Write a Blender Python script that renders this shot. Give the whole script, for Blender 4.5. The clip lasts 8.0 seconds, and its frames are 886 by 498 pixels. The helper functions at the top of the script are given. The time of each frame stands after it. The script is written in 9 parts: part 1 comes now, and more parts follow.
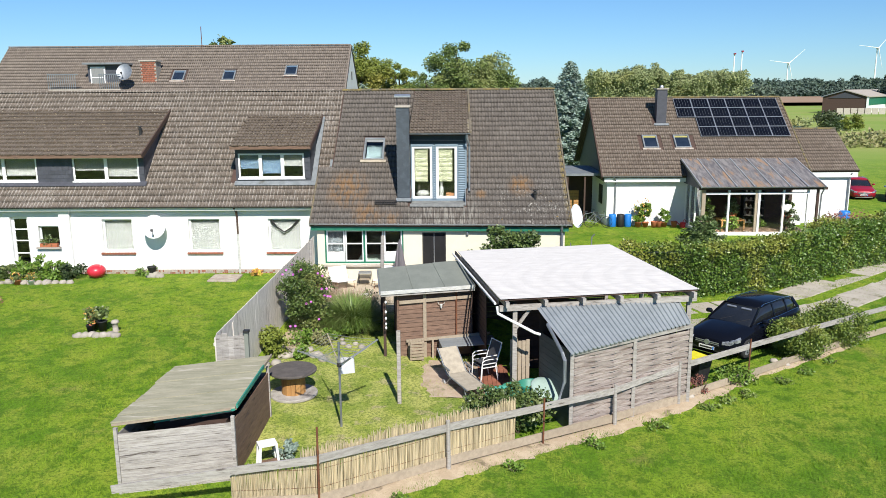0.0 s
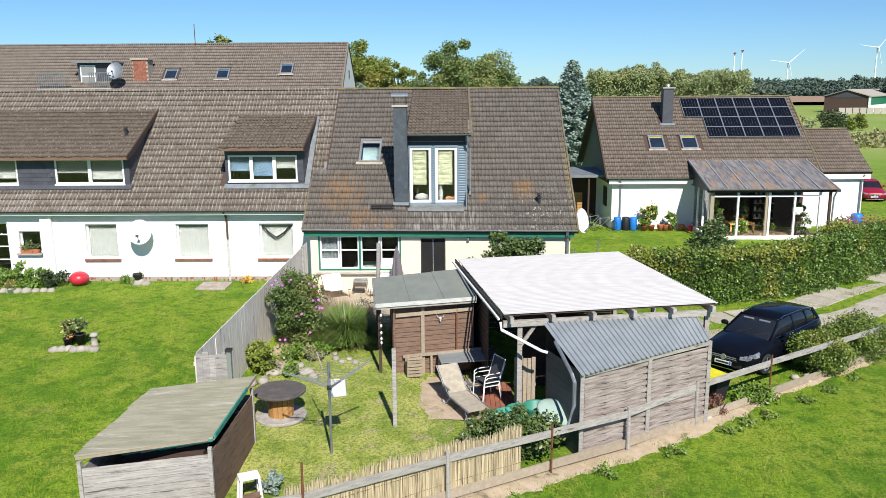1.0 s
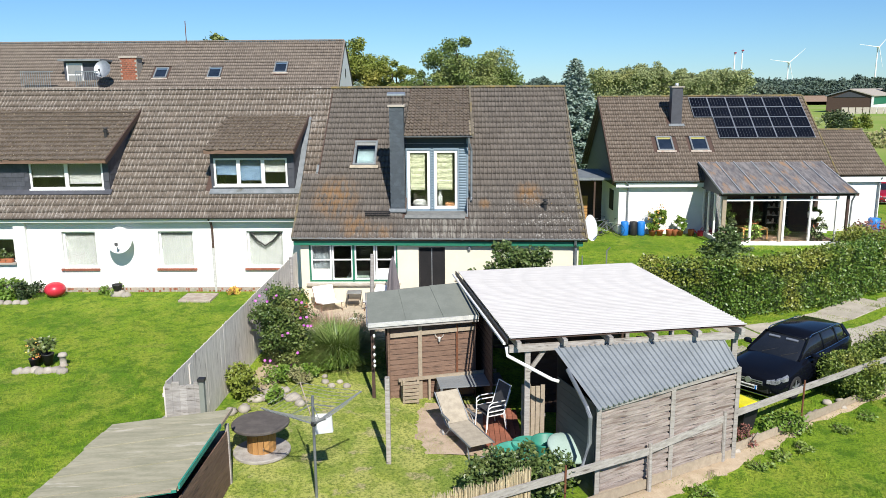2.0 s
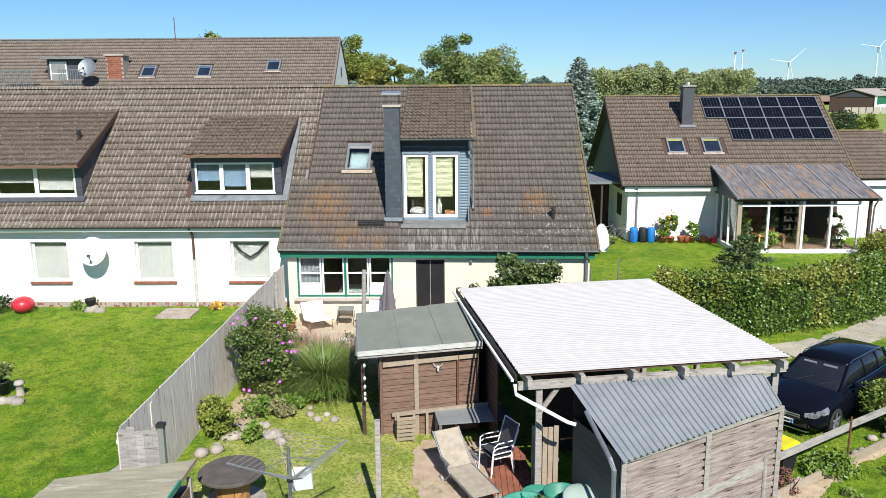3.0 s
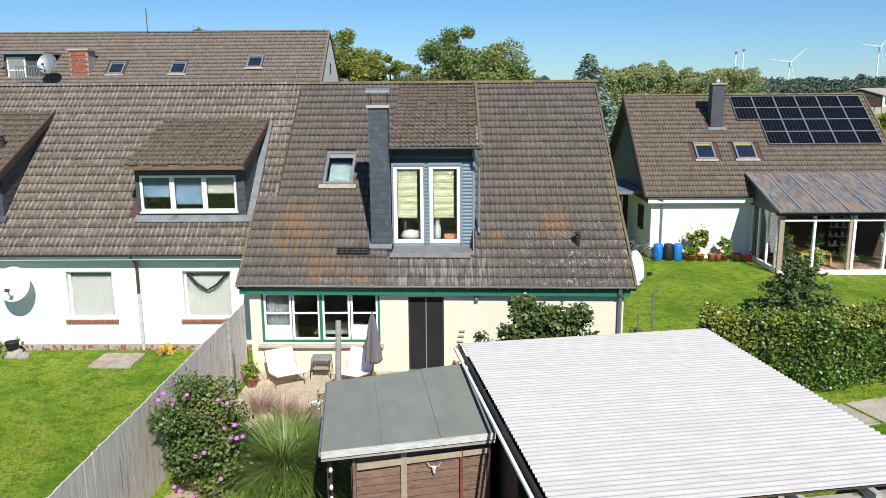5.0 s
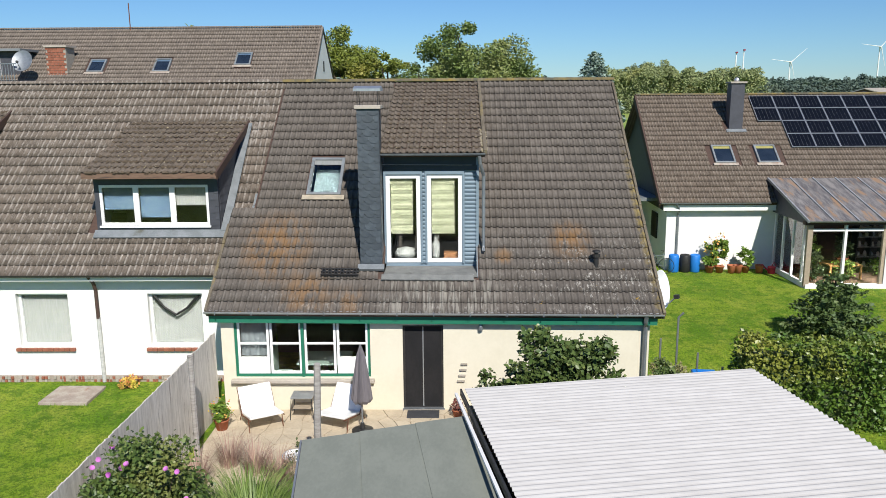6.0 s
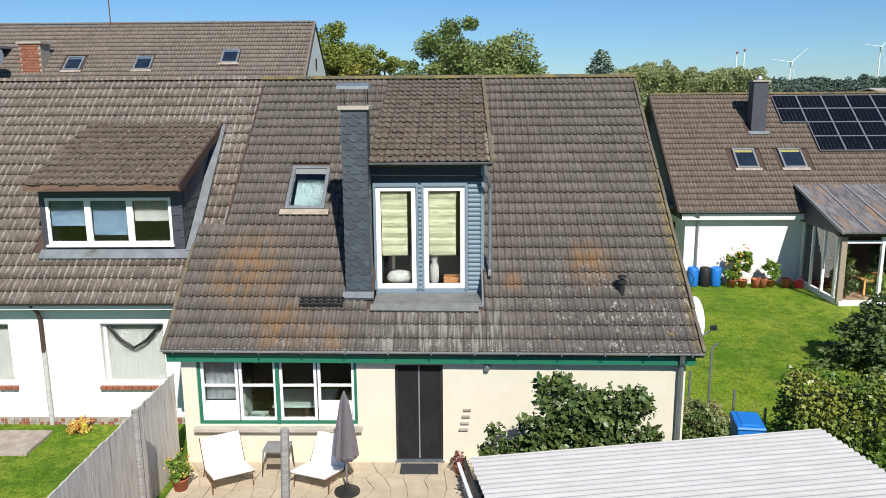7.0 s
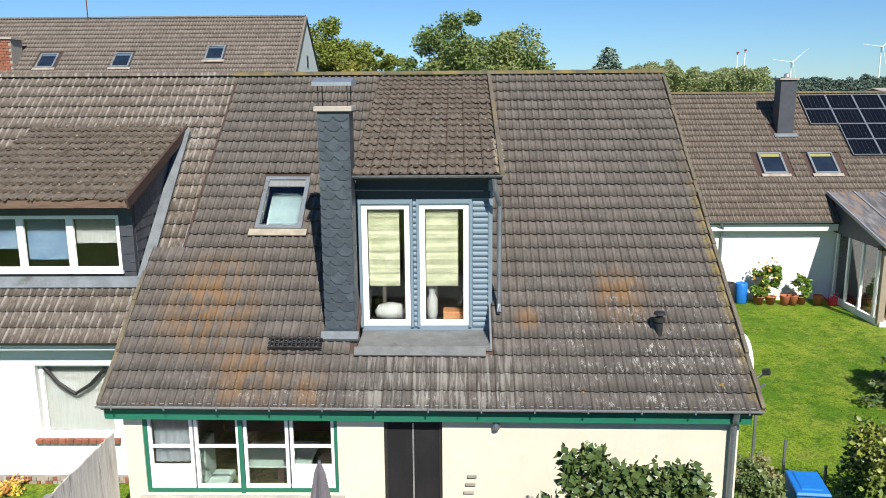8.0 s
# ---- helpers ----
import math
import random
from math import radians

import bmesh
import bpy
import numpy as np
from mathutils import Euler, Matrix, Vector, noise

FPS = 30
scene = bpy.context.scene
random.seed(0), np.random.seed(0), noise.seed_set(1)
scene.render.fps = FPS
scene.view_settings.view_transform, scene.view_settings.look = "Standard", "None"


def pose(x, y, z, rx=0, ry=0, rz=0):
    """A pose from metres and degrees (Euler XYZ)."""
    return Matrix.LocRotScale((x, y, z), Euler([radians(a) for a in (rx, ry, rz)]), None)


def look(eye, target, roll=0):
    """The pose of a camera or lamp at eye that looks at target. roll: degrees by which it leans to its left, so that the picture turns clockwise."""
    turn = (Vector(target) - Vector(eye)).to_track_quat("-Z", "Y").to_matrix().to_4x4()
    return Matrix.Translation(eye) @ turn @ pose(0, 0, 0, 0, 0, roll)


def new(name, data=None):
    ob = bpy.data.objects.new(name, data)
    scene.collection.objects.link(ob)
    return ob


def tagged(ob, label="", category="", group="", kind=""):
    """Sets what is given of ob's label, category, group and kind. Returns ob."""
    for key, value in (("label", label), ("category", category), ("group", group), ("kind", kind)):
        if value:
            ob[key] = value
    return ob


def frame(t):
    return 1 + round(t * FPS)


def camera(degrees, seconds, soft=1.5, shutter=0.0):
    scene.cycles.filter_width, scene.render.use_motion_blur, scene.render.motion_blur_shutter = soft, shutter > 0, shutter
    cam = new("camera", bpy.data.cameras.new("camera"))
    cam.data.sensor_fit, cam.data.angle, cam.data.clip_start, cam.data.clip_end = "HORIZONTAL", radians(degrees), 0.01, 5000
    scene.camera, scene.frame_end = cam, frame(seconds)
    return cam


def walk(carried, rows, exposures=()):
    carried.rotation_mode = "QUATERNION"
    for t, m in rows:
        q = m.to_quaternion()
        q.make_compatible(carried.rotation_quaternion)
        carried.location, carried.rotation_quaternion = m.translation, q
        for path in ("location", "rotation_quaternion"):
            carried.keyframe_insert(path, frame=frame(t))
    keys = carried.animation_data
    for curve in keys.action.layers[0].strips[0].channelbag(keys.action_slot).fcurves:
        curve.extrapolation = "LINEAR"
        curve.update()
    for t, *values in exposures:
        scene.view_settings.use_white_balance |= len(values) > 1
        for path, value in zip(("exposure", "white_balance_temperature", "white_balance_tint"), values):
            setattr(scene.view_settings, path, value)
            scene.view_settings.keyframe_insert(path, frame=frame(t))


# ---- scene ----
cam = camera(59.6, 8.0, soft=0.85)
PATH = [
    (0.0, 0.412, -1.639, 7.640, 0.99, -11.48),
    (0.5, 0.408, -0.950, 7.626, 0.98, -11.50),
    (1.0, 0.404, -0.127, 7.612, 0.98, -11.51),
    (2.5, 0.386, 2.918, 7.565, 0.98, -11.54),
    (3.0, 0.378, 4.070, 7.548, 0.98, -11.54),
    (3.5, 0.369, 5.270, 7.530, 0.98, -11.55),
    (4.0, 0.359, 6.509, 7.512, 0.98, -11.55),
    (4.5, 0.348, 7.781, 7.493, 0.99, -11.55),
    (6.0, 0.309, 11.753, 7.433, 1.00, -11.55),
    (6.5, 0.294, 13.118, 7.412, 1.01, -11.55),
    (7.0, 0.278, 14.499, 7.390, 1.01, -11.54),
    (7.5, 0.262, 15.893, 7.367, 1.02, -11.54),
    (8.0, 0.244, 17.295, 7.344, 1.03, -11.53),
]
ROLL = 0.4


def eye_pose(x, y, z, yaw, pitch):
    a, p = radians(yaw), radians(pitch)
    aim = (x - math.sin(a) * math.cos(p), y + math.cos(a) * math.cos(p), z + math.sin(p))
    return look((x, y, z), aim, -ROLL)


walk(cam, [(t, eye_pose(x, y, z, a, p)) for t, x, y, z, a, p in PATH],
     [(0.0, 0.45), (4.0, 0.45), (4.7, 0.38), (6.0, 0.2), (7.0, 0.23), (8.0, 0.39)])

# ---- daylight ----
SUN = Vector((0.62, -2.27, 2.14)).normalized()
world = bpy.data.worlds.new("sky")
scene.world = world
world.use_nodes = True
wn = world.node_tree
sky = wn.nodes.new("ShaderNodeTexSky")
sky.sky_type, sky.sun_disc = "NISHITA", False
sky.sun_elevation, sky.sun_rotation = math.asin(SUN.z), math.atan2(SUN.x, SUN.y)
sky.air_density, sky.dust_density, sky.ozone_density = 1.0, 0.0, 4.0
clear = wn.nodes.new("ShaderNodeMix")
clear.data_type, clear.blend_type = "RGBA", "MULTIPLY"
clear.inputs[0].default_value, clear.inputs[7].default_value = 1.0, (0.51, 0.74, 1.0, 1)
wn.links.new(sky.outputs[0], clear.inputs[6])
wn.links.new(clear.outputs[2], wn.nodes["Background"].inputs[0])
wn.nodes["Background"].inputs[1].default_value = 0.086
lamp = bpy.data.lights.new("sun", "SUN")
lamp.energy, lamp.angle, lamp.color = 4.9, radians(0.53), (1.0, 0.955, 0.88)
sun = new("sun", lamp)
sun.matrix_basis = look(SUN * 60, (0, 0, 0))

# ---- materials ----


class Nodes:
    """A small writer of node materials."""

    def __init__(self, name):
        self.m = bpy.data.materials.new(name)
        self.m.use_nodes = True
        self.t = self.m.node_tree
        self.b = self.t.nodes["Principled BSDF"]
        self.pos = self.t.nodes.new("ShaderNodeNewGeometry")

    def put(self, socket, value):
        if isinstance(value, bpy.types.NodeSocket):
            self.t.links.new(value, socket)
        elif isinstance(value, tuple) and len(value) == 3 and socket.type == "RGBA":
            socket.default_value = (*value, 1)
        else:
            socket.default_value = value

    def noise(self, scale, detail=3, rough=0.55, stretch=None, seed=0.0):
        src = self.pos.outputs["Position"]
        if stretch or seed:
            mp = self.t.nodes.new("ShaderNodeMapping")
            mp.inputs["Scale"].default_value = stretch or (1, 1, 1)
            mp.inputs["Location"].default_value = (seed, seed * 0.7, seed * 1.3)
            self.t.links.new(src, mp.inputs[0])
            src = mp.outputs[0]
        n = self.t.nodes.new("ShaderNodeTexNoise")
        n.inputs["Scale"].default_value, n.inputs["Detail"].default_value, n.inputs["Roughness"].default_value = scale, detail, rough
        self.t.links.new(src, n.inputs["Vector"])
        return n.outputs["Fac"]

    def ramp(self, fac, lo, hi):
        r = self.t.nodes.new("ShaderNodeMapRange")
        r.interpolation_type = "SMOOTHSTEP"
        self.put(r.inputs["Value"], fac)
        r.inputs["From Min"].default_value, r.inputs["From Max"].default_value = lo, hi
        return r.outputs["Result"]

    def math(self, op, a, b=0.0):
        n = self.t.nodes.new("ShaderNodeMath")
        n.operation = op
        self.put(n.inputs[0], a)
        self.put(n.inputs[1], b)
        return n.outputs[0]

    def mix(self, fac, a, b, kind="MIX"):
        n = self.t.nodes.new("ShaderNodeMix")
        n.data_type, n.blend_type = "RGBA", kind
        self.put(n.inputs[0], fac)
        self.put(n.inputs[6], a)
        self.put(n.inputs[7], b)
        return n.outputs[2]

    def each(self):
        """A random number for each piece, whether a mesh of its own or an island."""
        oi = self.t.nodes.new("ShaderNodeObjectInfo")
        return self.math("FRACT", self.math("ADD", oi.outputs["Random"], self.pos.outputs["Random Per Island"]))

    def axis(self, k):
        s = self.t.nodes.new("ShaderNodeSeparateXYZ")
        self.t.links.new(self.pos.outputs["Position"], s.inputs[0])
        return s.outputs[k]

    def done(self, color, rough=0.8, metal=0.0, bump=None, strength=0.3, dist=0.01, spec=0.5):
        self.put(self.b.inputs["Base Color"], color)
        self.put(self.b.inputs["Roughness"], rough)
        self.b.inputs["Metallic"].default_value = metal
        self.b.inputs["Specular IOR Level"].default_value = spec
        if bump is not None:
            bn = self.t.nodes.new("ShaderNodeBump")
            bn.inputs["Strength"].default_value, bn.inputs["Distance"].default_value = strength, dist
            self.put(bn.inputs["Height"], bump)
            self.t.links.new(bn.outputs[0], self.b.inputs["Normal"])
        return self.m


def simple(name, c1, c2=None, rough=0.7, metal=0.0, scale=6.0, stretch=None, vary=0.0, bump=0.2, spec=0.5, dirt=None, dirt_at=0.6):
    """Two tones mixed by a coarse and a fine noise, a little relief, and dirt in patches."""
    n = Nodes(name)
    c2 = c2 or tuple(v * 0.82 for v in c1)
    a, b = n.noise(scale, 4, 0.6, stretch), n.noise(scale * 9, 2, 0.6, stretch, 3.1)
    fac = n.ramp(n.math("ADD", n.math("MULTIPLY", a, 0.7), n.math("MULTIPLY", b, 0.3)), 0.36, 0.64)
    col = n.mix(fac, c1, c2)
    if vary:
        col = n.mix(n.math("MULTIPLY", n.each(), vary), col, tuple(v * 0.45 for v in c1))
    if dirt:
        col = n.mix(n.ramp(n.noise(scale * 0.45, 5, 0.65, stretch, 8.7), dirt_at, dirt_at + 0.12), col, dirt)
    return n.done(col, rough, metal, b, bump, 0.004, spec)


def tile_mat(name, base, pale, rust, moss=0.5, gold=0.62, pale_at=0.55, gloss=0.75, lichen=False, rolls=None, lit_worn_tops=0.5):
    """Weathered concrete tiles: each a little different, streaked down the slope, with crusts and patches."""
    n = Nodes(name)
    r = n.each()
    col = n.mix(r, tuple(v * 1.08 for v in base), tuple(v * 0.86 for v in base))
    wash = n.noise(17.0, 4, 0.65, (1, 0.12, 0.12), 17.0)
    col = n.mix(n.math("MULTIPLY", n.ramp(wash, 0.46, 0.62), 0.5), col, tuple(v * 0.5 for v in base))
    col = n.mix(n.math("MULTIPLY", n.ramp(n.noise(24.0, 3, 0.6, (1, 0.2, 0.2), 31.0), 0.54, 0.66), 0.25), col, pale)
    worn = n.math("MULTIPLY", n.ramp(n.noise(0.45, 4, 0.6), pale_at, pale_at + 0.2), n.ramp(n.noise(12.0, 4, 0.7, (1, 0.5, 0.5), 77.0), 0.46, 0.6))
    col = n.mix(n.math("MULTIPLY", worn, 0.8), col, pale)
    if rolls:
        # crusts of pale lichen and bare concrete on the roll tops, plus painted highlights
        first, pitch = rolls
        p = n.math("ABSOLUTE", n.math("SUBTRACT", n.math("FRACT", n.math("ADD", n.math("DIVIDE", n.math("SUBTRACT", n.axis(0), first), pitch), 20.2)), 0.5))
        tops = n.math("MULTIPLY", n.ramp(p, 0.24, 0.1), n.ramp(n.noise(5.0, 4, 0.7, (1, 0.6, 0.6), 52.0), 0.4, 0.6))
        col = n.mix(n.math("MULTIPLY", tops, lit_worn_tops), col, tuple(v * 1.25 for v in pale))
    tint = n.math("MULTIPLY", n.ramp(n.noise(0.5, 3, 0.6, None, 12.0), gold, gold + 0.14), n.ramp(n.noise(9.0, 3, 0.65, (1, 0.3, 0.3), 15.0), 0.38, 0.62))
    col = n.mix(n.math("MULTIPLY", tint, 0.7), col, rust)
    specks = n.ramp(n.noise(34.0, 3, 0.75, None, 4.0), 0.62, 0.68)
    col = n.mix(n.math("MULTIPLY", specks, moss), col, (0.3, 0.29, 0.25))
    dark = n.ramp(n.noise(11.0, 4, 0.7, None, 21.0), 0.55, 0.68)
    col = n.mix(n.math("MULTIPLY", dark, 0.45), col, (0.03, 0.028, 0.024))
    if lichen:
        # ochre patches, pale crusts and yellow lichen on the old lower courses
        for cx, cy, rad, amount in ((3.1, 30.5, 0.7, 0.75), (1.45, 30.1, 0.3, 0.6), (-4.1, 30.35, 1.25, 0.6), (-3.2, 29.1, 0.8, 0.6), (-2.2, 28.9, 0.6, 0.5)):
            d = n.math("SQRT", n.math("ADD", n.math("POWER", n.math("SUBTRACT", n.axis(0), cx), 2.0), n.math("POWER", n.math("SUBTRACT", n.axis(1), cy), 2.0)))
            blot = n.math("MULTIPLY", n.ramp(d, rad, rad * 0.2), n.ramp(n.noise(6.0, 4, 0.7, (1, 0.35, 0.35), 60.0 + cx), 0.36, 0.6))
            col = n.mix(n.math("MULTIPLY", blot, amount), col, rust)
        edge = n.math("MULTIPLY", n.math("MULTIPLY", n.ramp(n.axis(0), 4.78, 4.96), n.ramp(n.axis(1), 34.5, 31.0)), n.ramp(n.noise(7.0, 5, 0.75, None, 71.0), 0.42, 0.54))
        col = n.mix(n.math("MULTIPLY", edge, 0.8), col, (0.27, 0.2, 0.06))
        old = n.math("MULTIPLY", n.ramp(n.axis(1), 31.4, 29.6), n.ramp(n.axis(0), 0.6, 2.8))
        low = n.math("MULTIPLY", n.ramp(n.axis(1), 29.4, 28.8), 0.5)
        field = n.math("MAXIMUM", old, low)
        col = n.mix(n.math("MULTIPLY", field, 0.4), col, (0.075, 0.066, 0.058))
        crust = n.math("MULTIPLY", field, n.math("MULTIPLY", n.ramp(n.noise(19.0, 5, 0.8, (1, 0.4, 0.4), 41.0), 0.53, 0.6), n.ramp(n.noise(2.6, 3, 0.6, None, 44.0), 0.42, 0.6)))
        col = n.mix(n.math("MULTIPLY", crust, 0.75), col, (0.44, 0.42, 0.38))
        yel = n.math("MULTIPLY", field, n.ramp(n.noise(3.4, 5, 0.75, None, 55.0), 0.66, 0.7))
        col = n.mix(n.math("MULTIPLY", yel, 0.85), col, (0.42, 0.25, 0.03))
        wet = n.math("MULTIPLY", n.math("MULTIPLY", n.ramp(n.axis(1), 30.2, 29.2), n.math("MULTIPLY", n.ramp(n.axis(0), -1.6, -1.1), n.ramp(n.axis(0), 1.6, 0.9))), n.ramp(n.noise(15.0, 3, 0.6, (1, 0.08, 0.08), 88.0), 0.46, 0.58))
        col = n.mix(n.math("MULTIPLY", wet, 0.4), col, (0.4, 0.38, 0.33))
    return n.done(col, gloss, 0, n.noise(70, 3), 0.35, 0.005, 0.3)


MAT = {}
MAT["tile_main"] = tile_mat("tile_main", (0.123, 0.105, 0.09), (0.188, 0.168, 0.148), (0.26, 0.135, 0.045), 0.3, 0.68, lichen=True, rolls=(-5.45, 0.15), lit_worn_tops=0.28)
MAT["tile_neighbour"] = tile_mat("tile_neighbour", (0.155, 0.125, 0.1), (0.36, 0.325, 0.29), (0.17, 0.11, 0.05), 0.5, 0.7, 0.52, rolls=(-24.5, 19.65 / 132), lit_worn_tops=0.5)
MAT["tile_dormer"] = tile_mat("tile_dormer", (0.12, 0.096, 0.076), (0.2, 0.168, 0.13), (0.19, 0.1, 0.035), 0.95, 0.66)
MAT["tile_right"] = tile_mat("tile_right", (0.14, 0.108, 0.084), (0.22, 0.185, 0.15), (0.18, 0.11, 0.05), 0.5, 0.66, rolls=(9.45, 12.8 / 86), lit_worn_tops=0.6)
MAT["tile_back"] = tile_mat("tile_back", (0.17, 0.14, 0.115), (0.25, 0.21, 0.175), (0.16, 0.12, 0.08), 0.3, 0.7, rolls=(-33.7, 26.15 / 174), lit_worn_tops=0.6)
MAT["verge"] = tile_mat("verge", (0.15, 0.125, 0.09), (0.26, 0.22, 0.12), (0.22, 0.165, 0.06), 0.9, 0.56, 0.5)
MAT["bluish_curtain"] = simple("bluish_curtain", (0.055, 0.1, 0.165), (0.085, 0.135, 0.19), 0.9, 0, 3)
MAT["pane_dark"] = simple("pane_dark", (0.012, 0.02, 0.034), (0.02, 0.03, 0.048), 0.05, 0, 2, None, 0, 0.0)
MAT["moss_lump"] = simple("moss_lump", (0.085, 0.066, 0.045), (0.13, 0.1, 0.07), 1.0, 0, 9, None, 0.5, 0.8, 0.2)
MAT["lichen_lump"] = simple("lichen_lump", (0.3, 0.275, 0.23), (0.3, 0.24, 0.12), 1.0, 0, 9, None, 0.5, 0.8, 0.2)
MAT["moss"] = simple("moss", (0.15, 0.135, 0.09), (0.24, 0.17, 0.045), 0.95, 0, 5, None, 0.5, 0.8, dirt=(0.09, 0.085, 0.06), dirt_at=0.5)
MAT["render_white"] = simple("render_white", (0.8, 0.795, 0.775), (0.76, 0.755, 0.735), 0.9, 0, 1.6, None, 0, 0.4)
MAT["render_cream"] = simple("render_cream", (0.7, 0.655, 0.53), (0.66, 0.615, 0.49), 0.9, 0, 1.4, None, 0, 0.4)
MAT["plinth"] = simple("plinth", (0.42, 0.37, 0.31), (0.3, 0.24, 0.2), 0.95, 0, 4, None, 0, 0.7, dirt=(0.32, 0.14, 0.09), dirt_at=0.6)
MAT["white_paint"] = simple("white_paint", (0.82, 0.82, 0.82), (0.78, 0.78, 0.77), 0.4, 0, 8, None, 0, 0.05)
MAT["green_paint"] = simple("green_paint", (0.012, 0.17, 0.095), (0.018, 0.14, 0.085), 0.5, 0, 7, (1, 1, 8), 0, 0.2, dirt=(0.34, 0.36, 0.3), dirt_at=0.68)
MAT["blue_boards"] = simple("blue_boards", (0.205, 0.275, 0.33), (0.18, 0.245, 0.295), 0.6, 0, 5, (1, 1, 6), 0.15, 0.2)
MAT["slate"] = simple("slate", (0.068, 0.085, 0.1), (0.05, 0.062, 0.075), 0.5, 0, 5, None, 0.5, 0.3)
MAT["slate_dark"] = simple("slate_dark", (0.075, 0.078, 0.095), (0.055, 0.058, 0.07), 0.6, 0, 5, None, 0.5, 0.3)
MAT["zinc"] = simple("zinc", (0.3, 0.32, 0.34), (0.22, 0.24, 0.26), 0.5, 0.6, 4, None, 0, 0.15)
MAT["gutter_zinc"] = simple("gutter_zinc", (0.42, 0.43, 0.44), (0.32, 0.335, 0.35), 0.5, 0.35, 5, (0.6, 3, 3), 0, 0.2, dirt=(0.16, 0.16, 0.15), dirt_at=0.64)
MAT["lead_old"] = simple("lead_old", (0.2, 0.205, 0.195), (0.145, 0.15, 0.145), 0.8, 0.1, 4, None, 0, 0.3, dirt=(0.1, 0.1, 0.09), dirt_at=0.6)
MAT["wood_honey_dark"] = simple("wood_honey_dark", (0.3, 0.13, 0.05), (0.22, 0.1, 0.04), 0.7, 0, 5)
MAT["apron_sand"] = simple("apron_sand", (0.42, 0.36, 0.27), (0.3, 0.26, 0.2), 0.95, 0, 5, None, 0, 0.5)
MAT["trim_pale"] = simple("trim_pale", (0.58, 0.58, 0.55), (0.42, 0.42, 0.4), 0.8, 0, 5, (0.6, 3, 3), 0, 0.3, dirt=(0.25, 0.24, 0.21), dirt_at=0.62)
MAT["wood_silver"] = simple("wood_silver", (0.5, 0.465, 0.43), (0.3, 0.272, 0.245), 0.95, 0, 4.5, (0.6, 0.6, 8), 0.35, 0.8, dirt=(0.13, 0.11, 0.095), dirt_at=0.56)
MAT["blind_white"] = simple("blind_white", (0.5, 0.5, 0.5), (0.42, 0.425, 0.43), 0.9, 0, 4, (5, 1, 0.6), 0, 0.2)
MAT["curtain_grey"] = simple("curtain_grey", (0.13, 0.15, 0.16), (0.1, 0.118, 0.128), 0.9, 0, 4, (9, 1, 0.5), 0, 0.2)
# blue darkened to carry shade: dormer eave boards, shed end wall
MAT["blue_shaded"] = simple("blue_shaded", (0.03, 0.045, 0.058), (0.022, 0.034, 0.045), 0.6, 0, 5, (1, 1, 5), 0, 0.2)
MAT["reflection_teal"] = simple("reflection_teal", (0.12, 0.17, 0.18), (0.09, 0.13, 0.14), 0.8, 0, 3)
MAT["lead"] = simple("lead", (0.24, 0.26, 0.275), (0.17, 0.19, 0.2), 0.65, 0.3, 3, None, 0, 0.3, dirt=(0.12, 0.12, 0.1))
MAT["dark_metal"] = simple("dark_metal", (0.03, 0.03, 0.032), (0.045, 0.043, 0.04), 0.5, 0.3, 8)
MAT["black"] = simple("black", (0.012, 0.012, 0.013), (0.02, 0.02, 0.02), 0.6, 0, 8)
MAT["wood_grey"] = simple("wood_grey", (0.46, 0.43, 0.395), (0.29, 0.265, 0.24), 0.9, 0, 4, (1, 1, 6), 0.4, 0.7, dirt=(0.13, 0.11, 0.095), dirt_at=0.58)
MAT["wood_pale"] = simple("wood_pale", (0.42, 0.345, 0.255), (0.33, 0.27, 0.2), 0.85, 0, 5, (2, 2, 2), 0.35, 0.4, dirt=(0.2, 0.16, 0.12), dirt_at=0.64)
MAT["wood_brown"] = simple("wood_brown", (0.235, 0.145, 0.1), (0.15, 0.088, 0.06), 0.8, 0, 4, (1, 1, 7), 0.4, 0.5, dirt=(0.085, 0.055, 0.042), dirt_at=0.56)
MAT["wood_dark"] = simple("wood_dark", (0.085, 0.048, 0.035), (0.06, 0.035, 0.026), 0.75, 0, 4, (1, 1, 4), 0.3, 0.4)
MAT["fence_old"] = simple("fence_old", (0.76, 0.71, 0.64), (0.55, 0.505, 0.445), 0.95, 0, 6, (3, 3, 0.3), 0.2, 0.8, dirt=(0.27, 0.225, 0.19), dirt_at=0.57)
MAT["wood_shed"] = simple("wood_shed", (0.43, 0.37, 0.335), (0.24, 0.19, 0.165), 0.9, 0, 3.5, (0.6, 0.6, 8), 0.5, 0.7, dirt=(0.16, 0.115, 0.095), dirt_at=0.54)
MAT["felt"] = simple("felt", (0.235, 0.25, 0.215), (0.2, 0.215, 0.185), 1.0, 0, 2.4, (1, 0.5, 1), 0, 0.5, 0.1, dirt=(0.16, 0.175, 0.165), dirt_at=0.62)
MAT["sheet_white"] = simple("sheet_white", (0.51, 0.497, 0.484), (0.44, 0.427, 0.414), 0.8, 0, 1.3, (0.3, 7, 1), 0, 0.1, 0.2, dirt=(0.33, 0.3, 0.275), dirt_at=0.66)
MAT["sheet_grey"] = simple("sheet_grey", (0.28, 0.305, 0.32), (0.235, 0.258, 0.272), 0.5, 0.15, 2, None, 0, 0.1)
MAT["solar"] = simple("solar", (0.004, 0.005, 0.008), (0.006, 0.007, 0.011), 0.25, 0, 3, None, 0, 0.02, 0.22)
MAT["silver"] = simple("silver", (0.5, 0.52, 0.54), (0.42, 0.44, 0.46), 0.4, 0.7, 8)
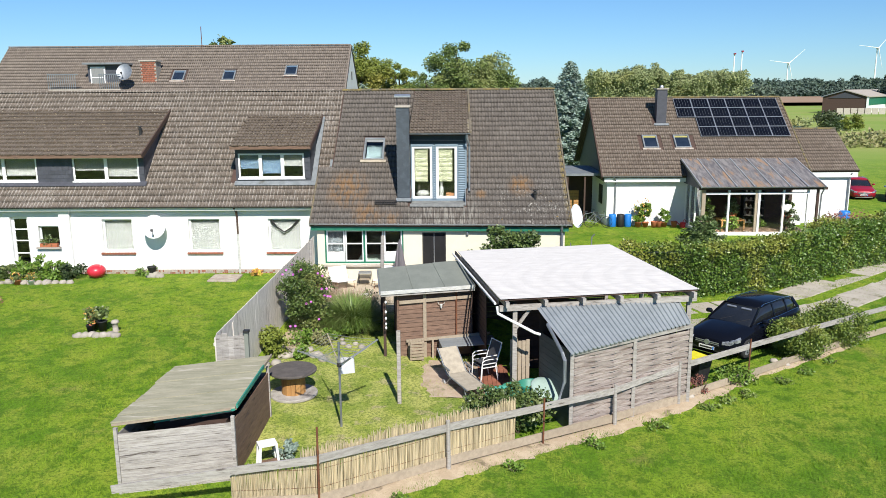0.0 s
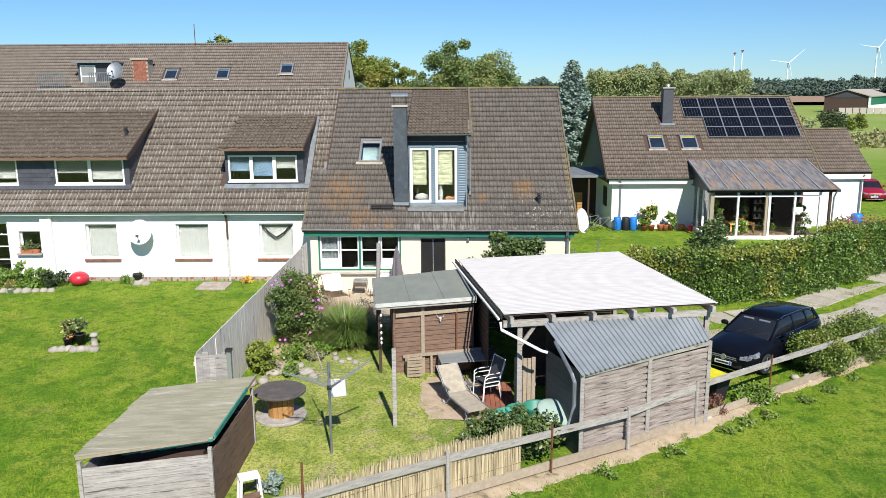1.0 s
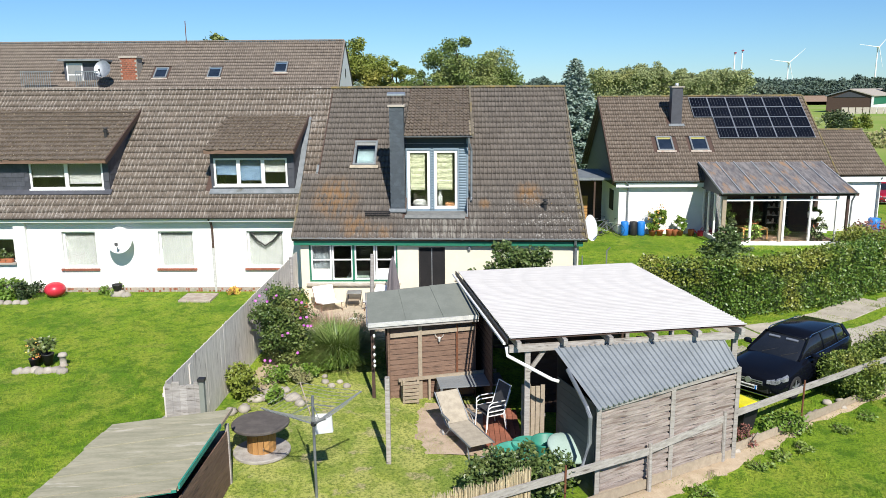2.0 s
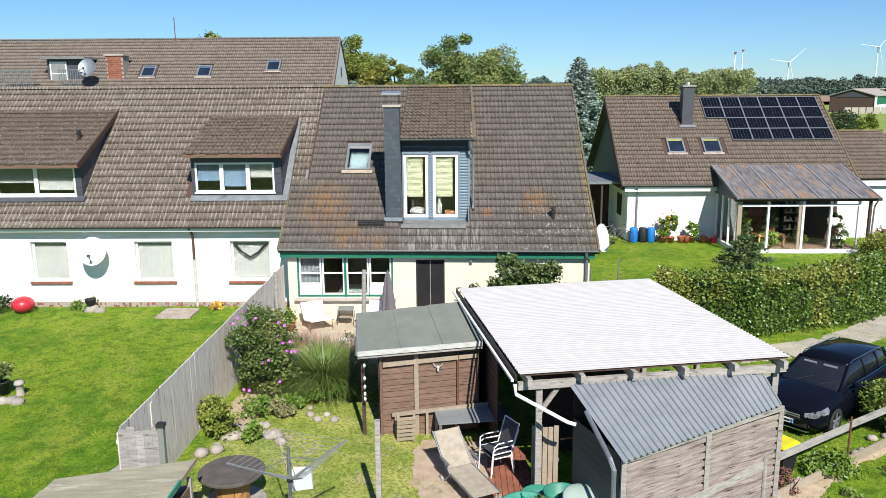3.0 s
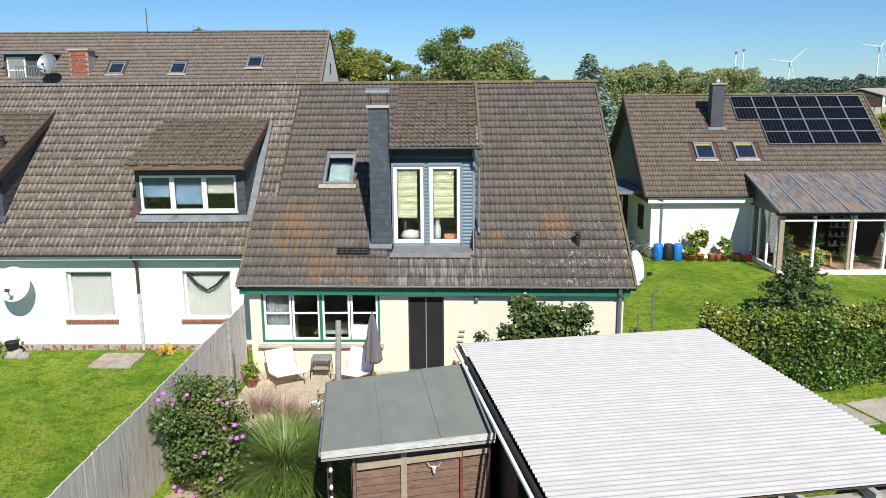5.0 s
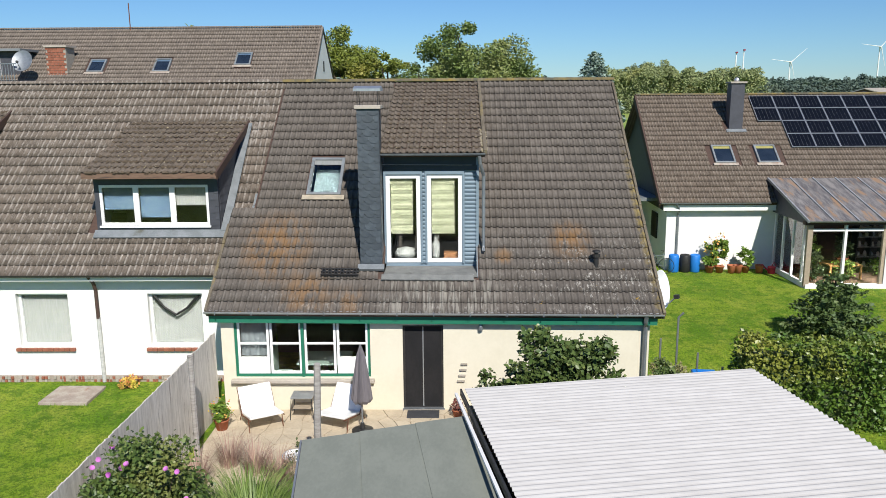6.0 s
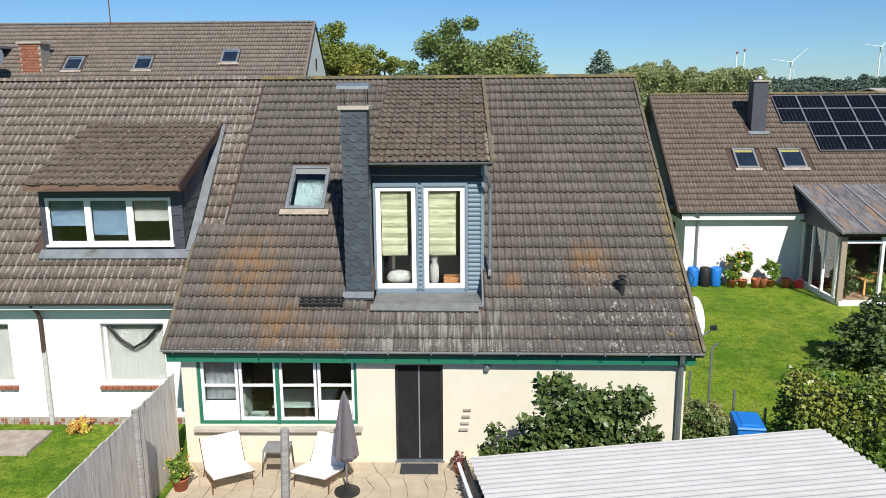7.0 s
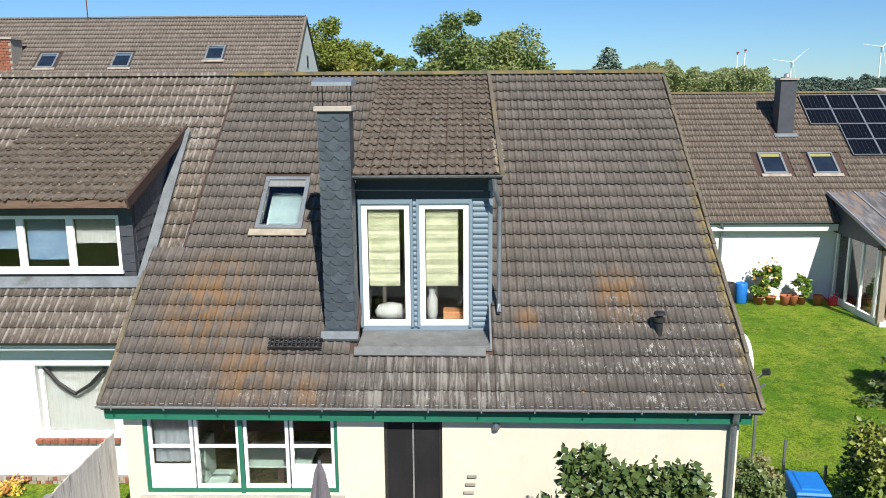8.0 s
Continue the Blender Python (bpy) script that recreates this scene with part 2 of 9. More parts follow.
MAT["brick_red"] = simple("brick_red", (0.36, 0.13, 0.075), (0.27, 0.1, 0.06), 0.9, 0, 6, None, 0.5, 0.4)
MAT["concrete"] = simple("concrete", (0.47, 0.42, 0.36), (0.38, 0.34, 0.29), 0.95, 0, 2.2, None, 0.3, 0.6, dirt=(0.24, 0.21, 0.17), dirt_at=0.58)
MAT["paving"] = simple("paving", (0.56, 0.475, 0.35), (0.47, 0.39, 0.285), 0.9, 0, 2.5, None, 0.2, 0.5, dirt=(0.3, 0.24, 0.17), dirt_at=0.62)
MAT["slab"] = simple("slab", (0.5, 0.45, 0.37), (0.4, 0.355, 0.285), 0.95, 0, 2.0, None, 0.25, 0.6, dirt=(0.26, 0.24, 0.16), dirt_at=0.58)
MAT["soil"] = simple("soil", (0.5, 0.4, 0.28), (0.39, 0.3, 0.2), 1.0, 0, 3, None, 0, 0.9, dirt=(0.18, 0.14, 0.09), dirt_at=0.58)
MAT["dirt_red"] = simple("dirt_red", (0.48, 0.375, 0.28), (0.38, 0.285, 0.205), 1.0, 0, 3, None, 0, 0.9, dirt=(0.16, 0.17, 0.07), dirt_at=0.56)
MAT["stone"] = simple("stone", (0.45, 0.41, 0.35), (0.34, 0.3, 0.25), 0.9, 0, 6, None, 0.4, 0.7)
MAT["terracotta"] = simple("terracotta", (0.45, 0.15, 0.07), (0.38, 0.12, 0.055), 0.85, 0, 6)
MAT["blind"] = simple("blind", (0.26, 0.27, 0.185), (0.185, 0.195, 0.125), 0.9, 0, 3, (1.5, 1, 4), 0, 0.3)
MAT["curtain"] = simple("curtain", (0.25, 0.258, 0.25), (0.2, 0.206, 0.2), 0.9, 0, 5, (8, 1, 0.5), 0, 0.2)
MAT["room"] = simple("room", (0.13, 0.115, 0.1), (0.1, 0.085, 0.075), 0.9, 0, 2)
MAT["mesh_black"] = simple("mesh_black", (0.007, 0.007, 0.008), (0.014, 0.013, 0.014), 0.9, 0, 2.5, (1, 1, 0.6), 0, 0.3)
MAT["car_paint"] = simple("car_paint", (0.004, 0.005, 0.009), (0.005, 0.006, 0.01), 0.1, 0.0, 2, None, 0, 0.0, 0.2)
MAT["car_red"] = simple("car_red", (0.32, 0.012, 0.03), (0.28, 0.01, 0.025), 0.3, 0.1, 2, None, 0, 0.0)
MAT["car_blue"] = simple("car_blue", (0.05, 0.1, 0.24), (0.04, 0.085, 0.2), 0.3, 0.1, 2, None, 0, 0.0)
MAT["rubber"] = simple("rubber", (0.016, 0.016, 0.017), (0.024, 0.024, 0.024), 0.85, 0, 12)
MAT["plastic_blue"] = simple("plastic_blue", (0.015, 0.19, 0.62), (0.015, 0.165, 0.54), 0.45, 0, 6)
MAT["plastic_green"] = simple("plastic_green", (0.03, 0.24, 0.17), (0.04, 0.2, 0.15), 0.5, 0, 5)
MAT["plastic_mint"] = simple("plastic_mint", (0.33, 0.43, 0.38), (0.28, 0.38, 0.33), 0.6, 0, 3, dirt=(0.22, 0.28, 0.24))
MAT["dull_yellow"] = simple("dull_yellow", (0.34, 0.31, 0.1))
MAT["yellow"] = simple("yellow", (0.72, 0.66, 0.015), (0.62, 0.55, 0.012), 0.45, 0, 5)
MAT["red_rubber"] = simple("red_rubber", (0.56, 0.03, 0.05), (0.48, 0.025, 0.045), 0.35, 0, 4)
MAT["grey_fabric"] = simple("grey_fabric", (0.17, 0.155, 0.165), (0.13, 0.12, 0.13), 0.95, 0, 5, (6, 6, 0.6), 0, 0.4)
MAT["sling"] = simple("sling", (0.42, 0.37, 0.29), (0.32, 0.28, 0.22), 0.9, 0, 8)
MAT["anthracite"] = simple("anthracite", (0.05, 0.052, 0.06), (0.035, 0.037, 0.042), 0.8, 0, 8)
MAT["reed"] = simple("reed", (0.74, 0.63, 0.42), (0.58, 0.47, 0.29), 0.9, 0, 8, (9, 9, 0.4), 0.55, 0.8)
MAT["rust"] = simple("rust", (0.2, 0.075, 0.035), (0.13, 0.055, 0.03), 0.9, 0.2, 12)
MAT["bark"] = simple("bark", (0.12, 0.09, 0.065), (0.075, 0.058, 0.042), 0.95, 0, 6, (4, 4, 0.8), 0, 0.9)
MAT["roof_glass"] = simple("roof_glass", (0.27, 0.25, 0.235), (0.085, 0.08, 0.085), 0.5, 0, 3.4, (2.0, 0.35, 0.5), 0.2, 0.3, dirt=(0.3, 0.19, 0.11), dirt_at=0.52)
MAT["turbine"] = simple("turbine", (0.78, 0.8, 0.82), None, 0.5, 0, 0.1)
MAT["far_field"] = simple("far_field", (0.33, 0.22, 0.14), (0.28, 0.18, 0.11), 1, 0, 0.05)
MAT["reed_bank"] = simple("reed_bank", (0.4, 0.36, 0.22), (0.26, 0.3, 0.13), 1, 0, 0.8)


def glass_mat(name, tint=(0.92, 0.95, 0.95)):
    n = Nodes(name)
    n.b.inputs["Transmission Weight"].default_value = 1.0
    n.b.inputs["IOR"].default_value = 1.45
    return n.done(tint, 0.0)


MAT["glass"] = glass_mat("glass")


def leaf_mat(name, c1, c2, c3, gloss=0.55, patch=0.25):
    """Leaves that differ one from the next, with yellower patches."""
    n = Nodes(name)
    r = n.each()
    col = n.mix(r, c1, c2)
    col = n.mix(n.ramp(n.noise(patch, 3, 0.6), 0.5, 0.68), col, c3)
    col = n.mix(n.math("MULTIPLY", n.ramp(r, 0.86, 1.0), 0.6), col, c3)
    n.b.inputs["Subsurface Weight"].default_value = 0.0
    return n.done(col, gloss, 0, None)


MAT["leaf_tree"] = leaf_mat("leaf_tree", (0.085, 0.135, 0.028), (0.16, 0.22, 0.05), (0.22, 0.25, 0.075))
MAT["leaf_yellow"] = leaf_mat("leaf_yellow", (0.13, 0.17, 0.024), (0.21, 0.25, 0.036), (0.27, 0.25, 0.05))
MAT["leaf_spruce"] = leaf_mat("leaf_spruce", (0.13, 0.19, 0.15), (0.31, 0.39, 0.34), (0.2, 0.27, 0.19), 0.7)
MAT["leaf_willow"] = leaf_mat("leaf_willow", (0.2, 0.24, 0.1), (0.29, 0.33, 0.15), (0.36, 0.35, 0.12), 0.8, 0.03)
MAT["leaf_hedge"] = leaf_mat("leaf_hedge", (0.045, 0.1, 0.014), (0.13, 0.22, 0.03), (0.23, 0.245, 0.042), 0.42, 0.45)
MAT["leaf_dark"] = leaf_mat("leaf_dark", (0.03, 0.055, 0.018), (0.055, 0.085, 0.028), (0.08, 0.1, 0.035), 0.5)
MAT["leaf_fir"] = leaf_mat("leaf_fir", (0.055, 0.1, 0.028), (0.11, 0.165, 0.045), (0.14, 0.18, 0.06), 0.6)
MAT["leaf_hibiscus"] = leaf_mat("leaf_hibiscus", (0.05, 0.09, 0.02), (0.115, 0.17, 0.036), (0.18, 0.2, 0.055), 0.5, 0.9)
MAT["leaf_reed"] = leaf_mat("leaf_reed", (0.07, 0.135, 0.018), (0.16, 0.235, 0.045), (0.24, 0.28, 0.09), 0.5, 1.5)
MAT["leaf_plume"] = leaf_mat("leaf_plume", (0.26, 0.15, 0.12), (0.42, 0.3, 0.24), (0.4, 0.36, 0.2), 0.8, 1.5)
MAT["leaf_bush"] = leaf_mat("leaf_bush", (0.075, 0.13, 0.02), (0.18, 0.24, 0.035), (0.26, 0.27, 0.05), 0.5, 0.8)
MAT["leaf_fresh"] = leaf_mat("leaf_fresh", (0.1, 0.19, 0.02), (0.16, 0.25, 0.035), (0.24, 0.28, 0.07), 0.5)
MAT["leaf_vine"] = leaf_mat("leaf_vine", (0.055, 0.095, 0.025), (0.11, 0.155, 0.042), (0.2, 0.225, 0.075), 0.42, 0.8)
# distance haze is mixed into this leaf colour as a blue-green tint
MAT["leaf_hazy"] = leaf_mat("leaf_hazy", (0.07, 0.11, 0.085), (0.09, 0.13, 0.1), (0.11, 0.15, 0.1), 0.8, 0.02)
MAT["leaf_straw"] = leaf_mat("leaf_straw", (0.3, 0.28, 0.13), (0.2, 0.22, 0.08), (0.36, 0.3, 0.16), 0.8, 0.5)
MAT["leaf_red"] = leaf_mat("leaf_red", (0.2, 0.07, 0.06), (0.28, 0.12, 0.09), (0.3, 0.2, 0.12), 0.8, 0.5)
MAT["petal_pink"] = leaf_mat("petal_pink", (0.42, 0.1, 0.4), (0.55, 0.2, 0.5), (0.48, 0.13, 0.45), 0.7)
MAT["petal_mixed"] = leaf_mat("petal_mixed", (0.6, 0.5, 0.06), (0.62, 0.12, 0.1), (0.7, 0.62, 0.1), 0.7, 3)


def grass_mat(name, blades=False):
    n = Nodes(name)
    big, mid = n.noise(0.25, 4, 0.65), n.noise(1.1, 6, 0.75, (1, 0.7, 1), 5.0)
    col = n.mix(n.ramp(big, 0.42, 0.58), (0.125, 0.245, 0.014), (0.235, 0.345, 0.025))
    col = n.mix(n.math("MULTIPLY", n.ramp(mid, 0.44, 0.62), 0.75), col, (0.34, 0.39, 0.05))
    col = n.mix(n.math("MULTIPLY", n.ramp(n.noise(2.6, 5, 0.78, None, 15.0), 0.5, 0.6), 0.75), col, (0.075, 0.17, 0.01))
    col = n.mix(n.math("MULTIPLY", n.ramp(n.noise(0.6, 5, 0.7, None, 9.0), 0.6, 0.74), 0.7), col, (0.34, 0.28, 0.1))
    # the trodden, drier lawn of the small garden
    inside = n.math("MULTIPLY", n.math("MULTIPLY", n.ramp(n.axis(0), -5.4, -4.6), n.ramp(n.axis(0), 2.0, 0.5)), n.math("MULTIPLY", n.ramp(n.axis(1), 13.5, 14.5), n.ramp(n.axis(1), 24.0, 22.5)))
    dry = n.math("MULTIPLY", inside, n.math("ADD", 0.3, n.math("MULTIPLY", n.ramp(n.noise(1.1, 5, 0.7, None, 31.0), 0.42, 0.6), 0.5)))
    col = n.mix(dry, col, (0.55, 0.53, 0.17))
    bare = n.math("MULTIPLY", inside, n.ramp(n.noise(1.5, 5, 0.7, None, 36.0), 0.56, 0.66))
    col = n.mix(n.math("MULTIPLY", bare, 0.7), col, (0.52, 0.42, 0.27))
    if blades:
        col = n.mix(n.math("MULTIPLY", n.each(), 0.5), col, (0.06, 0.135, 0.008))
        return n.done(col, 0.75, 0, None, spec=0.15)
    fine = n.noise(14, 6, 0.8, None, 2.0)
    col = n.mix(n.math("MULTIPLY", n.ramp(fine, 0.46, 0.58), 0.7), col, (0.055, 0.115, 0.008))
    far = n.ramp(n.axis(1), 60, 110)
    fieldc = n.mix(n.ramp(n.noise(0.02, 3), 0.4, 0.6), (0.2, 0.3, 0.05), (0.26, 0.31, 0.08))
    return n.done(n.mix(far, col, fieldc), 0.9, 0, fine, 0.9, 0.05, 0.2)


MAT["grass"] = grass_mat("grass")
MAT["grass_blade"] = grass_mat("grass_blade", True)

# ---- builders ----


class Shape:
    """Vertices and faces of one mesh."""

    def __init__(self):
        self.v, self.f, self.smooth = [], [], False

    def add(self, verts, faces):
        k = len(self.v)
        self.v += [tuple(p) for p in verts]
        self.f += [tuple(k + i for i in q) for q in faces]
        return self

    def hexa(self, p):
        """Eight corners: four below, four above, both anticlockwise from above."""
        return self.add(p, [(3, 2, 1, 0), (4, 5, 6, 7), (0, 1, 5, 4), (1, 2, 6, 5), (2, 3, 7, 6), (3, 0, 4, 7)])

    def box(self, x0, x1, y0, y1, z0, z1, m=None):
        p = [Vector(q) for q in ((x0, y0, z0), (x1, y0, z0), (x1, y1, z0), (x0, y1, z0), (x0, y0, z1), (x1, y0, z1), (x1, y1, z1), (x0, y1, z1))]
        return self.hexa([m @ q for q in p] if m else p)

    def beam(self, a, b, w, h, up=(0, 0, 1)):
        """A bar from a to b, w wide and h high about its middle line."""
        a, b, up = Vector(a), Vector(b), Vector(up)
        d = (b - a).normalized()
        s = d.cross(up)
        s = s.normalized() if s.length > 1e-4 else Vector((1, 0, 0))
        u = s.cross(d).normalized()
        q = [(-1, -1), (1, -1), (1, 1), (-1, 1)]
        e = [[c + s * (i * w / 2) + u * (j * h / 2) for i, j in q] for c in (a, b)]
        return self.add(e[0] + e[1], [(0, 1, 2, 3), (7, 6, 5, 4), (1, 0, 4, 5), (2, 1, 5, 6), (3, 2, 6, 7), (0, 3, 7, 4)])

    def tube(self, pts, r, n=8, r2=None):
        """A round bar through the points."""
        pts = [Vector(p) for p in pts]
        rings = []
        for i, p in enumerate(pts):
            d = (pts[min(i + 1, len(pts) - 1)] - pts[max(i - 1, 0)]).normalized()
            s = d.cross(Vector((0.31, 0.2, 0.93)))
            s = s.normalized() if s.length > 1e-3 else Vector((1, 0, 0))
            u = s.cross(d)
            rr = r if r2 is None else r + (r2 - r) * i / (len(pts) - 1)
            rings.append([p + (s * math.cos(a) + u * math.sin(a)) * rr for a in (2 * math.pi * k / n for k in range(n))])
        fs = []
        for i in range(len(rings) - 1):
            fs += [(i * n + k, (i + 1) * n + k, (i + 1) * n + (k + 1) % n, i * n + (k + 1) % n) for k in range(n)]
        fs += [tuple(range(n)), tuple(reversed([(len(rings) - 1) * n + k for k in range(n)]))]
        return self.add([p for r_ in rings for p in r_], fs)

    def lathe(self, c, profile, n=20, squash=1.0):
        """A turned form about the upright through c; profile of (radius, height)."""
        c = Vector(c)
        vs = [c + Vector((r * math.cos(2 * math.pi * k / n), r * squash * math.sin(2 * math.pi * k / n), h)) for r, h in profile for k in range(n)]
        fs = [(i * n + k, i * n + (k + 1) % n, (i + 1) * n + (k + 1) % n, (i + 1) * n + k) for i in range(len(profile) - 1) for k in range(n)]
        fs += [tuple(reversed(range(n))), tuple((len(profile) - 1) * n + k for k in range(n))]
        return self.add(vs, fs)

    def prism(self, poly, d):
        """A polygon pushed along d."""
        poly, d, n = [Vector(p) for p in poly], Vector(d), len(poly)
        fs = [tuple(range(n)), tuple(reversed(range(n, 2 * n)))] + [(k, n + k, n + (k + 1) % n, (k + 1) % n) for k in range(n)]
        return self.add(poly + [p + d for p in poly], fs)

    def move(self, m):
        self.v = [tuple(m @ Vector(p)) for p in self.v]
        return self


def world_of(ob):
    return world_of(ob.parent) @ ob.matrix_basis if ob.parent else ob.matrix_basis


def mesh_of(name, sh, material):
    me = bpy.data.meshes.new(name)
    me.from_pydata(sh.v, [], sh.f)
    me.materials.append(MAT[material])
    bm = bmesh.new()
    bm.from_mesh(me)
    bmesh.ops.recalc_face_normals(bm, faces=bm.faces)
    bm.to_mesh(me)
    bm.free()
    if sh.smooth:
        me.polygons.foreach_set("use_smooth", [True] * len(me.polygons))
    return me


def thing(name, at, label, category, group="", kind="", rz=0.0):
    ob = new(name)
    ob.empty_display_size = 0.2
    ob.matrix_basis = pose(*at, 0, 0, rz)
    return tagged(ob, label, category, group, kind)


def part(name, sh, material, parent, label="", bevel=0.0, local=False):
    me = mesh_of(name, sh, material)
    if not local:
        me.transform(world_of(parent).inverted())
    ob = new(name, me)
    ob.parent = parent
    if bevel:
        b = ob.modifiers.new("edge", "BEVEL")
        b.width, b.segments, b.limit_method = bevel, 2, "ANGLE"
    return tagged(ob, label)


def solo(name, sh, material, label, category, group="", kind="", bevel=0.0):
    ob = new(name, mesh_of(name, sh, material))
    if bevel:
        b = ob.modifiers.new("edge", "BEVEL")
        b.width, b.segments, b.limit_method = bevel, 2, "ANGLE"
    return tagged(ob, label, category, group, kind)


def structure(name, sh, material, label="", category=""):
    return solo(name, sh, material, label, category, "", "structure")


def cells(u0, u1, v0, v1, holes):
    """The rectangles that are left of a wall around its openings."""
    us = sorted({u0, u1, *[u for h in holes for u in h[:2] if u0 < u < u1]})
    vs = sorted({v0, v1, *[v for h in holes for v in h[2:] if v0 < v < v1]})
    out = []
    for a, b in zip(us, us[1:]):
        run = None
        for c, d in zip(vs, vs[1:]):
            mu, mv = (a + b) / 2, (c + d) / 2
            if any(h[0] < mu < h[1] and h[2] < mv < h[3] for h in holes):
                if run:
                    out.append((a, b, *run))
                run = None
            else:
                run = (run[0], d) if run else (c, d)
        if run:
            out.append((a, b, *run))
    return out


def grid_solid(us, vs, holes, at, d0, d1):
    """One closed slab with openings; at(u, v, d) gives its points."""
    us = sorted({us[0], us[1], *[u for h in holes for u in h[:2] if us[0] < u < us[1]]})
    vs = sorted({vs[0], vs[1], *[v for h in holes for v in h[2:] if vs[0] < v < vs[1]]})
    full = {}
    for i in range(len(us) - 1):
        for j in range(len(vs) - 1):
            mu, mv = (us[i] + us[i + 1]) / 2, (vs[j] + vs[j + 1]) / 2
            full[i, j] = not any(h[0] < mu < h[1] and h[2] < mv < h[3] for h in holes)
    sh, index = Shape(), {}

    def vert(i, j, k):
        if (i, j, k) not in index:
            index[i, j, k] = len(sh.v)
            sh.v.append(tuple(at(us[i], vs[j], (d0, d1)[k])))
        return index[i, j, k]

    for (i, j), on in full.items():
        if not on:
            continue
        sh.f.append((vert(i, j, 0), vert(i + 1, j, 0), vert(i + 1, j + 1, 0), vert(i, j + 1, 0)))
        sh.f.append((vert(i, j, 1), vert(i, j + 1, 1), vert(i + 1, j + 1, 1), vert(i + 1, j, 1)))
        for di, dj, p, q in ((-1, 0, (0, 0), (0, 1)), (1, 0, (1, 1), (1, 0)), (0, -1, (1, 0), (0, 0)), (0, 1, (0, 1), (1, 1))):
            if not full.get((i + di, j + dj)):
                sh.f.append((vert(i + p[0], j + p[1], 0), vert(i + q[0], j + q[1], 0), vert(i + q[0], j + q[1], 1), vert(i + p[0], j + p[1], 1)))
    return sh


def wall_x(x0, x1, z0, z1, y, depth, holes=()):
    """A wall along x whose face stands at y."""
    return grid_solid((x0, x1), (z0, z1), holes, lambda u, v, d: (u, d, v), y, y + depth)


def quick_mesh(name, verts, faces, material):
    """Large joined meshes straight from arrays of equal faces."""
    verts, faces = np.asarray(verts, np.float32), np.asarray(faces, np.int32)
    me = bpy.data.meshes.new(name)
    n, k = faces.shape
    me.vertices.add(len(verts))
    me.vertices.foreach_set("co", verts.ravel())
    me.loops.add(n * k)
    me.loops.foreach_set("vertex_index", faces.ravel())
    me.polygons.add(n)
    me.polygons.foreach_set("loop_start", np.arange(n, dtype=np.int32) * k)
    me.update(calc_edges=True)
    me.materials.append(MAT[material])
    return me


rng = np.random.default_rng(7)


def leaf_cloud(name, centres, size, material, up=0.3, spread=0.45, long=1.5, droop=0.0):
    """Small leaf blades, two triangles folded along the rib, at the given places."""
    c = np.asarray(centres, float)
    n = len(c)
    d = rng.normal(size=(n, 3))
    d[:, 2] = d[:, 2] * (1 - up) - droop
    d /= np.linalg.norm(d, axis=1)[:, None]
    e = rng.normal(size=(n, 3))
    s = np.cross(d, e)
    s /= np.linalg.norm(s, axis=1)[:, None]
    w = np.cross(d, s)
    z = size * rng.uniform(1 - spread, 1 + spread, n)[:, None]
    tip, mid = c + d * z * long, c + d * z * long * 0.45
    left, right = mid + s * z * 0.5 + w * z * 0.12, mid - s * z * 0.5 + w * z * 0.12
    v = np.stack([c, right, tip, left], 1).reshape(-1, 3)
    f = np.arange(n * 4).reshape(n, 4)
    f = np.concatenate([f[:, [0, 1, 2]], f[:, [0, 2, 3]]])
    return quick_mesh(name, v, f, material)


def put_mesh(name, me, parent, label=""):
    me.transform(world_of(parent).inverted())
    ob = new(name, me)
    ob.parent = parent
    return tagged(ob, label)


def ball_points(n, c, r, shell=0.55):
    """Places in an ellipsoid, most of them near its skin."""
    d = rng.normal(size=(n, 3))
    d /= np.linalg.norm(d, axis=1)[:, None]
    k = rng.uniform(shell, 1.0, n)[:, None]
    return np.asarray(c) + d * k * np.asarray(r)


def clump_points(n, c, r, lumps, lump_r, low=-0.9):
    """Places in many clumps that make up a crown."""
    d = rng.normal(size=(lumps, 3))
    d /= np.linalg.norm(d, axis=1)[:, None]
    d[:, 2] = np.maximum(d[:, 2], low)
    centres = np.asarray(c) + d * rng.uniform(0.45, 0.95, lumps)[:, None] * np.asarray(r)
    each = max(4, n // lumps)
    out = [ball_points(each, p, np.array((1, 1, 0.75)) * lump_r * rng.uniform(0.6, 1.25), 0.35) for p in centres]
    return np.concatenate(out)

# ---- ground ----


def rise(x, y):
    """The height of the ground."""
    g = float(np.interp(x, (-5, -2, 0, 4, 9), (0.0, -0.2, -0.36, -0.64, -0.68)))
    near = float(np.interp(y, (21.5, 25.5), (0, 1))) * float(np.interp(x, (0.5, 3.0), (1, 0)))
    z = g * (1 - near)
    z -= 0.28 * float(np.interp(y, (13.0, 18.0), (1, 0))) * float(np.interp(x, (-4.5, -0.5), (1, 0)))
    if y > 60:
        z = z + float(np.interp(y, (60, 300, 4000), (0, -0.6, -12.0)))
    return z + 0.03 * noise.noise((x * 0.4, y * 0.4, 0.0))


